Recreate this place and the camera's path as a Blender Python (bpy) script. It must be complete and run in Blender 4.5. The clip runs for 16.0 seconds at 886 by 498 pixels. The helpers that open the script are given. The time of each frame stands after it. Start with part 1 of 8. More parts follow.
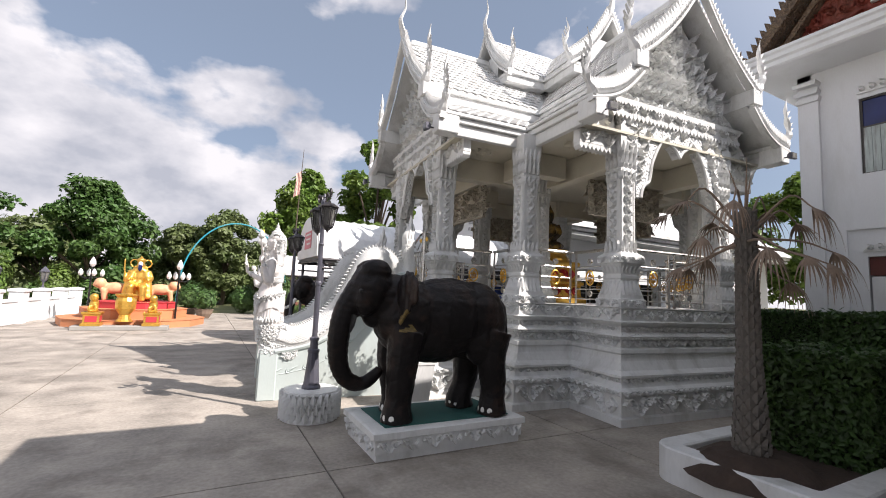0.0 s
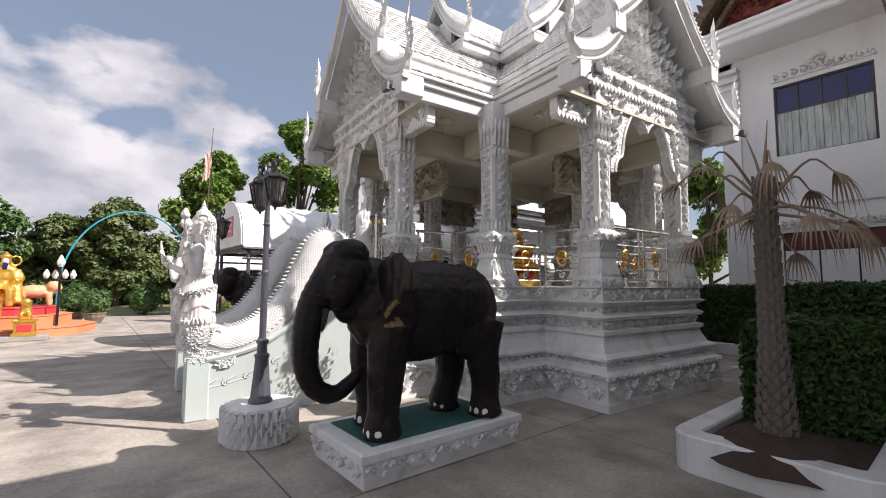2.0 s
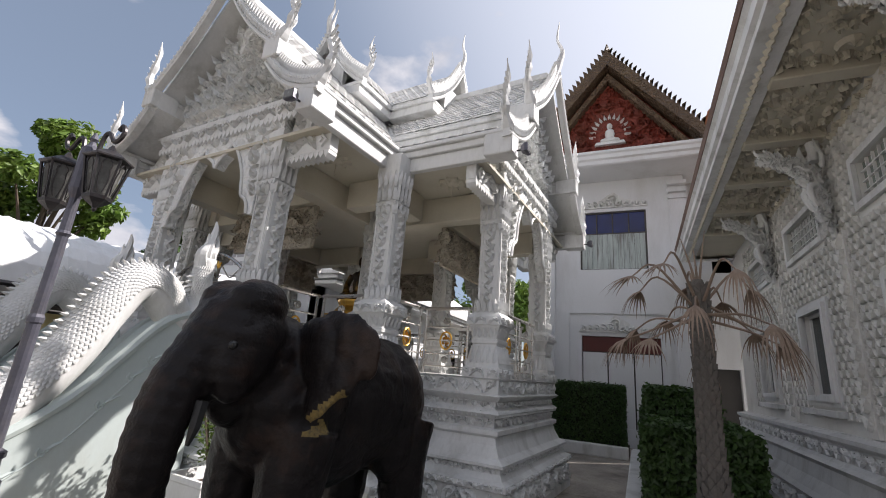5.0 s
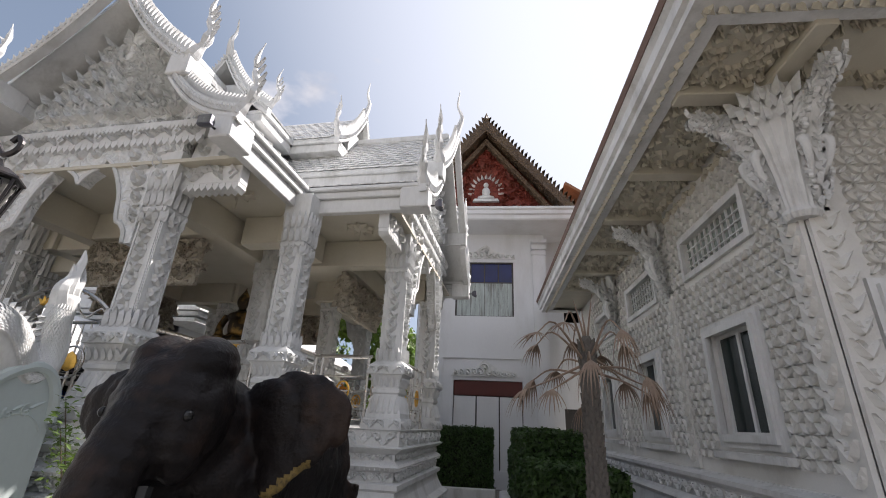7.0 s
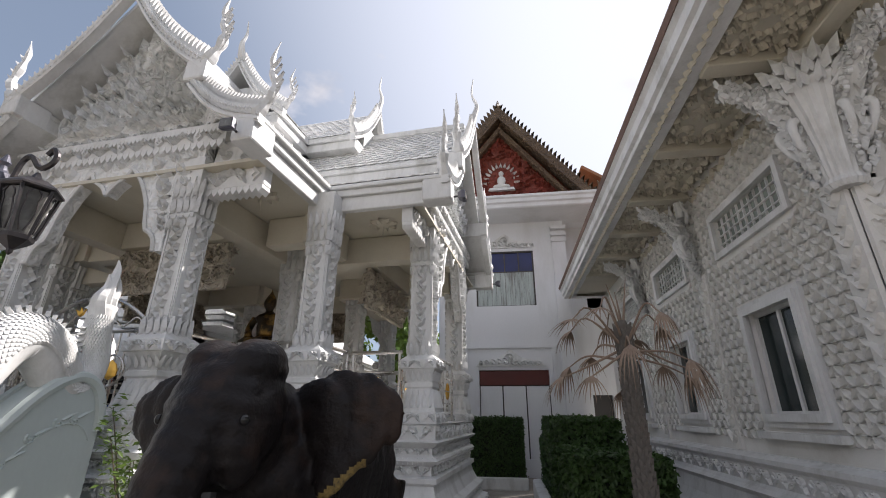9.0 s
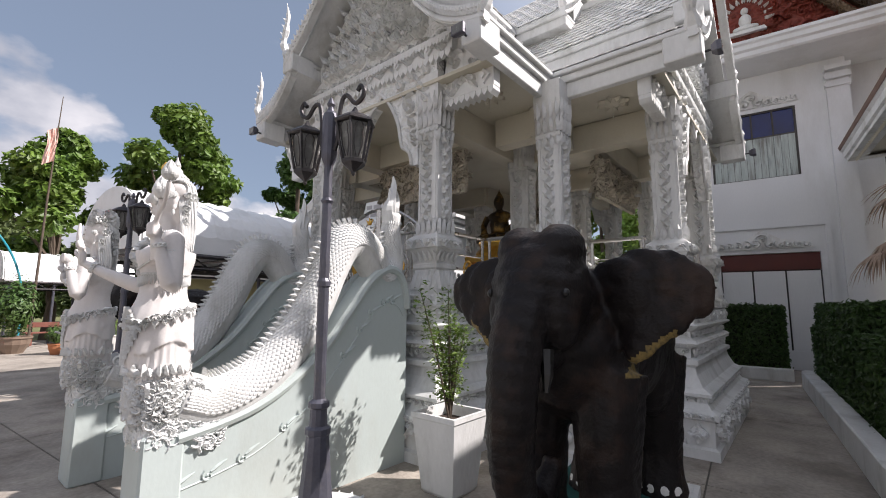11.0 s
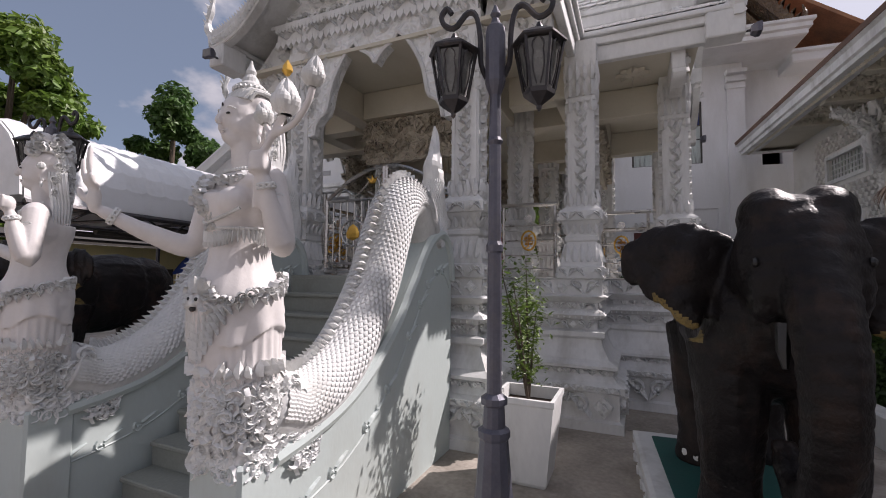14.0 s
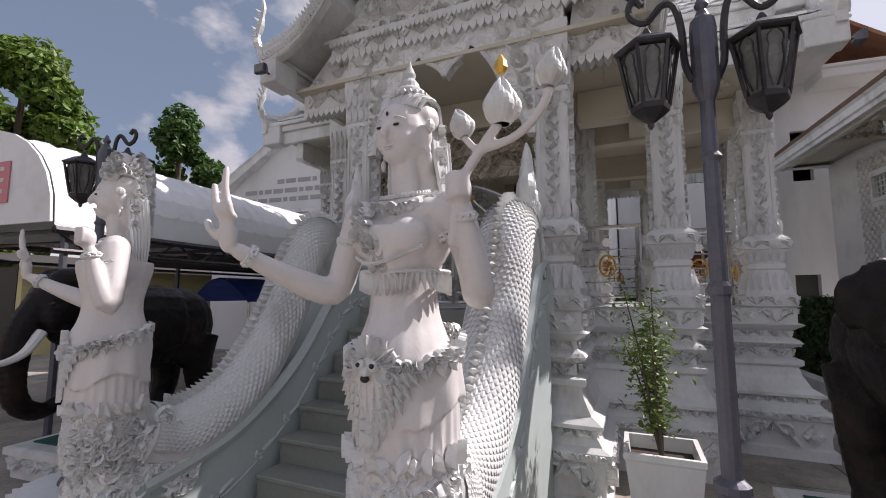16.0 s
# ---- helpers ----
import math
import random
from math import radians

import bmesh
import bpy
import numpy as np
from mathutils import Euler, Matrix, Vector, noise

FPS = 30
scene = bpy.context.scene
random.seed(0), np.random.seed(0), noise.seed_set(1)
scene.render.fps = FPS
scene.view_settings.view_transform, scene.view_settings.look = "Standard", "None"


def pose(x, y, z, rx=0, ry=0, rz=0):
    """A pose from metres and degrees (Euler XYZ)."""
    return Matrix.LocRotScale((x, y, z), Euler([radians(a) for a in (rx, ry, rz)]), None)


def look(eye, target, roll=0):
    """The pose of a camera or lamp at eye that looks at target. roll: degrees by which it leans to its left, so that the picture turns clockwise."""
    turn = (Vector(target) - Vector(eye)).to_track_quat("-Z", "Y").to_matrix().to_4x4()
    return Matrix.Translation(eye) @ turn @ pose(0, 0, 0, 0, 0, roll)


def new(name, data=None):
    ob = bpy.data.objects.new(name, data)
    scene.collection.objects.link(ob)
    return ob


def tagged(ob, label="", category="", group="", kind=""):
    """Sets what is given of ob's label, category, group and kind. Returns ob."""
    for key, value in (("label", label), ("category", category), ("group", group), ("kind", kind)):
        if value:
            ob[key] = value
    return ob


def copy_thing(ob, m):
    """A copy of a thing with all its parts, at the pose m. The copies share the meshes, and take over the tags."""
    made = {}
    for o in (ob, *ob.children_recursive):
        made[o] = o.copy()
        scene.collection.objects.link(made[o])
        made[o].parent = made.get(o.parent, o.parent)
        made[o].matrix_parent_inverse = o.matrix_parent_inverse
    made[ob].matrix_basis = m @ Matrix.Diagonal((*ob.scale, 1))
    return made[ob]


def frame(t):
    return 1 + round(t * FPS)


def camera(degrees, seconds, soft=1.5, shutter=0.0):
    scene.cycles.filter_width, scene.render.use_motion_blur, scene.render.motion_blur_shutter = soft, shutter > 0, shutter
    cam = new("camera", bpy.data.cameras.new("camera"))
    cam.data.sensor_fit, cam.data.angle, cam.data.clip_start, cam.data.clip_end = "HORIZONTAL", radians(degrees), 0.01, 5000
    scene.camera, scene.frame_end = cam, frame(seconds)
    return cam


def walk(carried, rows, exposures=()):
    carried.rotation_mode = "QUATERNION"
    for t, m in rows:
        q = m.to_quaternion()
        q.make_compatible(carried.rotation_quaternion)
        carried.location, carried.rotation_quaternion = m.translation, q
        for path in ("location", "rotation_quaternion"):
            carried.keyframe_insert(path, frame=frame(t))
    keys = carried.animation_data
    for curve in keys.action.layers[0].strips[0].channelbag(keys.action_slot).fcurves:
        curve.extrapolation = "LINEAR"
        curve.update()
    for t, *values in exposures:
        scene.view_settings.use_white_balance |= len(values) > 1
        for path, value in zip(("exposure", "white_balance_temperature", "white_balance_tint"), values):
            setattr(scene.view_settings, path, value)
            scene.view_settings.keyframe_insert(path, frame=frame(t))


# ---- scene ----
# camera and walk
cam = camera(91.0, 16.0, soft=1.0)
PATH = [
    (0.0, 1.295, 2.903, 1.653, 95.78, -2.51, -28.70),
    (0.5, 1.291, 3.182, 1.678, 97.34, -2.53, -29.33),
    (1.0, 1.195, 3.432, 1.648, 97.15, -4.00, -31.14),
    (1.5, 1.128, 3.686, 1.648, 96.32, -2.41, -37.53),
    (2.0, 1.161, 3.931, 1.595, 94.63, -0.26, -39.03),
    (2.5, 1.177, 4.232, 1.605, 95.38, 0.16, -37.01),
    (3.0, 1.155, 4.543, 1.583, 92.91, -1.53, -37.34),
    (3.5, 1.163, 4.800, 1.547, 92.48, -1.53, -42.54),
    (4.0, 1.294, 5.128, 1.553, 96.26, -1.54, -48.46),
    (4.5, 1.205, 5.365, 1.518, 100.89, -4.83, -54.21),
    (5.0, 1.232, 5.570, 1.601, 105.66, -4.44, -66.63),
    (7.5, 0.937, 6.120, 1.658, 111.79, -2.20, -85.18),
    (8.0, 1.014, 6.109, 1.664, 111.58, -1.02, -84.07),
    (10.5, 0.942, 6.514, 1.633, 100.43, 0.60, -69.44),
    (11.0, 0.808, 6.618, 1.589, 97.11, -0.40, -55.52),
    (11.5, 0.861, 7.055, 1.542, 95.48, -0.16, -43.38),
    (12.0, 0.744, 7.326, 1.537, 94.32, -0.87, -33.66),
    (12.5, 0.532, 7.606, 1.592, 96.01, -1.41, -40.79),
    (13.0, 0.534, 7.825, 1.557, 97.36, -3.67, -46.31),
    (13.5, 0.660, 8.006, 1.609, 94.86, -0.01, -54.92),
    (14.0, 0.554, 8.317, 1.569, 93.50, -0.64, -71.16),
    (14.5, 0.433, 8.503, 1.638, 90.31, 0.15, -79.21),
    (15.0, 0.548, 8.768, 1.613, 91.64, -0.35, -76.12),
    (15.5, 0.682, 9.007, 1.679, 93.05, -2.38, -71.81),
    (16.0, 0.689, 9.236, 1.687, 95.97, 0.01, -71.53),
]
EXPOSURE = ((0.0, 0.32, 6450, 17), (3.0, 0.18, 6500, 20), (5.0, 0.22, 6350, 17), (8.0, 0.32, 6350, 17), (11.0, 0.2, 6350, 18), (11.6, 0.3, 6350, 19), (12.5, -0.12, 6350, 21), (14.5, -0.2, 6350, 24), (16.0, -0.16, 6300, 22))
walk(cam, [(t, pose(x, y, z, rx, ry, rz)) for t, x, y, z, rx, ry, rz in PATH], EXPOSURE)

# world, sun
SUN_AZ, SUN_EL = -50.0, 43.0          # degrees from +x, above the horizon
sun_way = Vector((math.cos(radians(SUN_EL)) * math.cos(radians(SUN_AZ)), math.cos(radians(SUN_EL)) * math.sin(radians(SUN_AZ)), math.sin(radians(SUN_EL))))
sun = new("sun", bpy.data.lights.new("sun", "SUN"))
sun.data.energy, sun.data.angle, sun.data.color = 6.4, radians(0.53), (1.0, 0.95, 0.86)
sun.matrix_world = look(sun_way * 40, (0, 0, 0))

world = bpy.data.worlds.new("world")
scene.world = world
world.use_nodes = True
wn, wl = world.node_tree.nodes, world.node_tree.links
wn.clear()


def wnode(kind, **values):
    n = wn.new(kind)
    for k, v in values.items():
        n.inputs[k].default_value = v
    return n


w_out = wn.new("ShaderNodeOutputWorld")
w_bg = wnode("ShaderNodeBackground", Strength=0.095)
w_sky = wn.new("ShaderNodeTexSky")
w_sky.sky_type, w_sky.sun_disc = "NISHITA", False
w_sky.sun_elevation, w_sky.sun_rotation = radians(SUN_EL), radians(90 - SUN_AZ)
w_sky.air_density, w_sky.dust_density, w_sky.ozone_density = 1.0, 0.8, 1.0
w_co = wn.new("ShaderNodeTexCoord")
w_map = wn.new("ShaderNodeMapping")
w_map.inputs["Scale"].default_value = (1.0, 1.0, 1.7)
w_map.inputs["Location"].default_value = (0.35, 0.1, 0.0)
w_noise = wnode("ShaderNodeTexNoise", Scale=3.4, Detail=10.0, Roughness=0.5, Distortion=0.0)
w_sep = wn.new("ShaderNodeSeparateXYZ")
w_high = wn.new("ShaderNodeMapRange")          # clouds thin out towards the zenith and to the sunny side
w_high.inputs["From Min"].default_value, w_high.inputs["From Max"].default_value = 0.05, 0.75
w_high.inputs["To Min"].default_value, w_high.inputs["To Max"].default_value = 0.16, -0.10
w_side = wn.new("ShaderNodeMath"); w_side.operation = "MULTIPLY"; w_side.inputs[1].default_value = -0.16
w_add = wn.new("ShaderNodeMath"); w_add.operation = "ADD"
w_add2 = wn.new("ShaderNodeMath"); w_add2.operation = "ADD"
w_ramp = wn.new("ShaderNodeValToRGB")
w_ramp.color_ramp.elements[0].position, w_ramp.color_ramp.elements[1].position = 0.51, 0.575
w_shade = wnode("ShaderNodeTexNoise", Scale=5.0, Detail=6.0, Roughness=0.55)
w_shr = wn.new("ShaderNodeValToRGB")
w_shr.color_ramp.elements[0].position, w_shr.color_ramp.elements[1].position = 0.35, 0.62
w_shr.color_ramp.elements[0].color, w_shr.color_ramp.elements[1].color = (4.4, 4.7, 5.2, 1), (8.2, 8.2, 8.2, 1)
w_mix = wn.new("ShaderNodeMix"); w_mix.data_type = "RGBA"
wl.new(w_co.outputs["Generated"], w_map.inputs["Vector"])
wl.new(w_map.outputs["Vector"], w_noise.inputs["Vector"])
wl.new(w_map.outputs["Vector"], w_shade.inputs["Vector"])
wl.new(w_co.outputs["Generated"], w_sep.inputs["Vector"])
wl.new(w_sep.outputs["Z"], w_high.inputs["Value"])
wl.new(w_sep.outputs["X"], w_side.inputs[0])
wl.new(w_noise.outputs["Fac"], w_add.inputs[0]); wl.new(w_high.outputs["Result"], w_add.inputs[1])
wl.new(w_add.outputs[0], w_add2.inputs[0]); wl.new(w_side.outputs[0], w_add2.inputs[1])
wl.new(w_add2.outputs[0], w_ramp.inputs["Fac"])
wl.new(w_shade.outputs["Fac"], w_shr.inputs["Fac"])
wl.new(w_ramp.outputs["Color"], w_mix.inputs["Factor"])
w_haze = wn.new("ShaderNodeMix"); w_haze.data_type = "RGBA"          # thin tropical haze over the blue
w_haze.inputs["Factor"].default_value = 0.5
w_haze.inputs["B"].default_value = (3.5, 4.25, 5.0, 1)
wl.new(w_sky.outputs["Color"], w_haze.inputs["A"])
# the haze whitens round the sun
w_dot = wn.new("ShaderNodeVectorMath"); w_dot.operation = "DOT_PRODUCT"; w_dot.inputs[1].default_value = sun_way
w_near = wn.new("ShaderNodeMapRange"); w_near.interpolation_type = "SMOOTHSTEP"
w_near.inputs["From Min"].default_value, w_near.inputs["From Max"].default_value = 0.30, 1.0
w_glow = wn.new("ShaderNodeMix"); w_glow.data_type = "RGBA"
w_glow.inputs["B"].default_value = (8.6, 9.1, 9.7, 1)
wl.new(w_co.outputs["Generated"], w_dot.inputs[0]); wl.new(w_dot.outputs["Value"], w_near.inputs["Value"])
wl.new(w_near.outputs["Result"], w_glow.inputs["Factor"]); wl.new(w_haze.outputs["Result"], w_glow.inputs["A"])
wl.new(w_glow.outputs["Result"], w_mix.inputs["A"]); wl.new(w_shr.outputs["Color"], w_mix.inputs["B"])
wl.new(w_mix.outputs["Result"], w_bg.inputs["Color"]); wl.new(w_bg.outputs["Background"], w_out.inputs["Surface"])


# materials
def material(name, base, rough=0.6, metal=0.0, vary=0.12, scale=3.0, grain=60.0, bump=0.15, stain=None, stain_amount=0.35, stain_scale=1.2, streak=1.0, piece=0.0, spec=0.5):
    """A painted, stone or metal surface: base colour with broad and fine variation, stains and relief."""
    m = bpy.data.materials.new(name)
    m.use_nodes = True
    n, l = m.node_tree.nodes, m.node_tree.links
    bs = n["Principled BSDF"]
    bs.inputs["Roughness"].default_value, bs.inputs["Metallic"].default_value = rough, metal
    bs.inputs["Specular IOR Level"].default_value = spec
    co = n.new("ShaderNodeTexCoord")
    geo = n.new("ShaderNodeNewGeometry")
    mp = n.new("ShaderNodeMapping"); mp.inputs["Scale"].default_value = (1, 1, streak)
    l.new(geo.outputs["Position"], mp.inputs["Vector"])
    broad = n.new("ShaderNodeTexNoise"); broad.inputs["Scale"].default_value = scale; broad.inputs["Detail"].default_value = 5
    fine = n.new("ShaderNodeTexNoise"); fine.inputs["Scale"].default_value = grain; fine.inputs["Detail"].default_value = 4
    for q in (broad, fine):
        l.new(mp.outputs["Vector"], q.inputs["Vector"])
    hsv = n.new("ShaderNodeHueSaturation"); hsv.inputs["Color"].default_value = (*base, 1)
    val = n.new("ShaderNodeMapRange"); val.inputs["To Min"].default_value, val.inputs["To Max"].default_value = 1 - vary, 1 + vary
    val.inputs["From Min"].default_value, val.inputs["From Max"].default_value = 0.3, 0.7
    ad = n.new("ShaderNodeMath"); ad.operation = "MULTIPLY_ADD"; ad.inputs[1].default_value = 0.35
    l.new(fine.outputs["Fac"], ad.inputs[0])
    half = n.new("ShaderNodeMath"); half.operation = "MULTIPLY"; half.inputs[1].default_value = 0.65
    l.new(broad.outputs["Fac"], half.inputs[0]); l.new(half.outputs[0], ad.inputs[2])
    l.new(ad.outputs[0], val.inputs["Value"])
    out = val.outputs["Result"]
    if piece:
        oi = n.new("ShaderNodeObjectInfo")
        pr = n.new("ShaderNodeMapRange"); pr.inputs["To Min"].default_value, pr.inputs["To Max"].default_value = 1 - piece, 1 + piece
        l.new(oi.outputs["Random"], pr.inputs["Value"])
        mu = n.new("ShaderNodeMath"); mu.operation = "MULTIPLY"
        l.new(out, mu.inputs[0]); l.new(pr.outputs["Result"], mu.inputs[1]); out = mu.outputs[0]
    l.new(out, hsv.inputs["Value"])
    col = hsv.outputs["Color"]
    if stain:
        sn = n.new("ShaderNodeTexNoise"); sn.inputs["Scale"].default_value = stain_scale; sn.inputs["Detail"].default_value = 8; sn.inputs["Roughness"].default_value = 0.65
        l.new(mp.outputs["Vector"], sn.inputs["Vector"])
        rr = n.new("ShaderNodeMapRange"); rr.inputs["From Min"].default_value, rr.inputs["From Max"].default_value = 0.5, 0.72
        rr.inputs["To Max"].default_value = stain_amount
        l.new(sn.outputs["Fac"], rr.inputs["Value"])
        mx = n.new("ShaderNodeMix"); mx.data_type = "RGBA"; mx.inputs["B"].default_value = (*stain, 1)
        l.new(rr.outputs["Result"], mx.inputs["Factor"]); l.new(col, mx.inputs["A"]); col = mx.outputs["Result"]
    l.new(col, bs.inputs["Base Color"])
    bp = n.new("ShaderNodeBump"); bp.inputs["Strength"].default_value, bp.inputs["Distance"].default_value = bump, 0.01
    l.new(fine.outputs["Fac"], bp.inputs["Height"]); l.new(bp.outputs["Normal"], bs.inputs["Normal"])
    rg = n.new("ShaderNodeMapRange"); rg.inputs["To Min"].default_value, rg.inputs["To Max"].default_value = max(rough - 0.12, 0.03), min(rough + 0.12, 1)
    l.new(broad.outputs["Fac"], rg.inputs["Value"]); l.new(rg.outputs["Result"], bs.inputs["Roughness"])
    return m


def relief(m, scale, strength, distance=0.03, kind="F1"):
    """Adds fine carved relief to a material, as height alone."""
    n, l = m.node_tree.nodes, m.node_tree.links
    bs = n["Principled BSDF"]
    geo = n.new("ShaderNodeNewGeometry")
    wob = n.new("ShaderNodeTexNoise"); wob.inputs["Scale"].default_value = scale * 0.5
    l.new(geo.outputs["Position"], wob.inputs["Vector"])
    vm = n.new("ShaderNodeVectorMath"); vm.operation = "MULTIPLY_ADD"; vm.inputs[1].default_value = (0.12, 0.12, 0.12)
    l.new(wob.outputs["Color"], vm.inputs[0]); l.new(geo.outputs["Position"], vm.inputs[2])
    vo = n.new("ShaderNodeTexVoronoi"); vo.feature = "SMOOTH_F1"; vo.inputs["Scale"].default_value = scale
    l.new(vm.outputs[0], vo.inputs["Vector"])
    sn = n.new("ShaderNodeMath"); sn.operation = "SINE"
    mu = n.new("ShaderNodeMath"); mu.operation = "MULTIPLY"; mu.inputs[1].default_value = 14
    l.new(vo.outputs["Distance"], mu.inputs[0]); l.new(mu.outputs[0], sn.inputs[0])
    bp = n.new("ShaderNodeBump"); bp.inputs["Strength"].default_value, bp.inputs["Distance"].default_value = strength, distance
    old = bs.inputs["Normal"].links[0].from_socket
    l.new(old, bp.inputs["Normal"]); l.new(sn.outputs[0], bp.inputs["Height"]); l.new(bp.outputs["Normal"], bs.inputs["Normal"])
    return m


GREY = (0.34, 0.33, 0.28)
white = material("white paint", (0.69, 0.695, 0.685), 0.55, vary=0.10, scale=3.0, grain=28, bump=0.3, stain=(0.27, 0.265, 0.225), stain_amount=0.55, stain_scale=2.6, streak=0.4)
plain_white = material("plain white render", (0.68, 0.69, 0.70), 0.7, vary=0.05, scale=0.8, grain=40, bump=0.1, stain=GREY, stain_amount=0.35, stain_scale=0.7, streak=0.3)
carved = relief(material("carved white stucco", (0.78, 0.79, 0.78), 0.6, vary=0.07, scale=2.0, grain=45, bump=0.2, stain=(0.30, 0.31, 0.28), stain_amount=0.4, stain_scale=2.2, streak=0.7), 13, 0.55, 0.02)
mint = material("pale green grey paint", (0.47, 0.53, 0.515), 0.5, vary=0.05, scale=1.2, grain=40, bump=0.1, stain=GREY, stain_amount=0.35, stain_scale=1.5, streak=0.5)
cream = material("cream soffit paint", (0.58, 0.545, 0.45), 0.65, vary=0.06, scale=1.0, grain=40, bump=0.1, stain=(0.35, 0.30, 0.2), stain_amount=0.3)
cream_carved = relief(material("cream stucco", (0.48, 0.43, 0.34), 0.65, vary=0.08, scale=1.5, grain=40, bump=0.15, stain=(0.35, 0.30, 0.2), stain_amount=0.3), 14, 0.8, 0.02)
tile_white = material("white glazed roof tile", (0.78, 0.78, 0.77), 0.3, vary=0.1, scale=4, grain=30, bump=0.08, stain=(0.30, 0.26, 0.2), stain_amount=0.45, stain_scale=2.5, piece=0.1)
concrete = material("worn concrete", (0.40, 0.385, 0.36), 0.85, vary=0.16, scale=0.6, grain=35, bump=0.35, stain=(0.20, 0.19, 0.175), stain_amount=0.6, stain_scale=0.35)
slab_m = material("concrete slab", (0.33, 0.295, 0.255), 0.85, vary=0.4, scale=1.6, grain=24, bump=0.6, stain=(0.15, 0.13, 0.11), stain_amount=1.0, stain_scale=1.1, piece=0.06)
elephant_skin = material("dark painted elephant hide", (0.0095, 0.0075, 0.0075), 0.45, vary=0.4, scale=5, grain=55, bump=0.5, stain=(0.065, 0.038, 0.026), stain_amount=0.6, stain_scale=3.2, spec=0.22)
ear_gold = relief(material("yellow speckled ear edge", (0.20, 0.14, 0.04), 0.6, vary=0.3, scale=40, grain=90, bump=0.3, stain=(0.02, 0.02, 0.02), stain_amount=0.9, stain_scale=60), 60, 0.2)
nail = material("white toenail paint", (0.75, 0.74, 0.70), 0.4, vary=0.05)
black_paint = material("black paint", (0.012, 0.012, 0.012), 0.35, vary=0.1)
green_mat = material("dark green mat", (0.012, 0.085, 0.075), 0.8, vary=0.2, scale=4, grain=90, bump=0.3)
pole_paint = material("grey violet cast iron paint", (0.10, 0.10, 0.125), 0.4, metal=0.3, vary=0.2, scale=8, grain=60, bump=0.15, stain=(0.2, 0.18, 0.16), stain_amount=0.3, stain_scale=9)
iron = material("dark bronze iron", (0.045, 0.042, 0.045), 0.4, metal=0.5, vary=0.25, scale=10, grain=60, bump=0.15, stain=(0.14, 0.11, 0.09), stain_amount=0.4, stain_scale=10)
steel = material("stainless steel tube", (0.55, 0.53, 0.50), 0.28, metal=1.0, vary=0.1, scale=6)
gold = material("gold leaf paint", (0.75, 0.45, 0.09), 0.32, metal=0.75, vary=0.15, scale=8, grain=50, bump=0.2, stain=(0.25, 0.12, 0.03), stain_amount=0.5, stain_scale=7)
red_gable = relief(material("red painted gable carving", (0.20, 0.035, 0.02), 0.6, vary=0.25, scale=3, grain=40, bump=0.2, stain=(0.10, 0.05, 0.03), stain_amount=0.6), 6, 0.6, 0.05)
bronze_trim = relief(material("weathered bronze roof trim", (0.11, 0.07, 0.04), 0.55, vary=0.3, scale=4, grain=30, bump=0.3, stain=(0.25, 0.18, 0.09), stain_amount=0.5), 9, 0.6, 0.05)
rust_tile = material("weathered orange roof tile", (0.30, 0.15, 0.08), 0.7, vary=0.3, scale=3, grain=20, bump=0.4, stain=(0.1, 0.08, 0.06), stain_amount=0.6)
weathered_wood = material("peeling pale shutter wood", (0.42, 0.47, 0.45), 0.8, vary=0.3, scale=9, grain=40, bump=0.4, stain=(0.10, 0.065, 0.045), stain_amount=1.0, stain_scale=6, streak=0.12)
dark_glass = material("dark window glass", (0.012, 0.022, 0.022), 0.06, vary=0.1, bump=0.0)
blue_glass = material("deep blue window glass", (0.010, 0.018, 0.10), 0.1, vary=0.3, scale=2, bump=0.0)
trunk_bark = material("grey brown palm bark", (0.14, 0.125, 0.108), 0.9, vary=0.25, scale=6, grain=40, bump=0.6, stain=(0.09, 0.065, 0.05), stain_amount=0.6, stain_scale=6)
dead_leaf = material("dry brown palm leaf", (0.26, 0.19, 0.14), 0.8, vary=0.25, scale=6, grain=40, bump=0.3, piece=0.15)
soil = material("dark garden soil", (0.052, 0.034, 0.025), 0.95, vary=0.3, scale=6, grain=30, bump=0.8)
terracotta = material("orange terrace paint", (0.55, 0.22, 0.10), 0.65, vary=0.1, scale=1, grain=40, bump=0.15, stain=(0.3, 0.15, 0.1), stain_amount=0.3)
crimson = material("crimson paint", (0.50, 0.04, 0.05), 0.5, vary=0.1)
orange_hide = material("orange tiger paint", (0.62, 0.36, 0.20), 0.5, vary=0.2, scale=8)
bark = material("tree bark", (0.10, 0.075, 0.055), 0.9, vary=0.3, scale=5, grain=30, bump=0.7)
sheet = material("white corrugated sheet", (0.76, 0.77, 0.78), 0.45, vary=0.05, scale=0.8, stain=GREY, stain_amount=0.3)
# frames, beams and a sheet roof; also the painted shade of unlit rooms
dark_inside = material("dark timber, sheet and room shade", (0.06, 0.055, 0.05), 0.7, vary=0.2)
yellow_wall = material("pale yellow wall", (0.62, 0.55, 0.28), 0.7, vary=0.06, stain=GREY, stain_amount=0.25)
blue_cloth = material("blue tarpaulin", (0.03, 0.08, 0.40), 0.5, vary=0.15)
cyan_pipe = material("turquoise pipe paint", (0.02, 0.28, 0.36), 0.4, vary=0.2, scale=3, stain=(0.25, 0.16, 0.08), stain_amount=0.4, stain_scale=3)
clay = material("glazed clay pot", (0.22, 0.16, 0.12), 0.5, vary=0.2, scale=6)
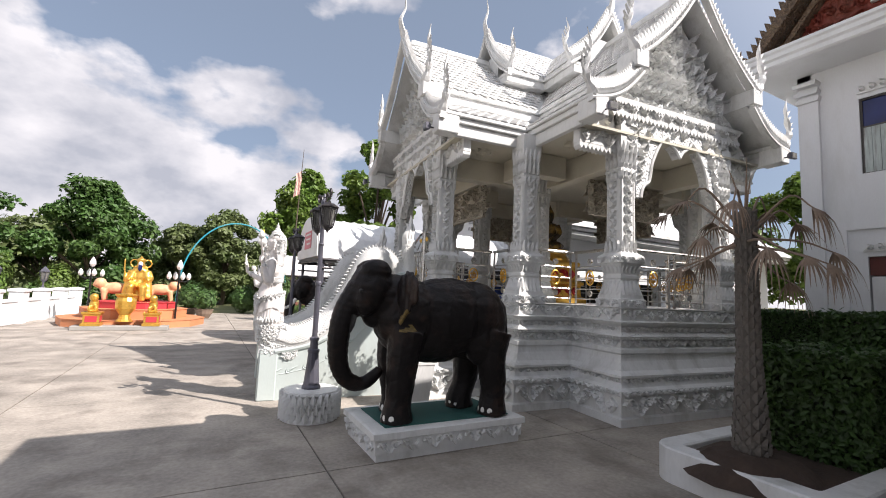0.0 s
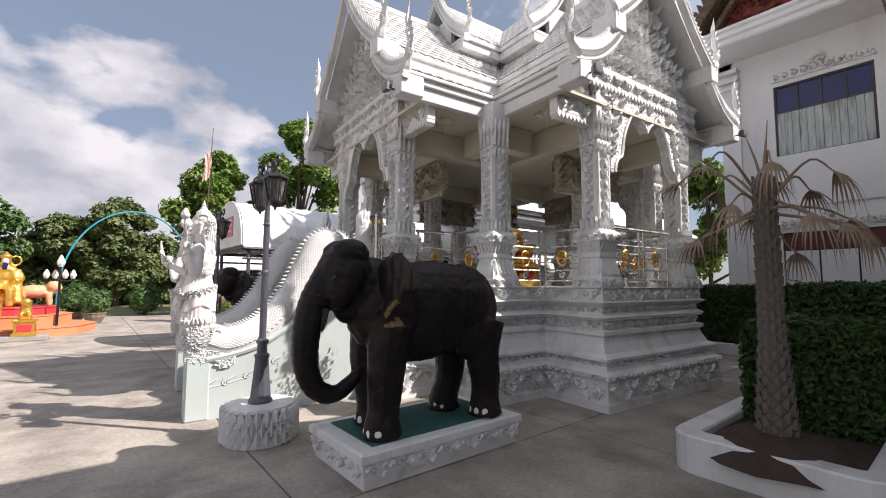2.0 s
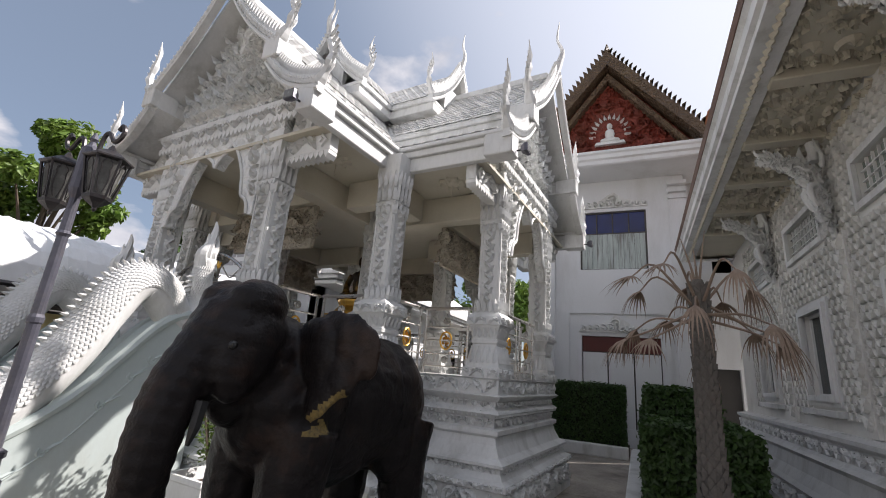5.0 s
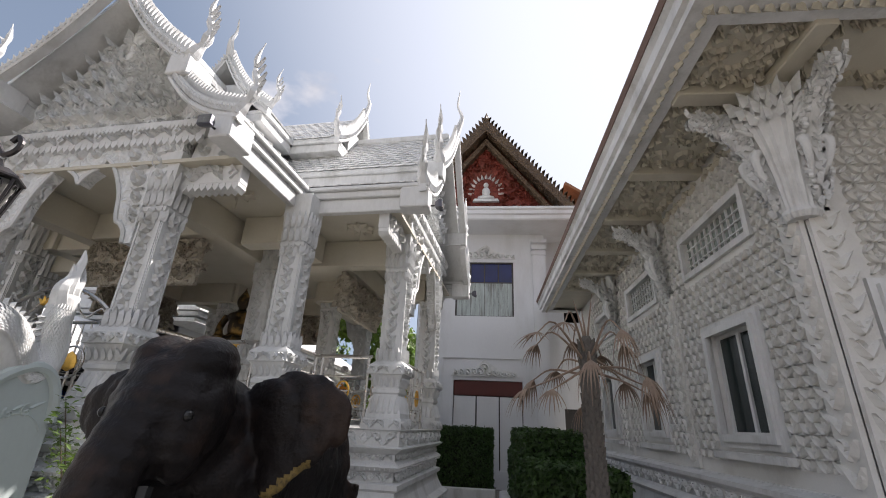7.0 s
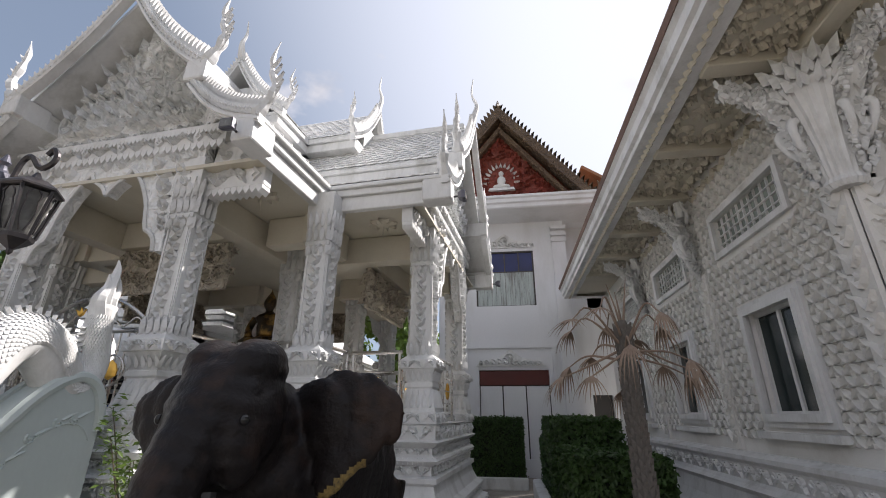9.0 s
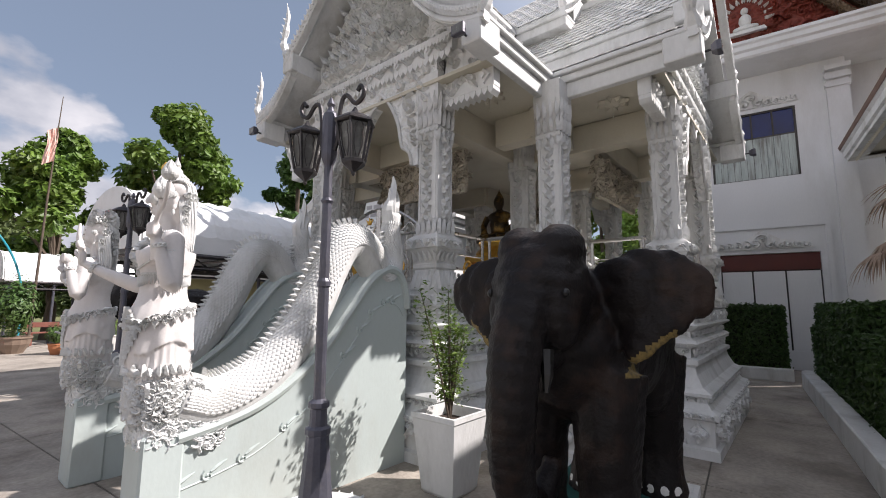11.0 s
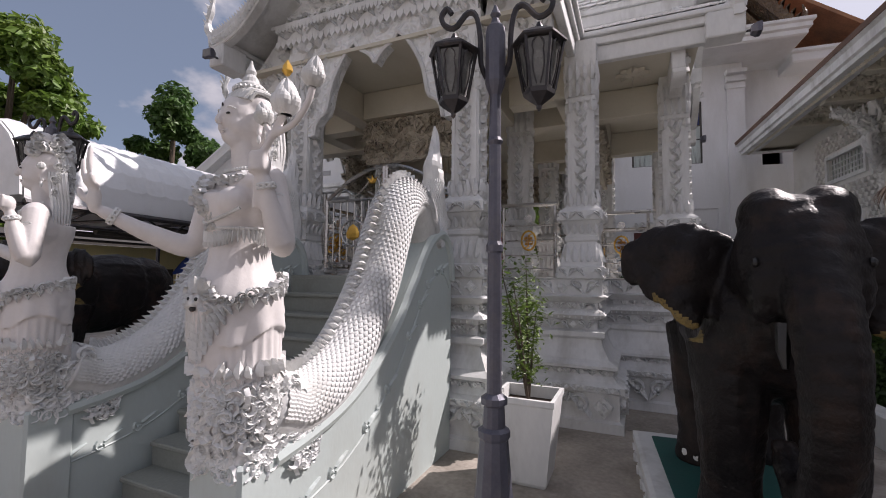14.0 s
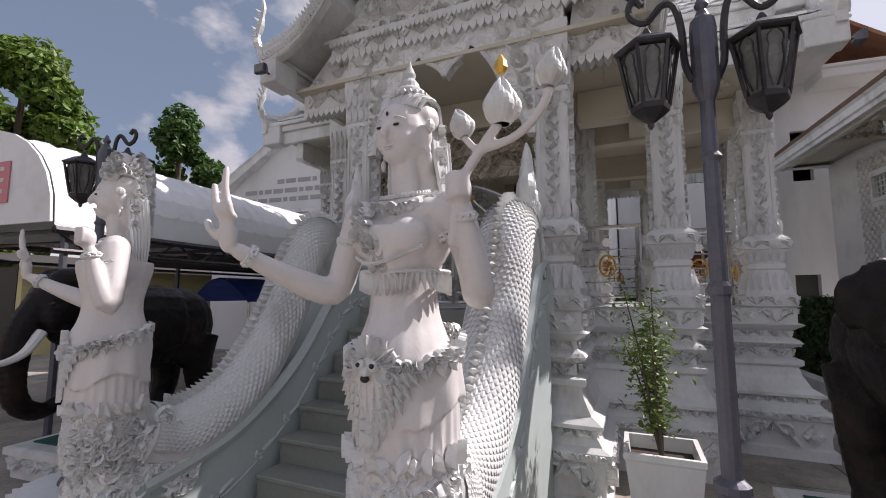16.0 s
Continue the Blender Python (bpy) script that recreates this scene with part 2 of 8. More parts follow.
grass_m = material("dry grass", (0.14, 0.15, 0.06), 0.95, vary=0.35, scale=0.4, grain=20, bump=0.6, stain=(0.26, 0.20, 0.12), stain_amount=0.8, stain_scale=0.25)
wood_red = material("red brown bench wood", (0.20, 0.07, 0.05), 0.6, vary=0.2)
pink_sign = material("faded pink sign", (0.60, 0.22, 0.25), 0.6, vary=0.1)
ink = material("faded grey lettering", (0.35, 0.35, 0.36), 0.7, vary=0.1)
cloth_flag = material("pale red and white flag cloth", (0.65, 0.42, 0.36), 0.8, vary=0.2, scale=6)
lamp_glass = material("milky lamp glass", (0.72, 0.72, 0.70), 0.25, vary=0.05)
dusty_pane = material("dusty lantern pane", (0.16, 0.16, 0.15), 0.25, vary=0.3, scale=12)
skin_paint = material("pale pink cream statue paint", (0.68, 0.65, 0.635), 0.45, vary=0.05, scale=3, grain=60, bump=0.08, stain=(0.45, 0.41, 0.36), stain_amount=0.3, stain_scale=5)


def leaf_material(name, base, rough=0.5, spread=0.35):
    m = bpy.data.materials.new(name)
    m.use_nodes = True
    n, l = m.node_tree.nodes, m.node_tree.links
    bs = n["Principled BSDF"]
    bs.inputs["Roughness"].default_value = rough
    geo = n.new("ShaderNodeNewGeometry")
    hsv = n.new("ShaderNodeHueSaturation"); hsv.inputs["Color"].default_value = (*base, 1)
    mr = n.new("ShaderNodeMapRange"); mr.inputs["To Min"].default_value, mr.inputs["To Max"].default_value = 1 - spread, 1 + spread
    l.new(geo.outputs["Random Per Island"], mr.inputs["Value"])
    big = n.new("ShaderNodeTexNoise"); big.inputs["Scale"].default_value = 0.7
    l.new(geo.outputs["Position"], big.inputs["Vector"])
    hue = n.new("ShaderNodeMapRange"); hue.inputs["To Min"].default_value, hue.inputs["To Max"].default_value = 0.47, 0.53
    l.new(big.outputs["Fac"], hue.inputs["Value"]); l.new(hue.outputs["Result"], hsv.inputs["Hue"])
    l.new(mr.outputs["Result"], hsv.inputs["Value"])
    l.new(hsv.outputs["Color"], bs.inputs["Base Color"])
    tr = n.new("ShaderNodeBsdfTranslucent"); l.new(hsv.outputs["Color"], tr.inputs["Color"])
    ms = n.new("ShaderNodeMixShader"); ms.inputs[0].default_value = 0.3
    l.new(bs.outputs[0], ms.inputs[1]); l.new(tr.outputs[0], ms.inputs[2])
    l.new(ms.outputs[0], n["Material Output"].inputs["Surface"])
    return m


leaf_tree = leaf_material("broad green tree leaf", (0.13, 0.21, 0.035))
leaf_far = leaf_material("dull green far leaf", (0.13, 0.17, 0.06))
leaf_dark = leaf_material("dark green tree leaf", (0.075, 0.145, 0.035))
leaf_hedge = leaf_material("clipped hedge leaf", (0.04, 0.085, 0.018))
leaf_pot = leaf_material("light green shrub leaf", (0.12, 0.19, 0.035))
leaf_yellow = leaf_material("yellow orange shrub leaf", (0.55, 0.34, 0.10))


# geometry helpers
def mesh_of(name, bm, mats, smooth=False):
    me = bpy.data.meshes.new(name)
    bmesh.ops.recalc_face_normals(bm, faces=bm.faces[:])
    if smooth:
        for f in bm.faces:
            f.smooth = True
    bm.to_mesh(me)
    bm.free()
    for m in (mats if isinstance(mats, (list, tuple)) else [mats]):
        me.materials.append(m)
    return me


def part(name, bm, mats, parent, label="", smooth=False, at=None):
    ob = new(name, mesh_of(name, bm, mats, smooth))
    if parent:
        ob.parent = parent
    if at is not None:
        ob.matrix_basis = at
    return tagged(ob, label)


def thing(name, m, label, category, group="", kind=""):
    ob = new(name)
    ob.empty_display_size = 0.1
    ob.matrix_basis = m
    return tagged(ob, label, category, group, kind)


def solid(name, bm, mats, label, category="", group="", kind="", smooth=False, at=None):
    ob = new(name, mesh_of(name, bm, mats, smooth))
    if at is not None:
        ob.matrix_basis = at
    return tagged(ob, label, category, group, kind)


def loft(bm, rings, close=True, caps=True, mat=0):
    vs = [[bm.verts.new(p) for p in r] for r in rings]
    n = len(vs[0])
    for a, b in zip(vs, vs[1:]):
        for i in range(n if close else n - 1):
            j = (i + 1) % n
            f = bm.faces.new((a[i], a[j], b[j], b[i]))
            f.material_index = mat
    if caps and close:
        for r in (list(reversed(vs[0])), vs[-1]):
            bm.faces.new(r).material_index = mat
    return [v for r in vs for v in r]


def box(bm, lo, hi, ch=0.0, mat=0):
    (x0, y0, z0), (x1, y1, z1) = lo, hi
    if ch <= 0:
        return loft(bm, [[(x0, y0, z), (x1, y0, z), (x1, y1, z), (x0, y1, z)] for z in (z0, z1)], mat=mat)
    c = min(ch, (x1 - x0) * 0.3, (y1 - y0) * 0.3, (z1 - z0) * 0.3)

    def oct_ring(z, d):
        a, b, e, g = x0 + d, x1 - d, y0 + d, y1 - d
        k = c
        return [(a + k, e, z), (b - k, e, z), (b, e + k, z), (b, g - k, z), (b - k, g, z), (a + k, g, z), (a, g - k, z), (a, e + k, z)]
    return loft(bm, [oct_ring(z0, c * 0.7), oct_ring(z0 + c, 0), oct_ring(z1 - c, 0), oct_ring(z1, c * 0.7)], mat=mat)


def turn(bm, verts, m):
    for v in verts:
        v.co = m @ v.co
    return verts


def lathe(bm, prof, n=16, at=(0, 0, 0), mat=0, square=False):
    """prof: (radius, z) from bottom to top."""
    off = math.pi / n if square else 0
    k = 1 / math.cos(math.pi / n) if square else 1
    return loft(bm, [[(at[0] + r * k * math.cos(off + 2 * math.pi * i / n), at[1] + r * k * math.sin(off + 2 * math.pi * i / n), at[2] + z) for i in range(n)] for r, z in prof], mat=mat)


def offset_poly(poly, d):
    out = []
    n = len(poly)
    for i in range(n):
        p, q, r = (Vector(poly[(i + k) % n]) for k in (-1, 0, 1))
        a, b = (q - p).normalized(), (r - q).normalized()
        na, nb = Vector((a.y, -a.x)), Vector((b.y, -b.x))
        m = (na + nb) / (1 + na.dot(nb))
        out.append(q + m * d)
    return out


def moulding(bm, poly, prof, caps=True, mat=0):
    """A profile of (offset, z) carried round a plan polygon (counter-clockwise)."""
    return loft(bm, [[(q.x, q.y, z) for q in offset_poly(poly, d)] for d, z in prof], caps=caps, mat=mat)


def tube(bm, pts, radii, n=8, flat=1.0, mat=0, caps=True):
    pts = [Vector(p) for p in pts]
    if isinstance(radii, (int, float)):
        radii = [radii] * len(pts)
    rings, side = [], None
    for i, p in enumerate(pts):
        t = (pts[min(i + 1, len(pts) - 1)] - pts[max(i - 1, 0)]).normalized()
        if side is None:
            side = t.cross(Vector((0, 0, 1)))
            if side.length < 0.1:
                side = t.cross(Vector((0, 1, 0)))
        side = (side - t * side.dot(t)).normalized()
        up = side.cross(t)
        rings.append([p + (side * math.cos(2 * math.pi * k / n) + up * (math.sin(2 * math.pi * k / n) * flat)) * radii[i] for k in range(n)])
    return loft(bm, rings, caps=caps, mat=mat)


def prism(bm, outline, place, w0, w1, mat=0):
    """A flat outline of (u, v) given thickness from w0 to w1; place(u, v, w) gives the point."""
    return loft(bm, [[place(u, v, w) for u, v in outline] for w in (w0, w1)], mat=mat)


def slab_faces(bm, pts, thick, mat=0):
    """A thin slab under the planar polygon pts (three or more corners)."""
    pts = [Vector(p) for p in pts]
    nrm = (pts[1] - pts[0]).cross(pts[2] - pts[0]).normalized()
    if nrm.z < 0:
        nrm = -nrm
    return loft(bm, [[p - nrm * thick for p in pts], pts], mat=mat)


def ellipsoid(bm, c, r, m=None, seg=14, rings=8, mat=0):
    vs = loft(bm, [[(max(math.sin(math.pi * j / rings), 0.02) * math.cos(2 * math.pi * i / seg) * r[0], max(math.sin(math.pi * j / rings), 0.02) * math.sin(2 * math.pi * i / seg) * r[1], -math.cos(math.pi * j / rings) * r[2]) for i in range(seg)] for j in range(rings + 1)], mat=mat)
    return turn(bm, vs, Matrix.Translation(c) @ (m or Matrix()))


def curl(bm, place, u, v, size, turn_by=0.0, hand=1, w=0.012, fat=0.22, mat=0):
    """One carved scroll: a raised ribbon that winds into a spiral, ending in a bead."""
    prev = []
    w *= 1.45
    n = 11
    for i in range(n):
        s = i / (n - 1)
        a = turn_by + hand * (0.2 + s * 5.6)
        r = size * (0.5 * (1 - s) ** 0.8 + 0.06)
        t = size * fat * (0.35 + 0.65 * math.sin(math.pi * min(s + 0.25, 1)))
        cu, cv = u + r * math.cos(a), v + r * math.sin(a)
        du, dv = math.cos(a), math.sin(a)
        prev.append([place(cu + du * t * 0.5, cv + dv * t * 0.5, 0), place(cu, cv, w + size * 0.10), place(cu - du * t * 0.5, cv - dv * t * 0.5, 0)])
    loft(bm, prev, close=False, caps=False, mat=mat)
    top = bm.verts.new(place(u, v, w + size * 0.12))
    ring = [bm.verts.new(place(u + size * 0.2 * math.cos(k * 1.0472), v + size * 0.2 * math.sin(k * 1.0472), 0.001)) for k in range(6)]
    for k in range(6):
        bm.faces.new((ring[k], ring[(k + 1) % 6], top)).material_index = mat


def leaf_shape(bm, place, u, v, ln, wd, ang, w=0.015, mat=0):
    """A carved pointed leaf with a raised midrib."""
    ca, sa = math.cos(ang), math.sin(ang)
    w *= 1.45

    def q(a, b, h):
        return place(u + a * ca - b * sa, v + a * sa + b * ca, h)
    pr = [(0, 0.25), (0.3, 0.5), (0.65, 0.36), (1.0, 0.02)]
    loft(bm, [[q(a * ln, b * wd, 0), q(a * ln, 0, w), q(a * ln, -b * wd, 0)] for a, b in pr], close=False, caps=False, mat=mat)


def vine_band(bm, place, u0, u1, v0, v1, w=0.014, mat=0):
    """A running scroll between u0 and u1: S-curl after S-curl with leaves, and a diamond every fourth."""
    h = v1 - v0
    n = max(1, round((u1 - u0) / h))
    st = (u1 - u0) / n
    for i in range(n):
        u = u0 + st * (i + 0.5)
        v = (v0 + v1) / 2
        hand = 1 if i % 2 else -1
        if i % 4 == 3:
            prism(bm, [(u - st * 0.42, v), (u, v - h * 0.42), (u + st * 0.42, v), (u, v + h * 0.42)], place, 0, w * 1.8, mat)
            prism(bm, [(u - st * 0.2, v), (u, v - h * 0.2), (u + st * 0.2, v), (u, v + h * 0.2)], place, w * 1.8, w * 3.2, mat)
        else:
            curl(bm, place, u, v, h * 0.85, (0 if hand > 0 else math.pi), hand, w, mat=mat)
            leaf_shape(bm, place, u + st * 0.15, v + hand * h * 0.05, h * 0.55, h * 0.3, hand * 0.9, w * 2.2, mat)
            leaf_shape(bm, place, u - st * 0.1, v - hand * h * 0.05, h * 0.5, h * 0.28, math.pi + hand * 0.9, w * 2.2, mat)


def pendants(bm, place, u0, u1, v, drop, w0, w1, mat=0):
    """A row of hanging pointed petals under a lintel."""
    n = max(2, round((u1 - u0) / (drop * 0.85)))
    st = (u1 - u0) / n
    for i in range(n):
        u = u0 + st * (i + 0.5)
        prism(bm, [(u - st * 0.46, v), (u - st * 0.46, v - drop * 0.45), (u - st * 0.2, v - drop * 0.75), (u, v - drop), (u + st * 0.2, v - drop * 0.75), (u + st * 0.46, v - drop * 0.45), (u + st * 0.46, v)], place, w0, w1, mat)


def blob(pieces, voxel, smooth=2):
    """One closed skin over overlapping closed pieces; pieces(bm) fills the mesh. Returns a new bmesh."""
    bm = bmesh.new()
    pieces(bm)
    bmesh.ops.recalc_face_normals(bm, faces=bm.faces[:])
    me = bpy.data.meshes.new("skin")
    bm.to_mesh(me)
    bm.free()
    ob = new("skin", me)
    mod = ob.modifiers.new("skin", "REMESH")
    mod.mode, mod.voxel_size = "VOXEL", voxel
    sm = ob.modifiers.new("soft", "SMOOTH")
    sm.factor, sm.iterations = 0.5, smooth
    dg = bpy.context.evaluated_depsgraph_get()
    dg.update()
    out = bpy.data.meshes.new_from_object(ob.evaluated_get(dg))
    bm = bmesh.new()
    bm.from_mesh(out)
    bpy.data.objects.remove(ob)
    bpy.data.meshes.remove(me)
    bpy.data.meshes.remove(out)
    return bm


def rot(ax, deg):
    return Matrix.Rotation(radians(deg), 4, ax)


def spline(pts, n):
    """Smooth points through the given ones (Catmull-Rom)."""
    p = [Vector(q) for q in pts]
    p = [p[0] * 2 - p[1]] + p + [p[-1] * 2 - p[-2]]
    out = []
    seg = len(p) - 3
    for k in range(n + 1):
        s = k / n * seg
        i = min(int(s), seg - 1)
        t = s - i
        a, b, c, d = p[i:i + 4]
        out.append(0.5 * (2 * b + (c - a) * t + (2 * a - 5 * b + 4 * c - d) * t * t + (3 * b - a - 3 * c + d) * t ** 3))
    return out


# ground: one sheet to the horizon, sunk a little under the paved yard
bm = bmesh.new()
loft(bm, [[(-1500, -1500, -0.04), (1500, -1500, -0.04)], [(-1500, 1500, -0.04), (1500, 1500, -0.04)]], close=False, caps=False)
solid("ground", bm, grass_m, "dry patchy grass and bare earth beyond the paved yard", "ground", kind="structure")

# pavilion: a Greek cross with a porch on each side
PC = Vector((8.02, 10.30, 0))
PA, PH, PP = 2.08, 1.07, 3.10           # main corner columns, half porch width, porch columns' distance
DECK, COLTOP = 1.56, 3.96
PAV = Matrix.Translation(PC) @ Matrix.Rotation(radians(-5), 4, "Z")          # the pavilion's own axes, stairs along -x
ARM = Matrix.Translation((0, 0, -0.11)) @ Matrix.Diagonal((0.89, 0.89, 0.92, 1))
pavilion = thing("pavilion", PAV, "white carved Thai pavilion on a moulded stepped plinth", "pavilion")


def cross_plan(a, h, p):
    return [(-p, -h), (-a, -h), (-a, -a), (-h, -a), (-h, -p), (h, -p), (h, -a), (a, -a), (a, -h), (p, -h), (p, h), (a, h), (a, a), (h, a), (h, p), (-h, p), (-h, a), (-a, a), (-a, h), (-p, h)]


plan = cross_plan(PA + 0.12, PH + 0.12, PP + 0.13)
bm = bmesh.new()
moulding(bm, plan, [(0.30, 0.0), (0.30, 0.10), (0.26, 0.12), (0.26, 0.38), (0.31, 0.40), (0.31, 0.46), (0.24, 0.49), (0.20, 0.55), (0.20, 0.60), (0.25, 0.62), (0.25, 0.65), (0.16, 0.70), (0.10, 0.82), (0.08, 0.90), (0.12, 0.93), (0.12, 0.98), (0.04, 1.00), (0.04, 1.10), (0.10, 1.13), (0.13, 1.16), (0.10, 1.19), (0.05, 1.22), (0.05, 1.29), (0.13, 1.34), (0.15, 1.36), (0.10, 1.38), (0.10, 1.54), (0.14, 1.56), (0.14, DECK), (-0.4, DECK)])
part("plinth", bm, white, pavilion, "white moulded plinth with weathered ledges")


def edges_of(poly, d):
    q = offset_poly(poly, d)
    return [(q[i], q[(i + 1) % len(q)]) for i in range(len(q))]


def wall_place(p, q, proud=0.0):
    """Maps (u along, v up, w outward) to a vertical face from p to q (plan points, counter-clockwise)."""
    a = (q - p).normalized()
    nrm = Vector((a.y, -a.x))

    def place(u, v, w):
        s = p + a * u + nrm * (w + proud)
        return (s.x, s.y, v)
    return place, (q - p).length


bm = bmesh.new()
for p, q in edges_of(plan, 0.26):
    f, ln = wall_place(p, q)
    vine_band(bm, f, 0.03, ln - 0.03, 0.12, 0.38, 0.025)
for p, q in edges_of(plan, 0.10):
    f, ln = wall_place(p, q)
    vine_band(bm, f, 0.03, ln - 0.03, 1.385, 1.54, 0.012)
for p, q in edges_of(plan, 0.055):
    f, ln = wall_place(p, q)
    vine_band(bm, f, 0.03, ln - 0.03, 1.225, 1.29, 0.008)
    vine_band(bm, f, 0.03, ln - 0.03, 1.005, 1.10, 0.010)
for p, q in edges_of(plan, 0.31):
    f, ln = wall_place(p, q)
    vine_band(bm, f, 0.03, ln - 0.03, 0.402, 0.458, 0.008)
for p, q in edges_of(plan, 0.20):
    f, ln = wall_place(p, q)
    vine_band(bm, f, 0.03, ln - 0.03, 0.545, 0.605, 0.010)
for p, q in edges_of(plan, 0.105):           # small leaf row under the upper courses
    f, ln = wall_place(p, q)
    n = int(ln / 0.06)
    for i in range(n):
        leaf_shape(bm, lambda a, b, w, f=f: f(a, b, w - 0.02 + (1.19 - b) * 0.2), ln * (i + 0.5) / n, 1.195, 0.075, 0.055, -math.pi / 2, 0.018)
for p, q in edges_of(plan, 0.14):            # leaf row on the sloping course
    f, ln = wall_place(p, q)
    n = int(ln / 0.09)
    for i in range(n):
        u = ln * (i + 0.5) / n
        leaf_shape(bm, lambda a, b, w, f=f: f(a, b, w - (b - 0.66) * 0.5), u, 0.66, 0.16, 0.085, math.pi / 2, 0.018)
part("plinth_carving", bm, carved, pavilion, "raised scroll and leaf bands")

# column, built once
def column(at, parent):
    col = new("column")
    col.parent = parent
    col.matrix_basis = Matrix.Translation(at)
    tagged(col, "white square column with carved vines")
    bm = bmesh.new()
    lathe(bm, [(r * 0.9, z) for r, z in ((0.27, DECK), (0.27, DECK + 0.12), (0.245, DECK + 0.13), (0.24, DECK + 0.17), (0.20, DECK + 0.30), (0.175, DECK + 0.40), (0.195, DECK + 0.42), (0.195, DECK + 0.46), (0.18, DECK + 0.47), (0.18, DECK + 0.54), (0.215, DECK + 0.60), (0.23, DECK + 0.63), (0.255, DECK + 0.64), (0.255, DECK + 0.74), (0.235, DECK + 0.76), (0.18, DECK + 0.80), (0.155, DECK + 0.86), (0.15, COLTOP - 0.42), (0.175, COLTOP - 0.40), (0.175, COLTOP - 0.36), (0.155, COLTOP - 0.33), (0.165, COLTOP - 0.12), (0.19, COLTOP), (0.19, COLTOP + 0.3))], 4, square=True)
    part("shaft", bm, white, col)
    bm = bmesh.new()
    for k in range(4):
        m = rot("Z", 90 * k)

        def face(d):
            return lambda u, v, w: m @ Vector((u * 0.9, -d * 0.9 - w, v))
        f = face(0.15)
        for x in (-0.128, 0.128):          # raised borders
            prism(bm, [(x - 0.012, DECK + 0.88), (x + 0.012, DECK + 0.88), (x + 0.012, COLTOP - 0.42), (x - 0.012, COLTOP - 0.42)], f, 0, 0.012)
        pts = []
        z0, z1 = DECK + 0.92, COLTOP - 0.46
        for i in range(33):
            s = i / 32
            pts.append(f(0.055 * math.sin(s * math.pi * 7), z0 + (z1 - z0) * s, 0.004))
        tube(bm, pts, 0.02, 5)
        for i in range(14):
            s = (i + 0.5) / 14
            side = 1 if i % 2 == 0 else -1
            u = -0.02 * side
            leaf_shape(bm, f, 0.05 * side * 0.3, z0 + (z1 - z0) * s, 0.13, 0.06, math.pi / 2 + side * 0.75, 0.036)
            leaf_shape(bm, f, -0.05 * side, z0 + (z1 - z0) * s + 0.02, 0.09, 0.05, math.pi / 2 - side * 0.5, 0.034)
        for j, (zz, d, hh) in enumerate(((COLTOP - 0.34, 0.16, 0.2), (COLTOP - 0.16, 0.17, 0.22), (COLTOP - 0.52, 0.15, 0.15), (DECK + 0.80, 0.17, 0.17))):
            for i in range(4):
                u = -0.135 + 0.09 * i
                leaf_shape(bm, lambda a, b, w, d=d: m @ Vector((a * 0.9, -d * 0.9 - w - 0.012 * math.sin(max(0, b - zz) / hh * 3), b)), u, zz, hh, 0.085, math.pi / 2, 0.02)
        vine_band(bm, face(0.255), -0.24, 0.24, DECK + 0.645, DECK + 0.735, 0.01)
        vine_band(bm, face(0.27), -0.26, 0.26, DECK + 0.01, DECK + 0.115, 0.01)
        for i in range(5):
            u = -0.17 + 0.085 * i
            leaf_shape(bm, lambda a, b, w: m @ Vector((a * 0.9, -0.216 - w + (b - DECK - 0.17) * 0.27, b)), u, DECK + 0.18, 0.2, 0.085, math.pi / 2, 0.018)
            leaf_shape(bm, lambda a, b, w: m @ Vector((a * 0.9, -0.162 - w - (b - DECK - 0.48) * 0.32, b)), u, DECK + 0.49, 0.11, 0.07, math.pi / 2, 0.012)
    part("carving", bm, white, col, "vine and leaf relief")
    return col


first = None
for k in range(4):
    m = rot("Z", 90 * k)
    for p in ((-PP, -PH, 0), (-PP, PH, 0), (-PA, -PA, 0), (-1.12, -1.12, 0)):
        q = m @ Vector(p)
        if first is None:
            first = column(q, pavilion)
        else:
            c = copy_thing(first, Matrix.Translation(q))

# porch arms: arch, lintel, gable and roof, built once towards -x and turned
RL, RU, RG = 2.28, 1.42, 4.05            # half widths of lower and upper eaves; gable's distance
ZL, ZU, ZR = 4.56, 5.50, 7.30            # lower fascia, upper fascia, ridge


def fascia(bm, v, z0, steps, x0, x1):
    """A stepped board along x at the distance v, on both sides of the arm."""
    for s in (-1, 1):
        for (d0, d1, a, b) in steps:
            lo, hi = sorted((s * (v - d0), s * (v + d1)))
            box(bm, (x0, lo, z0 + a), (x1 - d1 * 0, hi, z0 + b), 0.012)


arm_parts = []
# lower eave boards
bm = bmesh.new()
fascia(bm, RL, ZL, ((0.10, 0.0, 0.0, 0.20), (0.10, 0.05, 0.203, 0.30), (0.14, 0.10, 0.303, 0.36)), -RG - 0.05, -RL + 0.08)
arm_parts.append(("lower_fascia", bm, white, ""))
bm = bmesh.new()
fascia(bm, RU, ZU, ((0.10, 0.0, 0.0, 0.17), (0.10, 0.05, 0.173, 0.24)), -RG - 0.08, -RU + 0.06)
arm_parts.append(("upper_fascia", bm, white, ""))
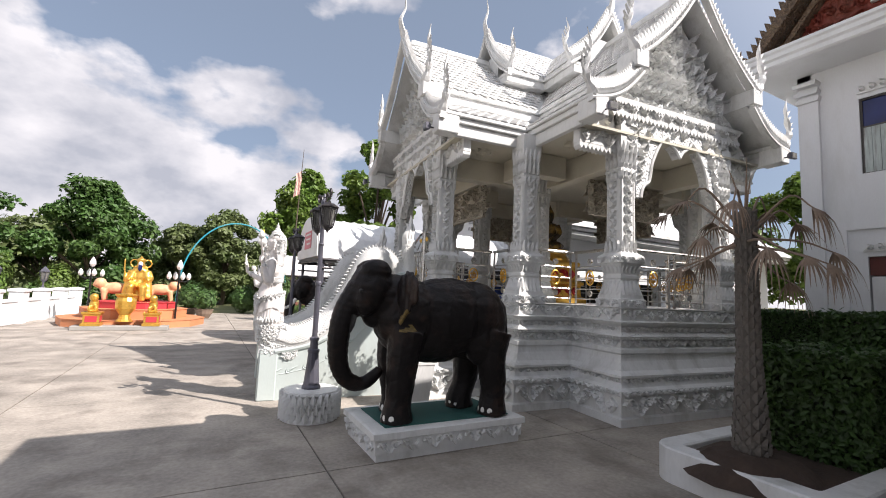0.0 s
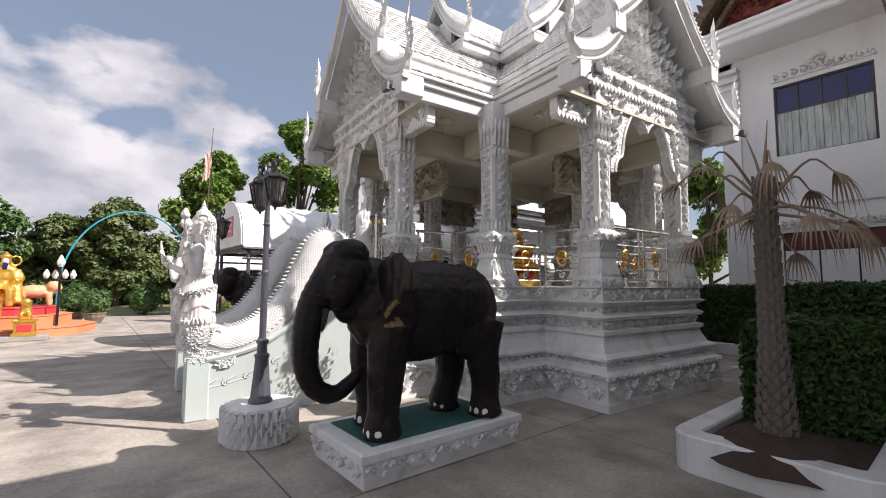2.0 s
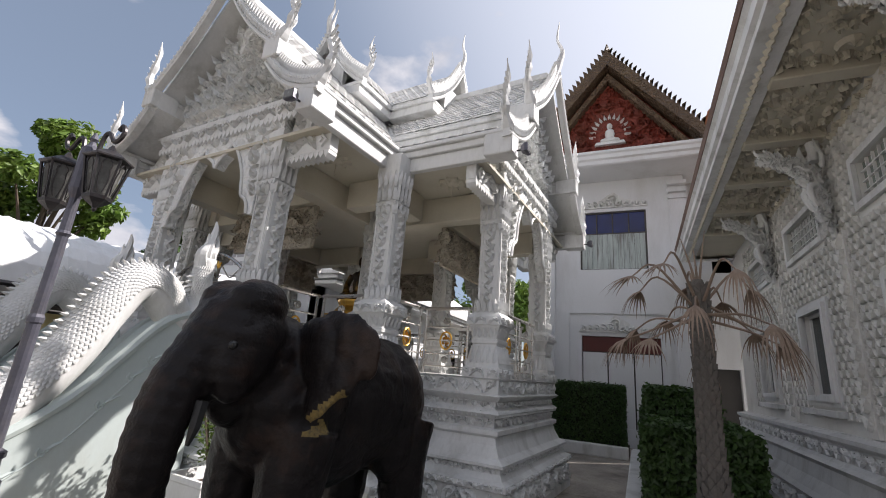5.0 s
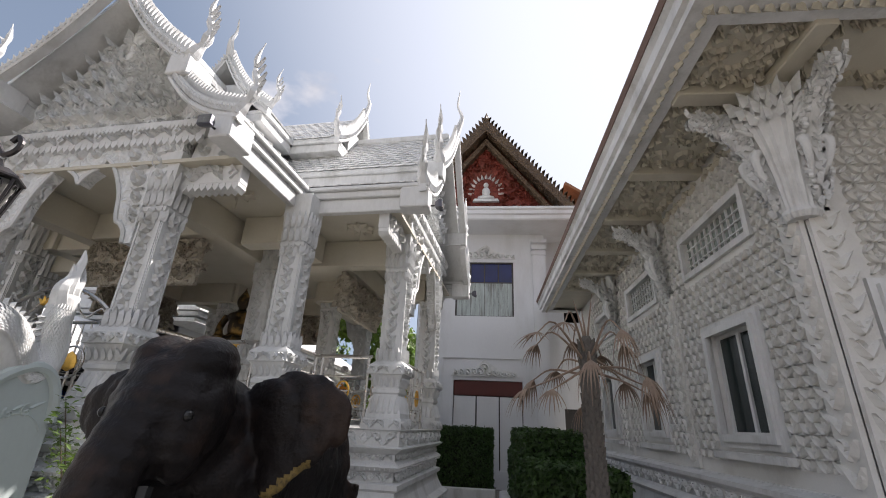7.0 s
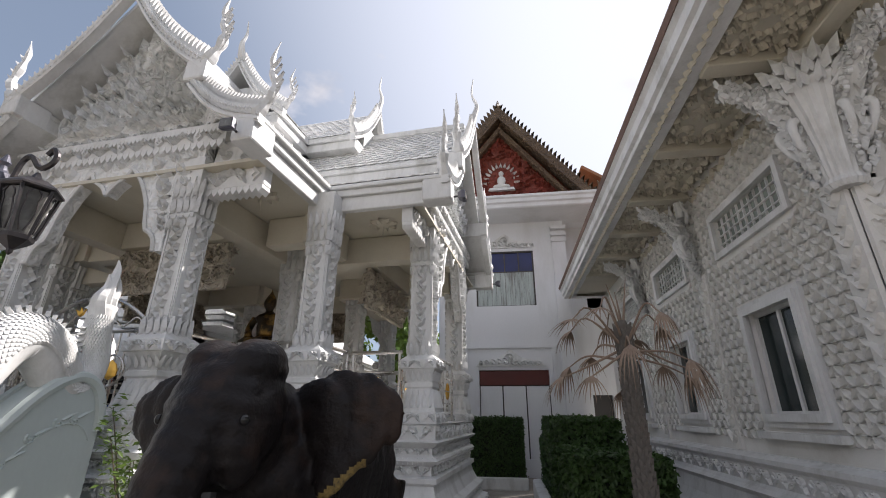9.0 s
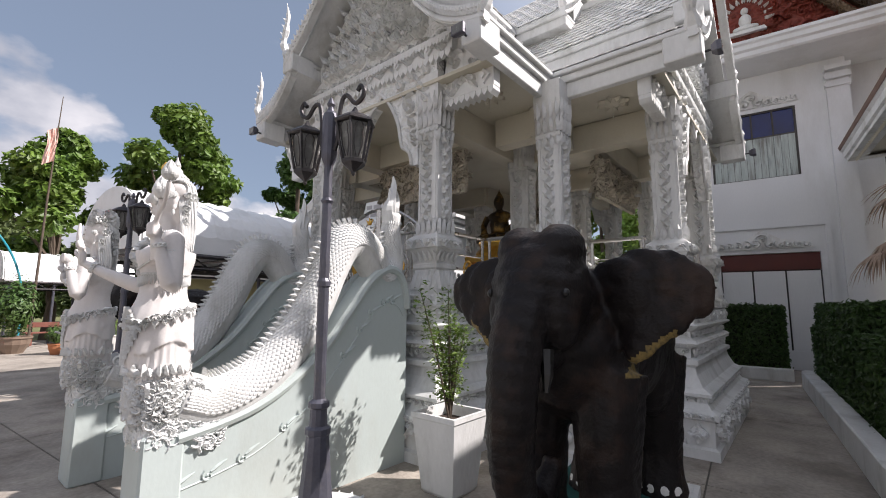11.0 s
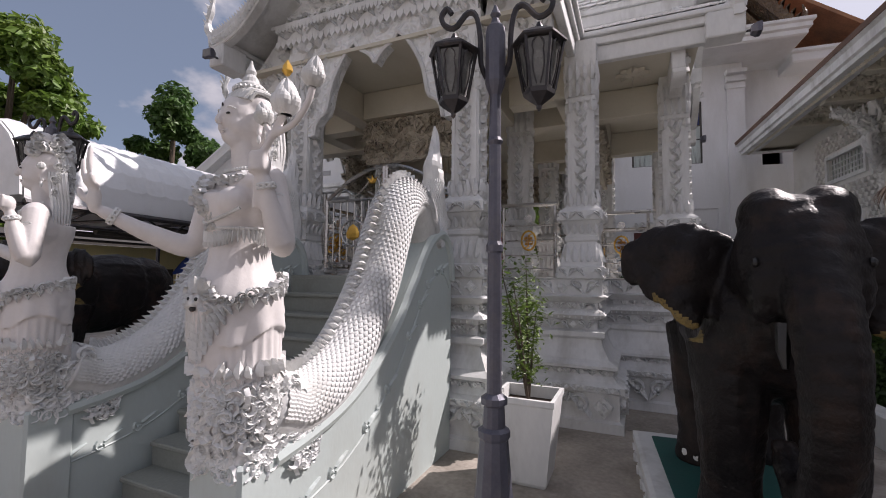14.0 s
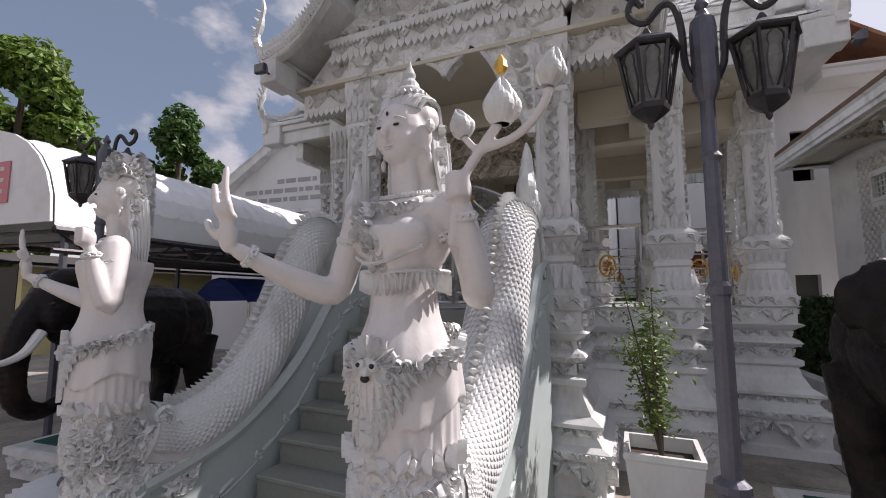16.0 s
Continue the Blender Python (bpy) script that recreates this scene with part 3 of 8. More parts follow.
# roof decks under the tiles
bm = bmesh.new()
for s in (-1, 1):
    slab_faces(bm, [(-RG, s * (RL + 0.08), ZL + 0.37), (-RL - 0.08, s * (RL + 0.08), ZL + 0.37), (-RU + 0.1, s * (RU - 0.1), ZU + 0.02), (-RG, s * (RU - 0.1), ZU + 0.02)], 0.06)
    slab_faces(bm, [(-RG + 0.06, s * (RU + 0.05), ZU + 0.25), (-RU - 0.05, s * (RU + 0.05), ZU + 0.25), (0, 0, ZR), (-RG + 0.06, 0, ZR)], 0.06)
arm_parts.append(("roof_deck", bm, white, "white roof boarding"))
bm = bmesh.new()
box(bm, (-RG + 0.1, -0.09, ZR - 0.05), (-0.1, 0.09, ZR + 0.07), 0.02)
arm_parts.append(("ridge", bm, white, ""))


def arm_face(x):
    return lambda u, v, w: (-x - w, -u, v)


# soffit under the projecting roof
# gable wall with carved field
f = arm_face(3.60)
bm = bmesh.new()
prism(bm, [(-1.62, 5.16), (1.62, 5.16), (1.45, 5.5), (0, 7.1), (-1.45, 5.5)], f, -0.12, 0)
arm_parts.append(("gable_wall", bm, carved, ""))
bm = bmesh.new()
rnd = random.Random(5)
for row, z in enumerate((5.52, 5.84, 6.16, 6.46)):
    half = 1.25 * (7.05 - z) / 1.75
    n = max(1, int(half / 0.24))
    for i in range(-n, n + 1):
        u = i * half / (n + 0.6)
        curl(bm, f, u, z, 0.36, math.pi / 2 - 0.4 * (1 if i > 0 else -1) + row, (1 if i >= 0 else -1) * (1 if row % 2 else -1), 0.07, fat=0.20)
        leaf_shape(bm, f, u + 0.05 * (1 if i > 0 else -1), z + 0.10, 0.24, 0.085, math.pi / 2 + (0.6 if i < 0 else -0.6) * (i != 0), 0.13)
leaf_shape(bm, f, 0, 6.3, 0.7, 0.34, math.pi / 2, 0.07)
vine_band(bm, f, -1.5, 1.5, 5.18, 5.32, 0.022)
arm_parts.append(("gable_carving", bm, carved, "carved flame scroll field"))
# lintel with pendants across the porch front
bm = bmesh.new()
f = arm_face(3.68)
prism(bm, [(-1.62, 4.95), (1.62, 4.95), (1.62, 5.12), (-1.62, 5.12)], f, -0.25, 0.0)
prism(bm, [(-1.7, 5.123), (1.7, 5.123), (1.7, 5.17), (-1.7, 5.17)], f, -0.25, 0.05)
arm_parts.append(("lintel", bm, white, ""))
bm = bmesh.new()
vine_band(bm, f, -1.6, 1.6, 4.965, 5.11, 0.02)
pendants(bm, f, -1.62, 1.62, 5.123, 0.07, 0.004, 0.05)
pendants(bm, f, -1.62, 1.62, 4.95, 0.11, -0.015, 0.03)
arm_parts.append(("lintel_carving", bm, white, "scroll band with hanging petals"))
# cusped arch between the porch columns
bm = bmesh.new()
f = arm_face(3.61)
hw = PH - 0.13
side = [(hw, 3.60), (hw - 0.03, 3.74), (hw - 0.10, 3.83), (hw - 0.18, 3.88), (hw - 0.22, 4.00), (hw - 0.27, 4.22), (hw - 0.39, 4.46), (hw - 0.53, 4.65), (hw - 0.65, 4.74), (0.31, 4.72), (0.25, 4.62), (0.16, 4.57), (0.07, 4.50), (0.0, 4.40)]
rightp = [(-u, v) for u, v in side]
arch = [(0, 4.96), (-1.36, 4.96), (-1.36, 4.34), (-hw - 0.10, 4.30), (-hw - 0.10, 3.60)] + rightp
# two halves, each an outline of its own
prism(bm, arch, f, -0.10, 0.05)
prism(bm, [(-u, v) for u, v in arch], f, -0.10, 0.05)
arm_parts.append(("arch", bm, carved, "white cusped arch valance"))
bm = bmesh.new()
for s in (-1, 1):
    pts = [f(s * u, v, 0.055) for u, v in side]
    tube(bm, spline(pts, 40), 0.028, 6)
    for u, v, sz in ((0.98, 3.98, 0.14), (0.96, 4.17, 0.2), (0.92, 4.42, 0.3), (1.12, 4.62, 0.24), (0.74, 4.76, 0.24), (0.48, 4.88, 0.10), (0.14, 4.82, 0.2), (1.0, 3.88, 0.10), (0.95, 4.82, 0.2), (1.22, 4.82, 0.2), (1.2, 4.45, 0.2), (0.3, 4.9, 0.08)):
        curl(bm, lambda a, b, w: f(a, b, w + 0.05), s * u, v, sz, 1.0 if s > 0 else 2.2, s, 0.02)
        leaf_shape(bm, lambda a, b, w: f(a, b, w + 0.05), s * u, v, sz * 0.9, sz * 0.4, math.pi / 2 + s * 0.8, 0.035)
arm_parts.append(("arch_carving", bm, white, "scroll relief along the arch"))
# side bands from the porch columns out to the eaves, and back to the main columns
for s in (-1, 1):
    bm = bmesh.new()
    box(bm, (-3.56, min(s * 1.3, s * 2.16), 4.36), (-3.40, max(s * 1.3, s * 2.16), 4.62), 0.01)
    g = lambda u, v, w: (-3.56 - w, s * u, v)
    vine_band(bm, g, 1.32, 2.14, 4.38, 4.60, 0.02)
    pendants(bm, g, 1.3, 2.16, 4.36, 0.1, -0.15, 0.0)
    # triangular carved field over it
    prism(bm, [(1.4, 4.64), (2.15, 4.64), (1.5, 5.3)], g, -0.08, 0)
    curl(bm, g, 1.62, 4.82, 0.26, 0.5, 1, 0.03); curl(bm, g, 1.88, 4.74, 0.16, 0.5, -1, 0.03); curl(bm, g, 1.55, 5.06, 0.18, 0.5, 1, 0.03)
    arm_parts.append(("side_lintel", bm, white, "carved side lintel with hanging petals"))
# beams
bm = bmesh.new()
for s in (-1, 1):
    box(bm, (-3.40, s * PH - 0.13, 4.16), (-1.02, s * PH + 0.13, 4.58), 0.01)
    box(bm, (-PA - 0.13, s * 1.8 - 0.48, 4.163), (-PA + 0.13, s * 1.8 + 0.48, 4.58), 0.01)
box(bm, (-2.55, -PH + 0.14, 4.18), (-2.29, PH - 0.14, 4.58), 0.01)
arm_parts.append(("beam", bm, cream, "cream painted beams"))
bm = bmesh.new()
box(bm, (-2.46, -PH + 0.14, 3.50), (-2.38, PH - 0.14, 4.17), 0.01)
for s in (-1, 1):
    vine_band(bm, lambda u, v, w: (-2.42 + s * (w + 0.04), u, v), -0.98, 0.98, 3.55, 3.84, 0.03)
    vine_band(bm, lambda u, v, w: (-2.42 + s * (w + 0.04), u, v), -0.98, 0.98, 3.85, 4.14, 0.03)
arm_parts.append(("inner_panel", bm, cream_carved, "cream carved panel under the beam"))


def barge(bm, v0, z0, v1, z1, x, wide, crockets, sides=(-1, 1)):
    """A pair of raking bargeboards with a row of flame teeth on top, from (v0, z0) at the eave up to (v1, z1)."""
    for s in sides:
        pts = []
        n = 12
        for i in range(n + 1):
            t = i / n
            sag = -0.13 * math.sin(math.pi * t)
            pts.append((v0 + (v1 - v0) * t + sag * 0.35, z0 + (z1 - z0) * t + sag))
        low = [(a, b - wide) for a, b in pts]
        prism(bm, [(s * a, b) for a, b in pts] + [(s * a, b) for a, b in reversed(low)], lambda u, v, w: (-x - w, u, v), 0, 0.10)
        tube(bm, [(-x - 0.105, s * a, b - wide * 0.25) for a, b in pts], 0.02, 5)
        tube(bm, [(-x - 0.105, s * a, b - wide * 0.85) for a, b in pts], 0.022, 5)
        for i in range(n * 2):
            t = (i + 0.5) / (n * 2)
            k = min(int(t * n), n - 1)
            fr = t * n - k
            a = pts[k][0] + (pts[k + 1][0] - pts[k][0]) * fr
            b = pts[k][1] + (pts[k + 1][1] - pts[k][1]) * fr
            leaf_shape(bm, lambda u, v, w: (-x - 0.10 - w, u, v), s * a, b - wide * 0.62, wide * 0.45, 0.05, math.pi / 2, 0.02)
            if crockets:
                prism(bm, [(s * (a - 0.045), b - 0.02), (s * (a + 0.045), b - 0.02), (s * (a + 0.05), b + 0.05), (s * (a + 0.075), b + 0.12), (s * (a + 0.0), b + 0.07)], lambda u, v, w: (-x - w, u, v), 0.02, 0.08)


def flame(bm, base, height, lean, s=1, fat=0.06):
    """A slender curved finial: base point, leaning outward along y by lean, tip curling up."""
    b = Vector(base)
    pts = [b, b + Vector((0, s * lean * 0.8, height * 0.18)), b + Vector((0, s * lean * 1.1, height * 0.36)), b + Vector((0, s * lean * 0.7, height * 0.58)), b + Vector((0, s * lean * 0.55, height * 0.78)), b + Vector((0, s * lean * 0.95, height))]
    sp = spline(pts, 20)
    tube(bm, sp, [fat * (1.15 - t / 20) ** 0.8 * (1 + 0.25 * math.sin(t * 1.3)) if t < 19 else 0.008 for t in range(21)], 6, 0.7)
    for i in range(3, 15, 2):                  # small flames along the back
        q = sp[i]
        leaf_shape(bm, lambda u, v, w: (q.x - w, q.y + s * u, q.z + v), 0, 0, fat * 2.4, fat * 1.0, 0.9, fat * 0.3)


bm = bmesh.new()
barge(bm, RU + 0.12, ZU + 0.30, 0.0, ZR + 0.16, RG, 0.22, True)
arm_parts.append(("upper_bargeboard", bm, white, "white bargeboards with flame teeth"))
for s in (-1, 1):
    bm = bmesh.new()
    barge(bm, RL + 0.14, ZL + 0.42, RU - 0.05, ZU + 0.12, RG - 0.02, 0.22, True, (s,))
    arm_parts.append(("lower_bargeboard", bm, white, "white lower bargeboard with flame teeth"))
bm = bmesh.new()
for s in (-1, 1):
    box(bm, (-RG - 0.12, min(s * (RU - 0.12), s * (RU + 0.16)), ZU - 0.02), (-RG + 0.3, max(s * (RU - 0.12), s * (RU + 0.16)), ZU + 0.26), 0.015)
    box(bm, (-RG - 0.10, min(s * (RL - 0.16), s * (RL + 0.1)), ZL - 0.004), (-RG + 0.3, max(s * (RL - 0.16), s * (RL + 0.1)), ZL + 0.30), 0.015)
arm_parts.append(("barge_foot", bm, white, ""))
for s in (-1, 1):
    bm = bmesh.new(); flame(bm, (-RG - 0.05, s * (RU + 0.10), ZU + 0.24), 1.05, 0.16, s, 0.075); arm_parts.append(("flame_finial", bm, white, "slender flame finial"))
    bm = bmesh.new(); flame(bm, (-RG - 0.03, s * (RL + 0.06), ZL + 0.30), 1.0, 0.16, s, 0.07); arm_parts.append(("flame_finial", bm, white, "slender flame finial"))
bm = bmesh.new()
tube(bm, spline([(-RG, 0, ZR - 0.05), (-RG - 0.10, 0, ZR + 0.25), (-RG - 0.16, 0, ZR + 0.5), (-RG - 0.06, 0, ZR + 0.8), (-RG - 0.10, 0, ZR + 1.2)], 20), [0.13 - 0.006 * i for i in range(21)], 6, 0.6)
arm_parts.append(("apex_finial", bm, white, "tall horn finial on the ridge end"))

# small raised roof over the crossing
CL, CX, CZ, CR = 1.0, 1.95, 6.50, 7.95
bm = bmesh.new()
fascia(bm, CL, CZ, ((0.5, 0.0, 0.0, 0.16), (0.5, 0.05, 0.163, 0.24)), -CX - 0.05, -CL + 0.05)
box(bm, (-CX + 0.0, -CL + 0.5, CZ + 0.002), (-CX + 0.1, CL - 0.5, CZ + 0.9), 0)
for s in (-1, 1):
    slab_faces(bm, [(-CX, s * (CL + 0.05), CZ + 0.25), (-CL - 0.05, s * (CL + 0.05), CZ + 0.25), (0, 0, CR), (-CX, 0, CR)], 0.05)
arm_parts.append(("crossing_roof", bm, white, "small raised roof over the crossing"))
bm = bmesh.new()
barge(bm, CL + 0.12, CZ + 0.3, 0.0, CR + 0.14, CX, 0.22, True)
arm_parts.append(("crossing_bargeboard", bm, white, ""))
for s in (-1, 1):
    bm = bmesh.new(); flame(bm, (-CX - 0.05, s * (CL + 0.06), CZ + 0.24), 0.85, 0.16, s, 0.06); arm_parts.append(("flame_finial", bm, white, "slender flame finial"))
bm = bmesh.new()
tube(bm, spline([(-CX, 0, CR - 0.05), (-CX - 0.08, 0, CR + 0.2), (-CX - 0.12, 0, CR + 0.42), (-CX - 0.05, 0, CR + 0.7), (-CX - 0.08, 0, CR + 1.0)], 20), [0.11 - 0.005 * i for i in range(21)], 6, 0.6)
arm_parts.append(("apex_finial", bm, white, "horn finial"))

def islands(bm):
    """The connected pieces of a mesh, each as a mesh of its own."""
    bm.verts.index_update()
    seen, out = set(), []
    for v in bm.verts:
        if v.index in seen:
            continue
        stack, group = [v], []
        seen.add(v.index)
        while stack:
            q = stack.pop()
            group.append(q)
            for e in q.link_edges:
                o = e.other_vert(q)
                if o.index not in seen:
                    seen.add(o.index)
                    stack.append(o)
        b = bmesh.new()
        table = {q: b.verts.new(q.co) for q in group}
        for f in {f for q in group for f in q.link_faces}:
            b.faces.new([table[q] for q in f.verts])
        out.append(b)
    return out


for name, bm, mat, label in arm_parts:
    pieces = islands(bm) if name in ("beam", "roof_deck", "lower_fascia", "upper_fascia", "barge_foot", "arch") else [bm]
    for b in pieces:
        turn(b, b.verts[:], ARM)
        me = mesh_of(name, b, mat)
        for k in range(4):
            ob = new(name, me)
            ob.parent = pavilion
            ob.matrix_basis = rot("Z", 90 * k)
            tagged(ob, label, kind="stuff" if name.endswith("carving") else "")

# ceiling of the pavilion
bm = bmesh.new()
for lo, hi in (((-RG + 0.35, -RL + 0.1, 4.585), (RG - 0.35, RL - 0.1, 4.63)), ((-RL + 0.1, -RG + 0.35, 4.590), (RL - 0.1, -RL + 0.1, 4.63)), ((-RL + 0.1, RL - 0.1, 4.590), (RL - 0.1, RG - 0.35, 4.63))):
    box(bm, lo, hi)
turn(bm, bm.verts[:], ARM)
part("ceiling", bm, cream, pavilion, "cream boarded ceiling")
bm = bmesh.new()
for k in range(4):
    m = rot("Z", 90 * k)
    for s in (-1, 1):
        c = m @ Vector((-2.95, s * 1.7, 4.58))
        lathe(bm, [(0.02, -0.05), (0.10, -0.035), (0.13, -0.015), (0.16, 0.0)], 10, c)
        for i in range(8):
            a = i * math.pi / 4
            leaf_shape(bm, lambda u, v, w: (c.x + u, c.y + v, c.z - w), 0.08 * math.cos(a), 0.08 * math.sin(a), 0.14, 0.09, a, 0.03)
        tube(bm, [c + Vector((0, 0, -0.04)), c + Vector((0, 0, -0.2))], 0.006, 5)
        tube(bm, [c + Vector((0.02 * math.cos(a), 0, -0.22 + 0.025 * math.sin(a))) for a in (1.6, 0, -1.6, -3.0)], 0.006, 5)
turn(bm, bm.verts[:], ARM)
part("ceiling_rosette", bm, cream, pavilion, "ceiling rosettes with hooks")


# small floodlights on the eave corners
def floodlight(at, deg):
    f = thing("floodlight", PAV @ Matrix.Translation(at) @ rot("Z", deg), "small grey floodlight fixed to the eave board", "floodlight", "eave floodlights")
    bm = bmesh.new()
    loft(bm, [[(x, y * k, z * k) for y, z in ((-0.07, -0.05), (0.07, -0.05), (0.07, 0.05), (-0.07, 0.05))] for x, k in ((0.0, 0.6), (-0.05, 1.0), (-0.09, 1.0))])
    part("housing", bm, pole_paint, f)
    bm = bmesh.new()
    loft(bm, [[(x, y, z) for y, z in ((-0.06, -0.04), (0.06, -0.04), (0.06, 0.04), (-0.06, 0.04))] for x in (-0.089, -0.094)])
    part("lens", bm, dusty_pane, f, "dusty glass front")
    bm = bmesh.new()
    tube(bm, [(0.06, 0, 0.0), (0.0, 0, 0.0)], 0.012, 6)
    part("arm", bm, iron, f)


for fx, fy, deg in ((-3.76, -1.96, 0), (-3.76, 1.96, 0), (-1.96, -3.76, 90), (1.96, -3.76, 90)):
    floodlight((fx, fy, 4.16), deg)


# elephant statue on a low plinth; faces -x, its base centre at the origin, total height about 1.9
def elephant_mesh(tusks):
    def body(bm):
        def e(c, r, ry=0, rz=0, rx=0):
            ellipsoid(bm, c, r, rot("Z", rz) @ rot("Y", ry) @ rot("X", rx))
        e((0.32, 0, 1.20), (0.80, 0.44, 0.52), 3)
        e((0.70, 0, 1.17), (0.50, 0.43, 0.52), 0)
        e((-0.25, 0, 1.20), (0.48, 0.40, 0.48), 0)
        e((0.1, 0, 0.98), (0.62, 0.36, 0.36), 0)
        e((-0.50, 0, 1.42), (0.36, 0.27, 0.30), -20)      # neck
        e((-0.76, 0, 1.52), (0.29, 0.29, 0.34), 15)        # head
        e((-0.74, -0.12, 1.74), (0.20, 0.14, 0.15))        # brow domes
        e((-0.74, 0.12, 1.74), (0.20, 0.14, 0.15))
        e((-0.93, 0, 1.44), (0.17, 0.17, 0.28), 12)
        e((-0.86, -0.17, 1.40), (0.13, 0.09, 0.2)); e((-0.86, 0.17, 1.40), (0.13, 0.09, 0.2))
        e((-0.70, 0, 1.20), (0.16, 0.12, 0.14), 0)         # jaw
        tube(bm, spline([(-0.92, 0, 1.50), (-1.06, 0, 1.25), (-1.12, 0, 0.95), (-1.10, 0.01, 0.66), (-0.99, 0.02, 0.46), (-0.80, 0.03, 0.40), (-0.63, 0.03, 0.50), (-0.58, 0.03, 0.58)], 24), [0.16 - 0.0042 * i for i in range(25)], 10)
        for (x, y, dx, top) in ((-0.38, -0.23, -0.04, 1.05), (-0.36, 0.23, 0.06, 1.05), (0.86, -0.24, 0.04, 1.05), (0.76, 0.24, -0.10, 1.05)):
            tube(bm, spline([(x + 0.05, y, top), (x, y, 0.72), (x + dx * 0.5 + (0.03 if x > 0 else 0), y, 0.38), (x + dx, y, 0.14), (x + dx, y, 0.0)], 12), [0.235 - 0.010 * i if i < 8 else 0.165 + 0.010 * (i - 8) for i in range(13)], 12)
        e((0.72, -0.22, 0.95), (0.27, 0.20, 0.36))
        e((0.72, 0.22, 0.95), (0.27, 0.20, 0.36))
        e((-0.36, -0.22, 1.0), (0.22, 0.18, 0.32))
        e((-0.36, 0.22, 1.0), (0.22, 0.18, 0.32))
        tube(bm, spline([(1.10, 0, 1.38), (1.22, 0, 1.15), (1.22, 0, 0.75), (1.18, 0, 0.42)], 10), [0.06, 0.055, 0.05, 0.045, 0.04, 0.036, 0.03, 0.028, 0.026, 0.035, 0.02], 6)
        for s in (-1, 1):                                   # ears: broad flaps spread to the sides
            for (y, z, r) in ((0.34, 1.52, 0.20), (0.47, 1.56, 0.21), (0.60, 1.56, 0.19), (0.71, 1.53, 0.15), (0.60, 1.43, 0.17), (0.50, 1.36, 0.16), (0.46, 1.26, 0.12), (0.44, 1.19, 0.07), (0.74, 1.47, 0.11)):
                ellipsoid(bm, (-0.46 - 0.10 * (0.7 - y) + 0.10 * (z - 1.4), s * y, z), (0.032, r, r), rot("Z", s * 14), 12, 8)
    bm = blob(body, 0.017, 4)
    bm.normal_update()
    for v in bm.verts:                      # folds of hide: rings down the trunk, creases on brow and flanks
        c, n = v.co, v.normal
        k = noise.noise(c * 3.0)
        if c.x < -0.86:
            d = 0.0025 * math.sin(c.z * 80 + 3 * k + 8 * abs(c.y))
        else:
            d = -0.006 * max(0.0, 1 - 5 * abs(noise.noise(Vector((c.x * 5, c.y * 5, c.z * 9))))) + 0.004 * noise.noise(c * 16)
        v.co = c + n * d
    bm.normal_update()
    for f in bm.faces:
        f.smooth = True
        c = f.calc_center_median()
        if abs(c.y) > 0.38 and -0.75 < c.x < -0.25 and c.z > 1.05:
            # speckled edge along the low outer rim of the ear
            d = (c.z - 1.13) - (abs(c.y) - 0.40) * 0.72
            if d < 0.012 + 0.02 * noise.noise(c * 22) and abs(c.y) < 0.66:
                f.material_index = 1
    for (x, y) in ((-0.42, -0.23), (-0.30, 0.23), (0.90, -0.24), (0.66, 0.24)):
        for a in (-50, -17, 17, 50):
            q = rot("Z", 180 + a) @ Vector((0.172, 0, 0.06))
            ellipsoid(bm, (x + q.x, y + q.y, 0.055), (0.018, 0.042, 0.045), rot("Z", 180 + a), 8, 5, mat=2)
    for s in (-1, 1):
        ellipsoid(bm, (-0.94, s * 0.225, 1.50), (0.03, 0.02, 0.024), None, 8, 6, mat=3)
        if tusks:
            tube(bm, spline([(-0.98, s * 0.15, 1.22), (-1.15, s * 0.2, 1.02), (-1.4, s * 0.22, 0.95), (-1.62, s * 0.18, 1.02)], 12), [0.055 - 0.0035 * i for i in range(13)], 8, mat=2)
        else:
            tube(bm, [(-0.98, s * 0.13, 1.22), (-1.0, s * 0.14, 1.10), (-1.02, s * 0.14, 1.02)], [0.035, 0.03, 0.012], 6, mat=3)
    return bm


def plinth(x0, x1, y0, y1, label):
    p = thing("plinth", Matrix(), label, "plinth", "elephant plinths")
    bm = bmesh.new()
    moulding(bm, [(x0, y0), (x1, y0), (x1, y1), (x0, y1)], [(-0.02, 0), (-0.02, 0.07), (0.0, 0.075), (0.0, 0.20), (0.03, 0.215), (0.03, 0.275), (0.0, 0.285)])
    part("block", bm, white, p)
    bm = bmesh.new()
    for a, b in edges_of([(x0, y0), (x1, y0), (x1, y1), (x0, y1)], 0):
        f, ln = wall_place(a, b)
        vine_band(bm, f, 0.02, ln - 0.02, 0.08, 0.20, 0.012)
    part("carving", bm, white, p, "scroll and diamond relief")
    return p


plinth(2.87, 4.64, 7.0, 7.97, "low white carved plinth under the elephant")
bm = bmesh.new(); box(bm, (3.00, 7.10, 0.285), (4.52, 7.87, 0.297), 0.003)
solid("floor_mat", bm, green_mat, "dark green mat lying on the plinth", "mat", "elephant mats")
ele = solid("elephant_statue", elephant_mesh(False), [elephant_skin, ear_gold, nail, black_paint], "life-size dark grey elephant statue with yellow speckled ears", "statue", "elephant statues", at=Matrix.Translation((3.56, 7.42, 0.297)) @ rot("Z", -3) @ Matrix.Diagonal((0.88, 0.86, 0.895, 1)))
plinth(3.42, 5.19, 13.45, 14.42, "low white carved plinth beyond the stairs")
bm = bmesh.new(); box(bm, (3.55, 13.55, 0.285), (5.07, 14.32, 0.297), 0.003)
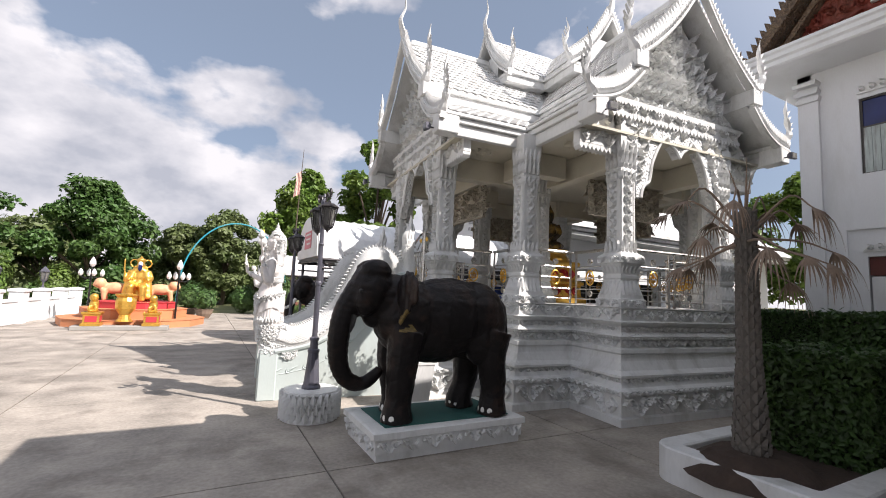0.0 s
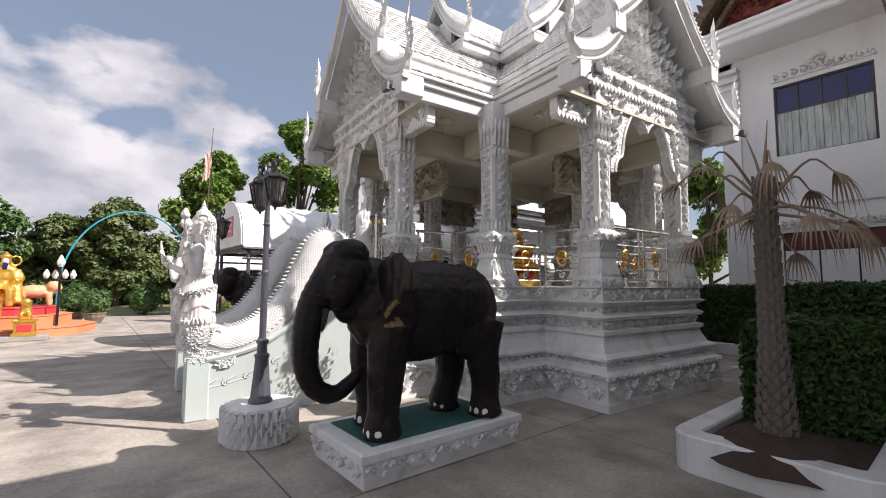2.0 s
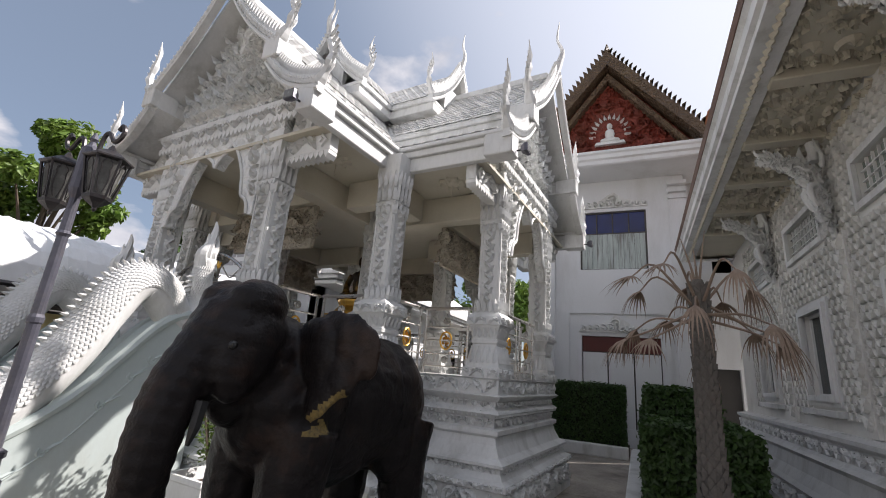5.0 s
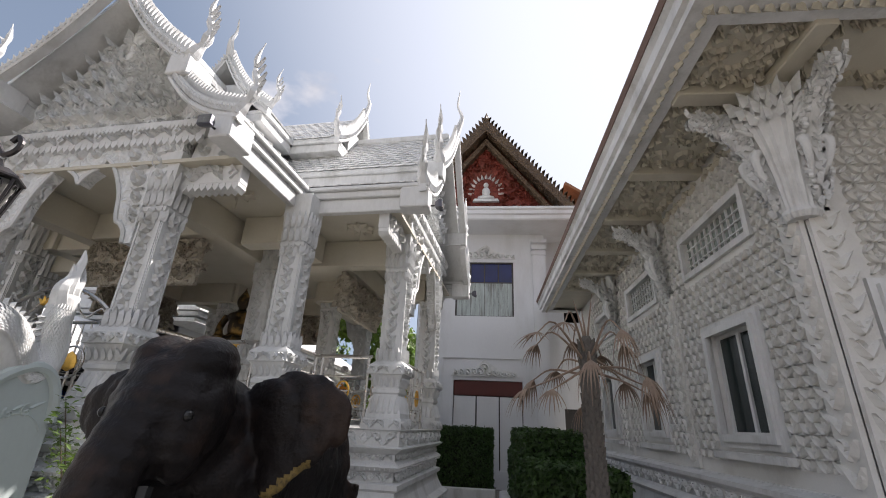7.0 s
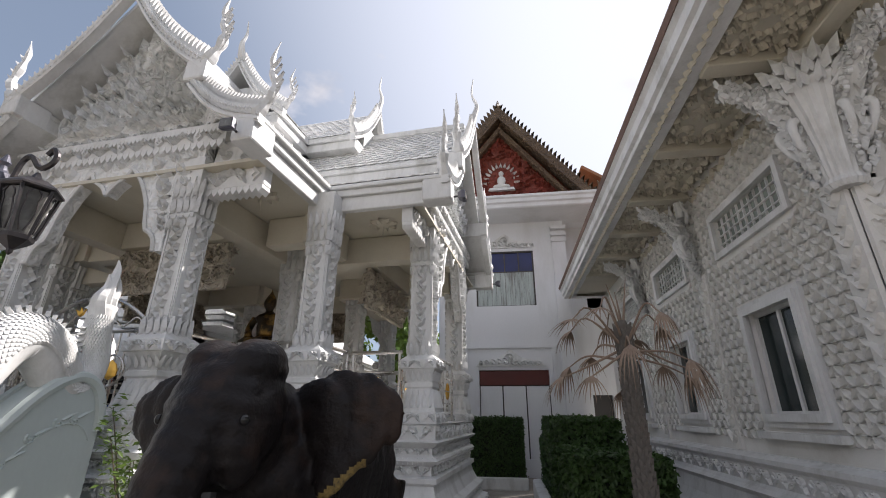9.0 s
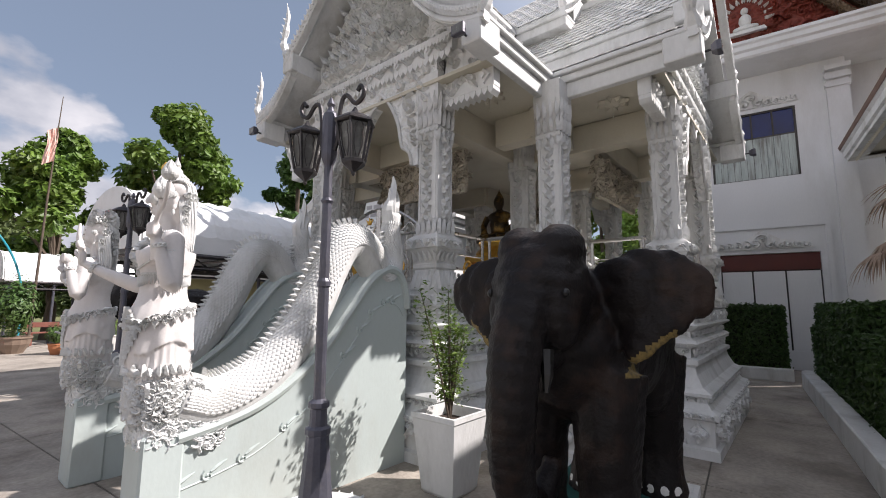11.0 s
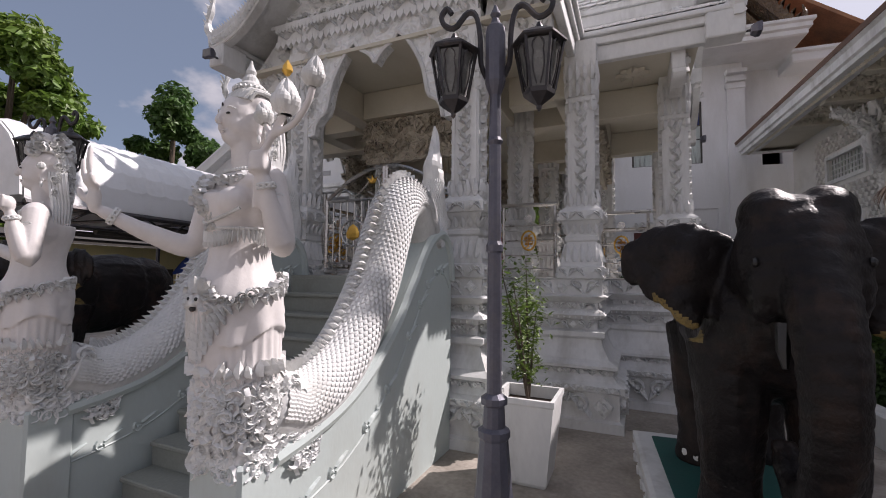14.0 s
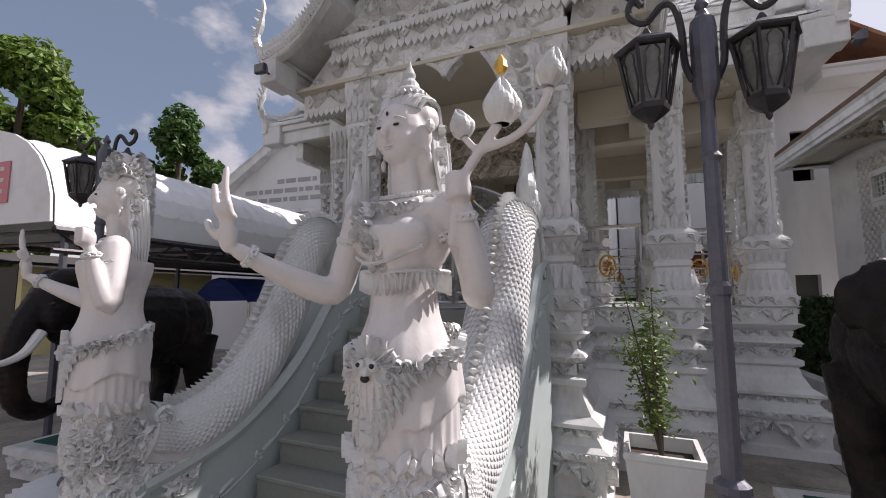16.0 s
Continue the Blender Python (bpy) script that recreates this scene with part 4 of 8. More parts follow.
solid("floor_mat", bm, green_mat, "dark green mat lying on the far plinth", "mat", "elephant mats")
solid("elephant_statue", elephant_mesh(True), [elephant_skin, ear_gold, nail, black_paint], "dark elephant statue with long white tusks", "statue", "elephant statues", at=Matrix.Translation((4.10, 13.94, 0.297)) @ Matrix.Diagonal((0.86, 0.80, 0.87, 1)))


# street lamp with two lanterns on a ribbed round base
def street_lamp(at, turn_z, label):
    lamp = thing("street_lamp", Matrix.Translation(at) @ rot("Z", turn_z) @ Matrix.Diagonal((0.9, 0.9, 0.96, 1)), label, "street lamp", "twin lantern lamps")
    bm = bmesh.new()
    lathe(bm, [(0.135, 0.36), (0.135, 0.40), (0.115, 0.43), (0.095, 0.62), (0.075, 0.84), (0.085, 0.855), (0.085, 0.885), (0.06, 0.90), (0.055, 1.0), (0.07, 1.01), (0.07, 1.04), (0.040, 1.06), (0.038, 1.75), (0.046, 1.76), (0.046, 1.79), (0.036, 1.81), (0.033, 2.30), (0.045, 2.32), (0.033, 2.34), (0.030, 2.56), (0.048, 2.60), (0.056, 2.63), (0.056, 2.88), (0.05, 2.92), (0.03, 2.94), (0.018, 2.97), (0.03, 2.99), (0.008, 3.04)], 12)
    part("pole", bm, pole_paint, lamp, smooth=False)
    for s in (-1, 1):
        bm = bmesh.new()
        tube(bm, spline([(s * 0.05, 0, 2.66), (s * 0.08, 0, 2.74), (s * 0.085, 0, 2.88), (s * 0.11, 0, 3.0), (s * 0.16, 0, 3.02), (s * 0.23, 0, 2.95), (s * 0.29, 0, 2.97), (s * 0.31, 0, 3.02), (s * 0.28, 0, 3.06), (s * 0.25, 0, 3.03)], 30), 0.016, 6)
        part("arm", bm, iron, lamp)
        lan = new("lantern"); lan.parent = lamp; lan.matrix_basis = Matrix.Translation((s * 0.235, 0, 2.56)) @ Matrix.Scale(0.72, 4)
        tagged(lan, "dark hexagonal iron lantern")
        bm = bmesh.new()
        lathe(bm, [(0.005, -0.14), (0.02, -0.12), (0.02, -0.10), (0.08, -0.06), (0.115, -0.03), (0.12, 0.0), (0.112, 0.005)], 6)
        lathe(bm, [(0.185, 0.335), (0.205, 0.345), (0.205, 0.36), (0.10, 0.425), (0.04, 0.44), (0.03, 0.47), (0.012, 0.50)], 6)
        for i in range(6):
            a = 2 * math.pi * i / 6
            tube(bm, [(0.112 * math.cos(a), 0.112 * math.sin(a), 0.0), (0.178 * math.cos(a), 0.178 * math.sin(a), 0.34)], 0.013, 4)
            b = a + math.pi / 6
            ca, sa = math.cos(b), math.sin(b)
            for h in (-1, 1):
                pts = []
                for k in range(12):
                    s2 = k / 11
                    rr = 0.100 + 0.052 * s2
                    off = h * (0.012 + 0.03 * math.sin(s2 * math.pi) + (0.02 * math.sin((s2 - 0.75) * 12) if s2 > 0.75 else 0))
                    pts.append((ca * rr - sa * off, sa * rr + ca * off, 0.02 + 0.30 * s2))
                tube(bm, pts, 0.006, 4)
        part("cage", bm, iron, lan)
        bm = bmesh.new()
        lathe(bm, [(0.092, 0.01), (0.150, 0.33)], 6)
        part("pane", bm, dusty_pane, lan, "dusty glass")
    return lamp


def lamp_base(at):
    b = thing("lamp_base", Matrix.Translation(at), "round white lamp base ringed with carved leaves", "lamp base", "lamp bases")
    bm = bmesh.new()
    lathe(bm, [(0.35, 0), (0.35, 0.04), (0.33, 0.06), (0.32, 0.30), (0.34, 0.33), (0.33, 0.36), (0.02, 0.362)], 28)
    part("drum", bm, white, b)
    bm = bmesh.new()
    for row, z in enumerate((0.0, 0.09, 0.18)):
        for i in range(26):
            a = 2 * math.pi * (i + 0.5 * row) / 26
            leaf_shape(bm, lambda u, v, w: ((0.335 + w) * math.cos(a + u / 0.335), (0.335 + w) * math.sin(a + u / 0.335), v), 0, z + 0.02, 0.15, 0.085, math.pi / 2, 0.035)
    part("leaf_ring", bm, white, b, "rows of carved leaves")


lamp_base((2.62, 8.74, 0)); street_lamp((2.62, 8.76, 0), 94, "grey cast iron lamp post with two lanterns")
lamp_base((2.97, 12.75, 0)); street_lamp((2.97, 12.75, 0), 95, "grey lamp post beyond the stairs")


# stairs to the west porch and the naga balustrades
SY0, SY1 = -0.74, 0.62
STAIR = PAV @ Matrix.Translation((-7.65, 0, 0))
step_paint = material("grey green step paint", (0.27, 0.285, 0.255), 0.6, vary=0.15, scale=1.5, grain=40, bump=0.15, stain=(0.17, 0.165, 0.145), stain_amount=0.6, stain_scale=1.8)
stairs = thing("stairs", STAIR, "grey green painted stairs up to the pavilion gate", "stairs")
N = 9
for i in range(N):
    z1 = DECK * (i + 1) / N
    x = 2.32 + 0.195 * i
    bm = bmesh.new()
    box(bm, (x, SY0 + 0.003, 0.0), (3.86, SY1 - 0.003, z1 - 0.035)) if i == 0 else box(bm, (x, SY0 + 0.003, DECK * i / N + 0.001), (3.86, SY1 - 0.003, z1 - 0.035))
    box(bm, (x - 0.025, SY0 + 0.003, z1 - 0.034), (min(x + 0.30, 3.86), SY1 - 0.003, z1), 0.008)
    part("step", bm, step_paint, stairs)


def run(x):
    """Length along the stairs, from the foot of the balustrade to the porch."""
    return 1.17 + 0.74 * x


def balustrade(y0, y1, label, group="naga balustrades"):
    """A swept side wall with a scaled naga lying along its top; the hoop of its neck rises by the column."""
    b = thing("naga_balustrade", STAIR, label, "balustrade", group)
    yc = (y0 + y1) / 2
    top = [(1.10, 0.72), (1.45, 0.76), (1.85, 0.84), (2.25, 1.00), (2.65, 1.24), (3.00, 1.55), (3.25, 1.78), (3.45, 1.90), (3.65, 1.95), (3.82, 1.90), (3.93, 1.76), (3.98, 1.55)]
    sp = [(p.x, p.y) for p in spline([(run(x), z, 0) for x, z in top], 40)]
    bm = bmesh.new()
    prism(bm, [(run(1.12), 0.0)] + [(run(1.12), 0.72)] + sp[1:] + [(run(3.98), 0.0)], lambda u, v, w: (u, w, v), y0 + 0.04, y1 - 0.04)
    box(bm, (run(0.82), y0 + 0.02, 0.0), (run(1.16), y1 - 0.02, 0.74), 0.015)
    part("wall", bm, mint, b, "smooth pale painted wall")
    bm = bmesh.new()
    for ys in (y0 + 0.045, y1 - 0.045):          # rounded rim and a beaded line below
        tube(bm, [(x, ys, z - 0.02) for x, z in sp], 0.045, 8)
    s = -1
    for ys, s in ((y0 + 0.04, -1), (y1 - 0.04, 1)):
        for k in range(10):
            x, z = sp[int(k * 3.4)]
            g = lambda u, v, w: (x + u, ys + s * w, z - 0.34 + v)
            curl(bm, g, 0.0, 0.0, 0.075, 2.0, 1, 0.004)
            leaf_shape(bm, g, 0.02, 0.02, 0.12, 0.03, 0.5, 0.01)
        tube(bm, [(x, ys, z - 0.36) for x, z in sp[:36]], 0.008, 5)
    part("rim", bm, mint, b, "rounded rim with a line of small scrolls")
    # body of the naga
    body = [(1.12, 0.95), (1.22, 0.92), (1.42, 0.88), (1.70, 0.93), (2.00, 1.06), (2.30, 1.30), (2.55, 1.60), (2.74, 1.92), (2.92, 2.16), (3.12, 2.24), (3.32, 2.17), (3.48, 2.02), (3.64, 1.90), (3.80, 1.98), (3.86, 2.16), (3.82, 2.38), (3.84, 2.62)]
    path = spline([(run(x), yc, z * 0.97) for x, z in body], 90)
    rad = []
    for i in range(91):
        t = i / 90
        rad.append(0.19 - 0.015 * t if t < 0.62 else 0.18 - (t - 0.62) * 0.24)
    bm = bmesh.new()
    tube(bm, path, rad, 16)
    part("naga_body", bm, white, b, "white serpent body", smooth=True)
    bm = bmesh.new()
    fine = spline([(run(x), yc, z * 0.97) for x, z in body], 150)
    for i in range(6, 147):
        p, t = fine[i], (fine[i + 1] - fine[i]).normalized()
        side = Vector((0, 1, 0))
        up = side.cross(t) * -1
        if up.z < 0 and i < 60:
            up = -up
        up = t.cross(side) if t.cross(side).z > 0 else side.cross(t)
        if i >= 50:
            up = Vector((-t.z, 0, t.x)) if t.x >= 0 else Vector((-t.z, 0, t.x))
        else:
            up = Vector((-t.z, 0, t.x))
        r = rad[int(i * 0.6)]
        for k in range(-9, 10):
            a = k * 0.19 + (0.095 if i % 2 else 0)
            for ph in (a,):
                d = up * math.cos(ph) + side * math.sin(ph)
                tang = side * math.cos(ph) - up * math.sin(ph)
                w = 0.10 * r
                c = p + d * (r * 0.99)
                vs = [c - tang * w, c - tang * w * 0.95 - t * 0.026 + d * 0.006, c - t * 0.042 + d * 0.013, c + tang * w * 0.95 - t * 0.026 + d * 0.006, c + tang * w, c + t * 0.01 + d * 0.004]
                bv = [bm.verts.new(q) for q in vs]
                m5 = bm.verts.new(c - t * 0.022 + d * 0.013)
                for q in range(6):
                    bm.faces.new((bv[q], bv[(q + 1) % 6], m5))
    tagged(part("scale", bm, white, b, "overlapping white scales"), kind="stuff")
    bm = bmesh.new()
    for i in range(8, 86):                       # fin along the back
        p, t = path[i], (path[i + 1] - path[i]).normalized()
        up = Vector((-t.z, 0, t.x))
        c = p + up * rad[i] * 0.95
        leaf_shape(bm, lambda u, v, w: tuple(c + t * u + up * v + Vector((0, w, 0))), 0, 0, 0.075, 0.045, 1.9, 0.02)
        leaf_shape(bm, lambda u, v, w: tuple(c + t * u + up * v + Vector((0, -w, 0))), 0, 0, 0.075, 0.045, 1.9, 0.02)
    # head crest
    for dx, hh in ((0, 0.45), (0.05, 0.3), (-0.05, 0.3)):
        tube(bm, spline([(run(3.84) + dx, yc, 2.42), (run(3.80) + dx, yc, 2.58), (run(3.86) + dx, yc, 2.40 + hh), (run(3.84) + dx, yc, 2.52 + hh)], 10), [0.09, 0.085, 0.08, 0.075, 0.07, 0.06, 0.05, 0.04, 0.03, 0.02, 0.008], 6, 0.7)
    part("crest", bm, white, b, "fin and pointed crest")
    # foam of scrolls under the statue
    bm = bmesh.new()
    rnd = random.Random(3)
    for ys, s in ((y0 + 0.03, -1), (y1 - 0.03, 1)):
        for k in range(70):
            u = run(0.86 + rnd.random() * 0.62)
            v = 0.68 + rnd.random() * 0.36 - max(0, u - run(1.2)) * 0.6
            curl(bm, lambda a, c, w: (a, ys + s * w, c), u, v, 0.06 + 0.06 * rnd.random(), rnd.random() * 6, rnd.choice((-1, 1)), 0.007)
    for k in range(60):
        u, v = y0 + 0.04 + rnd.random() * (y1 - y0 - 0.08), 0.68 + rnd.random() * 0.36
        curl(bm, lambda a, c, w: (run(0.83) - w, a, c), u, v, 0.06 + 0.06 * rnd.random(), rnd.random() * 6, rnd.choice((-1, 1)), 0.007)
    box(bm, (run(0.83), y0 + 0.03, 0.66), (run(1.3), y1 - 0.03, 0.98), 0.03)
    part("foam_carving", bm, carved, b, "deep carved wave scrolls")
    return b


balustrade(-1.10, -0.74, "white scaled naga balustrade on a curving wall")
balustrade(0.62, 0.98, "white scaled naga balustrade along the far stair wall")


# statues at the feet of the stairs: plain figures, one mesh each
def bud(bm, c, r, m=None, mat=0):
    """A closed lotus bud: three layers of overlapping pointed petals."""
    for layer in range(3):
        rings = []
        for k in range(9):
            t = k / 8
            rr = r * (1.0 - 0.10 * layer) * max(math.sin(math.pi * (0.12 + 0.88 * t)) ** 0.8, 0.03)
            z = r * (-0.9 + (2.0 + 0.28 * layer) * t)
            ring = []
            for a in range(24):
                th = 2 * math.pi * a / 24
                lobe = abs(math.cos(2.5 * th + layer * 0.9))
                ring.append(((rr * (0.84 + 0.20 * lobe)) * math.cos(th), (rr * (0.84 + 0.20 * lobe)) * math.sin(th), z * (1.0 if t < 0.6 else 0.90 + 0.12 * lobe)))
            rings.append(ring)
        turn(bm, loft(bm, rings, mat=mat), Matrix.Translation(c) @ (m or Matrix()))


def figure_mesh(flowers):
    def body(bm):
        def e(c, r, m=None):
            ellipsoid(bm, c, r, m, 16, 10)
        tube(bm, spline([(0.02, 0, -0.12), (0.02, 0, 0.10), (0.0, 0, 0.35), (-0.005, 0, 0.52), (0.0, 0, 0.64), (0.0, 0, 0.77), (0.0, 0, 0.90), (0.0, 0, 1.02), (0.0, 0, 1.14)], 24), [0.20, 0.205, 0.21, 0.215, 0.22, 0.225, 0.23, 0.235, 0.24, 0.243, 0.245, 0.24, 0.23, 0.213, 0.193, 0.178, 0.170, 0.168, 0.172, 0.180, 0.190, 0.20, 0.21, 0.215, 0.215], 18, 0.82)
        e((0.04, 0, 0.50), (0.20, 0.235, 0.17))
        e((0.01, 0, 1.10), (0.145, 0.225, 0.19))
        e((-0.01, 0, 1.21), (0.11, 0.25, 0.085))
        for s in (-1, 1):
            e((-0.01, s * 0.245, 1.20), (0.085, 0.085, 0.095))
        if flowers:
            e((-0.105, 0.098, 1.09), (0.095, 0.092, 0.09)); e((-0.105, -0.098, 1.09), (0.095, 0.092, 0.09))
        else:
            e((-0.09, 0.09, 1.13), (0.06, 0.10, 0.07)); e((-0.09, -0.09, 1.13), (0.06, 0.10, 0.07))
        tube(bm, [(0.01, 0, 1.22), (0.0, 0, 1.30), (-0.02, 0, 1.46)], [0.11, 0.066, 0.062], 12)
        e((-0.02, 0, 1.585), (0.128, 0.116, 0.150))         # head
        e((-0.08, 0, 1.470), (0.058, 0.055, 0.048))         # chin and cheeks
        e((-0.072, 0.045, 1.530), (0.062, 0.052, 0.06)); e((-0.072, -0.045, 1.530), (0.062, 0.052, 0.06))
        e((0.04, 0, 1.655), (0.140, 0.138, 0.115))          # hair
        e((0.07, 0, 1.52), (0.095, 0.125, 0.17))
        e((0.10, 0, 1.32), (0.06, 0.12, 0.20))
        for s in (-1, 1):
            e((0.0, s * 0.118, 1.56), (0.028, 0.016, 0.048))   # ears
            e((0.0, s * 0.122, 1.495), (0.016, 0.014, 0.026))
        if flowers:
            e((0.03, 0, 1.765), (0.075, 0.075, 0.05))
        else:
            for k in range(9):
                e((0.03 + 0.07 * math.cos(k * 2.4), 0.07 * math.sin(k * 2.4), 1.75 + 0.012 * k), (0.05, 0.05, 0.05))
        tube(bm, spline([(-0.142, 0, 1.60), (-0.160, 0, 1.565), (-0.168, 0, 1.54), (-0.150, 0, 1.525)], 6), [0.012, 0.013, 0.015, 0.017, 0.018, 0.018, 0.012], 8)
        # arm that reaches forward and up, palm out
        tube(bm, spline([(-0.01, 0.25, 1.22), (-0.04, 0.31, 1.02), (-0.09, 0.35, 0.87), (-0.29, 0.45, 0.94), (-0.48, 0.52, 1.04)], 16), [0.082, 0.08, 0.077, 0.073, 0.07, 0.068, 0.067, 0.068, 0.069, 0.066, 0.062, 0.057, 0.052, 0.046, 0.042, 0.037, 0.034], 12)
        e((-0.51, 0.535, 1.10), (0.030, 0.052, 0.078))
        for k, (dy, dz, ln) in enumerate(((-0.045, 0.05, 0.05), (-0.018, 0.06, 0.19), (0.012, 0.05, 0.05), (0.04, 0.05, 0.14), (0.07, -0.02, 0.06))):
            tube(bm, spline([(-0.51, 0.535 + dy * 0.8, 1.11 + dz), (-0.545, 0.535 + dy * 1.1, 1.12 + dz + ln * 0.5), (-0.545, 0.535 + dy * 1.35, 1.13 + dz + ln)], 5), [0.022, 0.021, 0.020, 0.018, 0.016, 0.012], 7)
        # bent arm at the other side, hand at the chest
        tube(bm, spline([(-0.01, -0.25, 1.22), (-0.01, -0.33, 1.02), (-0.02, -0.375, 0.86), (-0.08, -0.375, 1.0), (-0.13, -0.365, 1.19)], 16), [0.082, 0.08, 0.077, 0.073, 0.07, 0.068, 0.067, 0.068, 0.069, 0.066, 0.062, 0.057, 0.052, 0.046, 0.042, 0.037, 0.034], 12)
        e((-0.145, -0.36, 1.25), (0.045, 0.05, 0.065))
        for k in range(4):
            tube(bm, spline([(-0.13, -0.32, 1.215 + 0.026 * k), (-0.185, -0.33, 1.22 + 0.026 * k), (-0.195, -0.375, 1.225 + 0.026 * k), (-0.16, -0.405, 1.23 + 0.026 * k)], 6), 0.015, 6)
        if flowers:
            tube(bm, spline([(-0.14, -0.32, 1.04), (-0.16, -0.37, 1.26), (-0.15, -0.46, 1.40), (-0.15, -0.53, 1.48)], 12), 0.021, 8)
            tube(bm, spline([(-0.15, -0.46, 1.39), (-0.15, -0.60, 1.42), (-0.15, -0.69, 1.50), (-0.15, -0.72, 1.57)], 10), 0.018, 8)
            tube(bm, spline([(-0.15, -0.45, 1.38), (-0.15, -0.41, 1.42), (-0.15, -0.38, 1.46)], 6), 0.016, 8)
        # wrapped skirt with pressed folds, an over-fold with a drooping hem
        for z0, z1, r0, r1, n, deep, dip in ((0.56, 0.17, 0.238, 0.242, 26, 0.010, 0.02), (0.58, 0.38, 0.243, 0.262, 9, 0.012, 0.05)):
            rings = []
            for k in range(9):
                t = k / 8
                ring = []
                for q in range(104):
                    a = 2 * math.pi * q / 104
                    r = r0 + (r1 - r0) * t ** 1.4 + deep * t * math.cos(n * a)
                    zz = z0 + (z1 - z0) * t + (dip * t * math.sin(a * 3 + 0.6)) + (0.09 * (1 - math.cos(a)) / 2 * (1 - t))
                    ring.append((-r * 0.86 * math.cos(a) + 0.012, r * math.sin(a), zz))
                rings.append(ring)
            loft(bm, rings)
        # swelling core of the foam
        loft(bm, [[(-r * 0.86 * math.cos(q * math.pi / 18), r * math.sin(q * math.pi / 18), z) for q in range(36)] for z, r in ((-0.15, 0.17), (-0.12, 0.205), (0.0, 0.222), (0.12, 0.232), (0.19, 0.235), (0.22, 0.21))])
    bm = blob(body, 0.0105, 3)
    for f in bm.faces:
        f.smooth = True
    rnd = random.Random(11)

    def on(r, z):
        return lambda u, v, w: (-(r + w) * math.cos(u / r) * 0.86, (r + w) * math.sin(u / r), v + z)
    # foam of scrolls round the foot of the skirt
    for row in range(9):
        z = -0.12 + 0.037 * row
        r = 0.214 + 0.018 * math.sin(math.pi * min(1.0, row / 7))
        n = 22
        for i in range(n):
            u = (i + 0.5 * (row % 2) + rnd.uniform(-0.25, 0.25)) / n * 2 * math.pi * r
            curl(bm, on(r, 0), u, z + rnd.uniform(-0.02, 0.02), rnd.uniform(0.065, 0.11), rnd.random() * 6, rnd.choice((-1, 1)), 0.012, fat=0.3, mat=1)
            if i % 2:
                leaf_shape(bm, on(r, 0), u + 0.03, z, 0.08, 0.045, rnd.uniform(0, 6.28), 0.014, mat=1)
    for i in range(26):                                   # crest of the foam
        leaf_shape(bm, on(0.240, 0), (i - 13) / 26 * 2 * math.pi * 0.240, 0.18, rnd.uniform(0.05, 0.10), 0.06, math.pi / 2 + rnd.uniform(-0.6, 0.6), 0.028, mat=1)
    # braided belt that dips to the front
    for i in range(44):
        ph = (i / 44 - 0.5) * 2 * math.pi
        z = 0.565 + 0.065 * (1 - math.cos(ph))
        curl(bm, on(0.250, 0), ph * 0.250, z, 0.062, i * 2.0, 1 if i % 2 else -1, 0.018, fat=0.32, mat=1)
        leaf_shape(bm, on(0.252, 0), ph * 0.252, z - 0.02, 0.055, 0.035, -math.pi / 2 + 0.4 * (1 if i % 2 else -1), 0.016, mat=1)
    if flowers:                                           # pleated hem of the bodice
        for i in range(52):
            ph = (i / 52 - 0.5) * 2 * math.pi
            leaf_shape(bm, on(0.197, 0), ph * 0.197, 0.945 - 0.012 * math.cos(3 * ph), 0.085, 0.028, -math.pi / 2 + 0.15 * math.sin(7 * ph), 0.012, mat=1)
        tube(bm, [(-0.172 * math.cos(t * math.pi / 20), 0.203 * math.sin(t * math.pi / 20), 0.950) for t in range(41)], 0.010, 6, mat=1)
        tube(bm, spline([(-0.10, 0.20, 1.02), (-0.17, 0.08, 0.985), (-0.19, -0.04, 0.99), (-0.14, -0.19, 1.05)], 12), 0.009, 6, mat=1)
    # broad collar of scrolls and a bead string
    for i in range(26):
        ph = (i / 25 - 0.5) * 3.6
        q = lambda u, v, w: (-(0.098 + w) * math.cos(ph) - 0.012, 0.165 * math.sin(ph) + u, 1.265 - 0.045 * math.cos(ph) + v)
        curl(bm, q, 0, 0, 0.055, rnd.random() * 6, 1 if i % 2 else -1, 0.018, fat=0.32, mat=1)
        ellipsoid(bm, (-0.088 * math.cos(ph) - 0.005, 0.118 * math.sin(ph), 1.302 - 0.025 * math.cos(ph)), (0.012, 0.012, 0.012), None, 6, 4, mat=1)
    for i in range(46):                                   # flower garland down the bodice
        t = i / 45
        yy = 0.16 * (1 - t) - 0.015 + rnd.gauss(0, 0.022)
        cx = -0.105 - 0.09 * math.sin(min(1, t * 1.25) * 2.6)
        g = lambda u, v, w: (cx - w - 0.006, yy + u, 1.23 - 0.27 * t + v)
        if flowers:
            curl(bm, g, 0, 0, rnd.uniform(0.04, 0.065), rnd.random() * 6, rnd.choice((-1, 1)), 0.022, fat=0.34, mat=1)
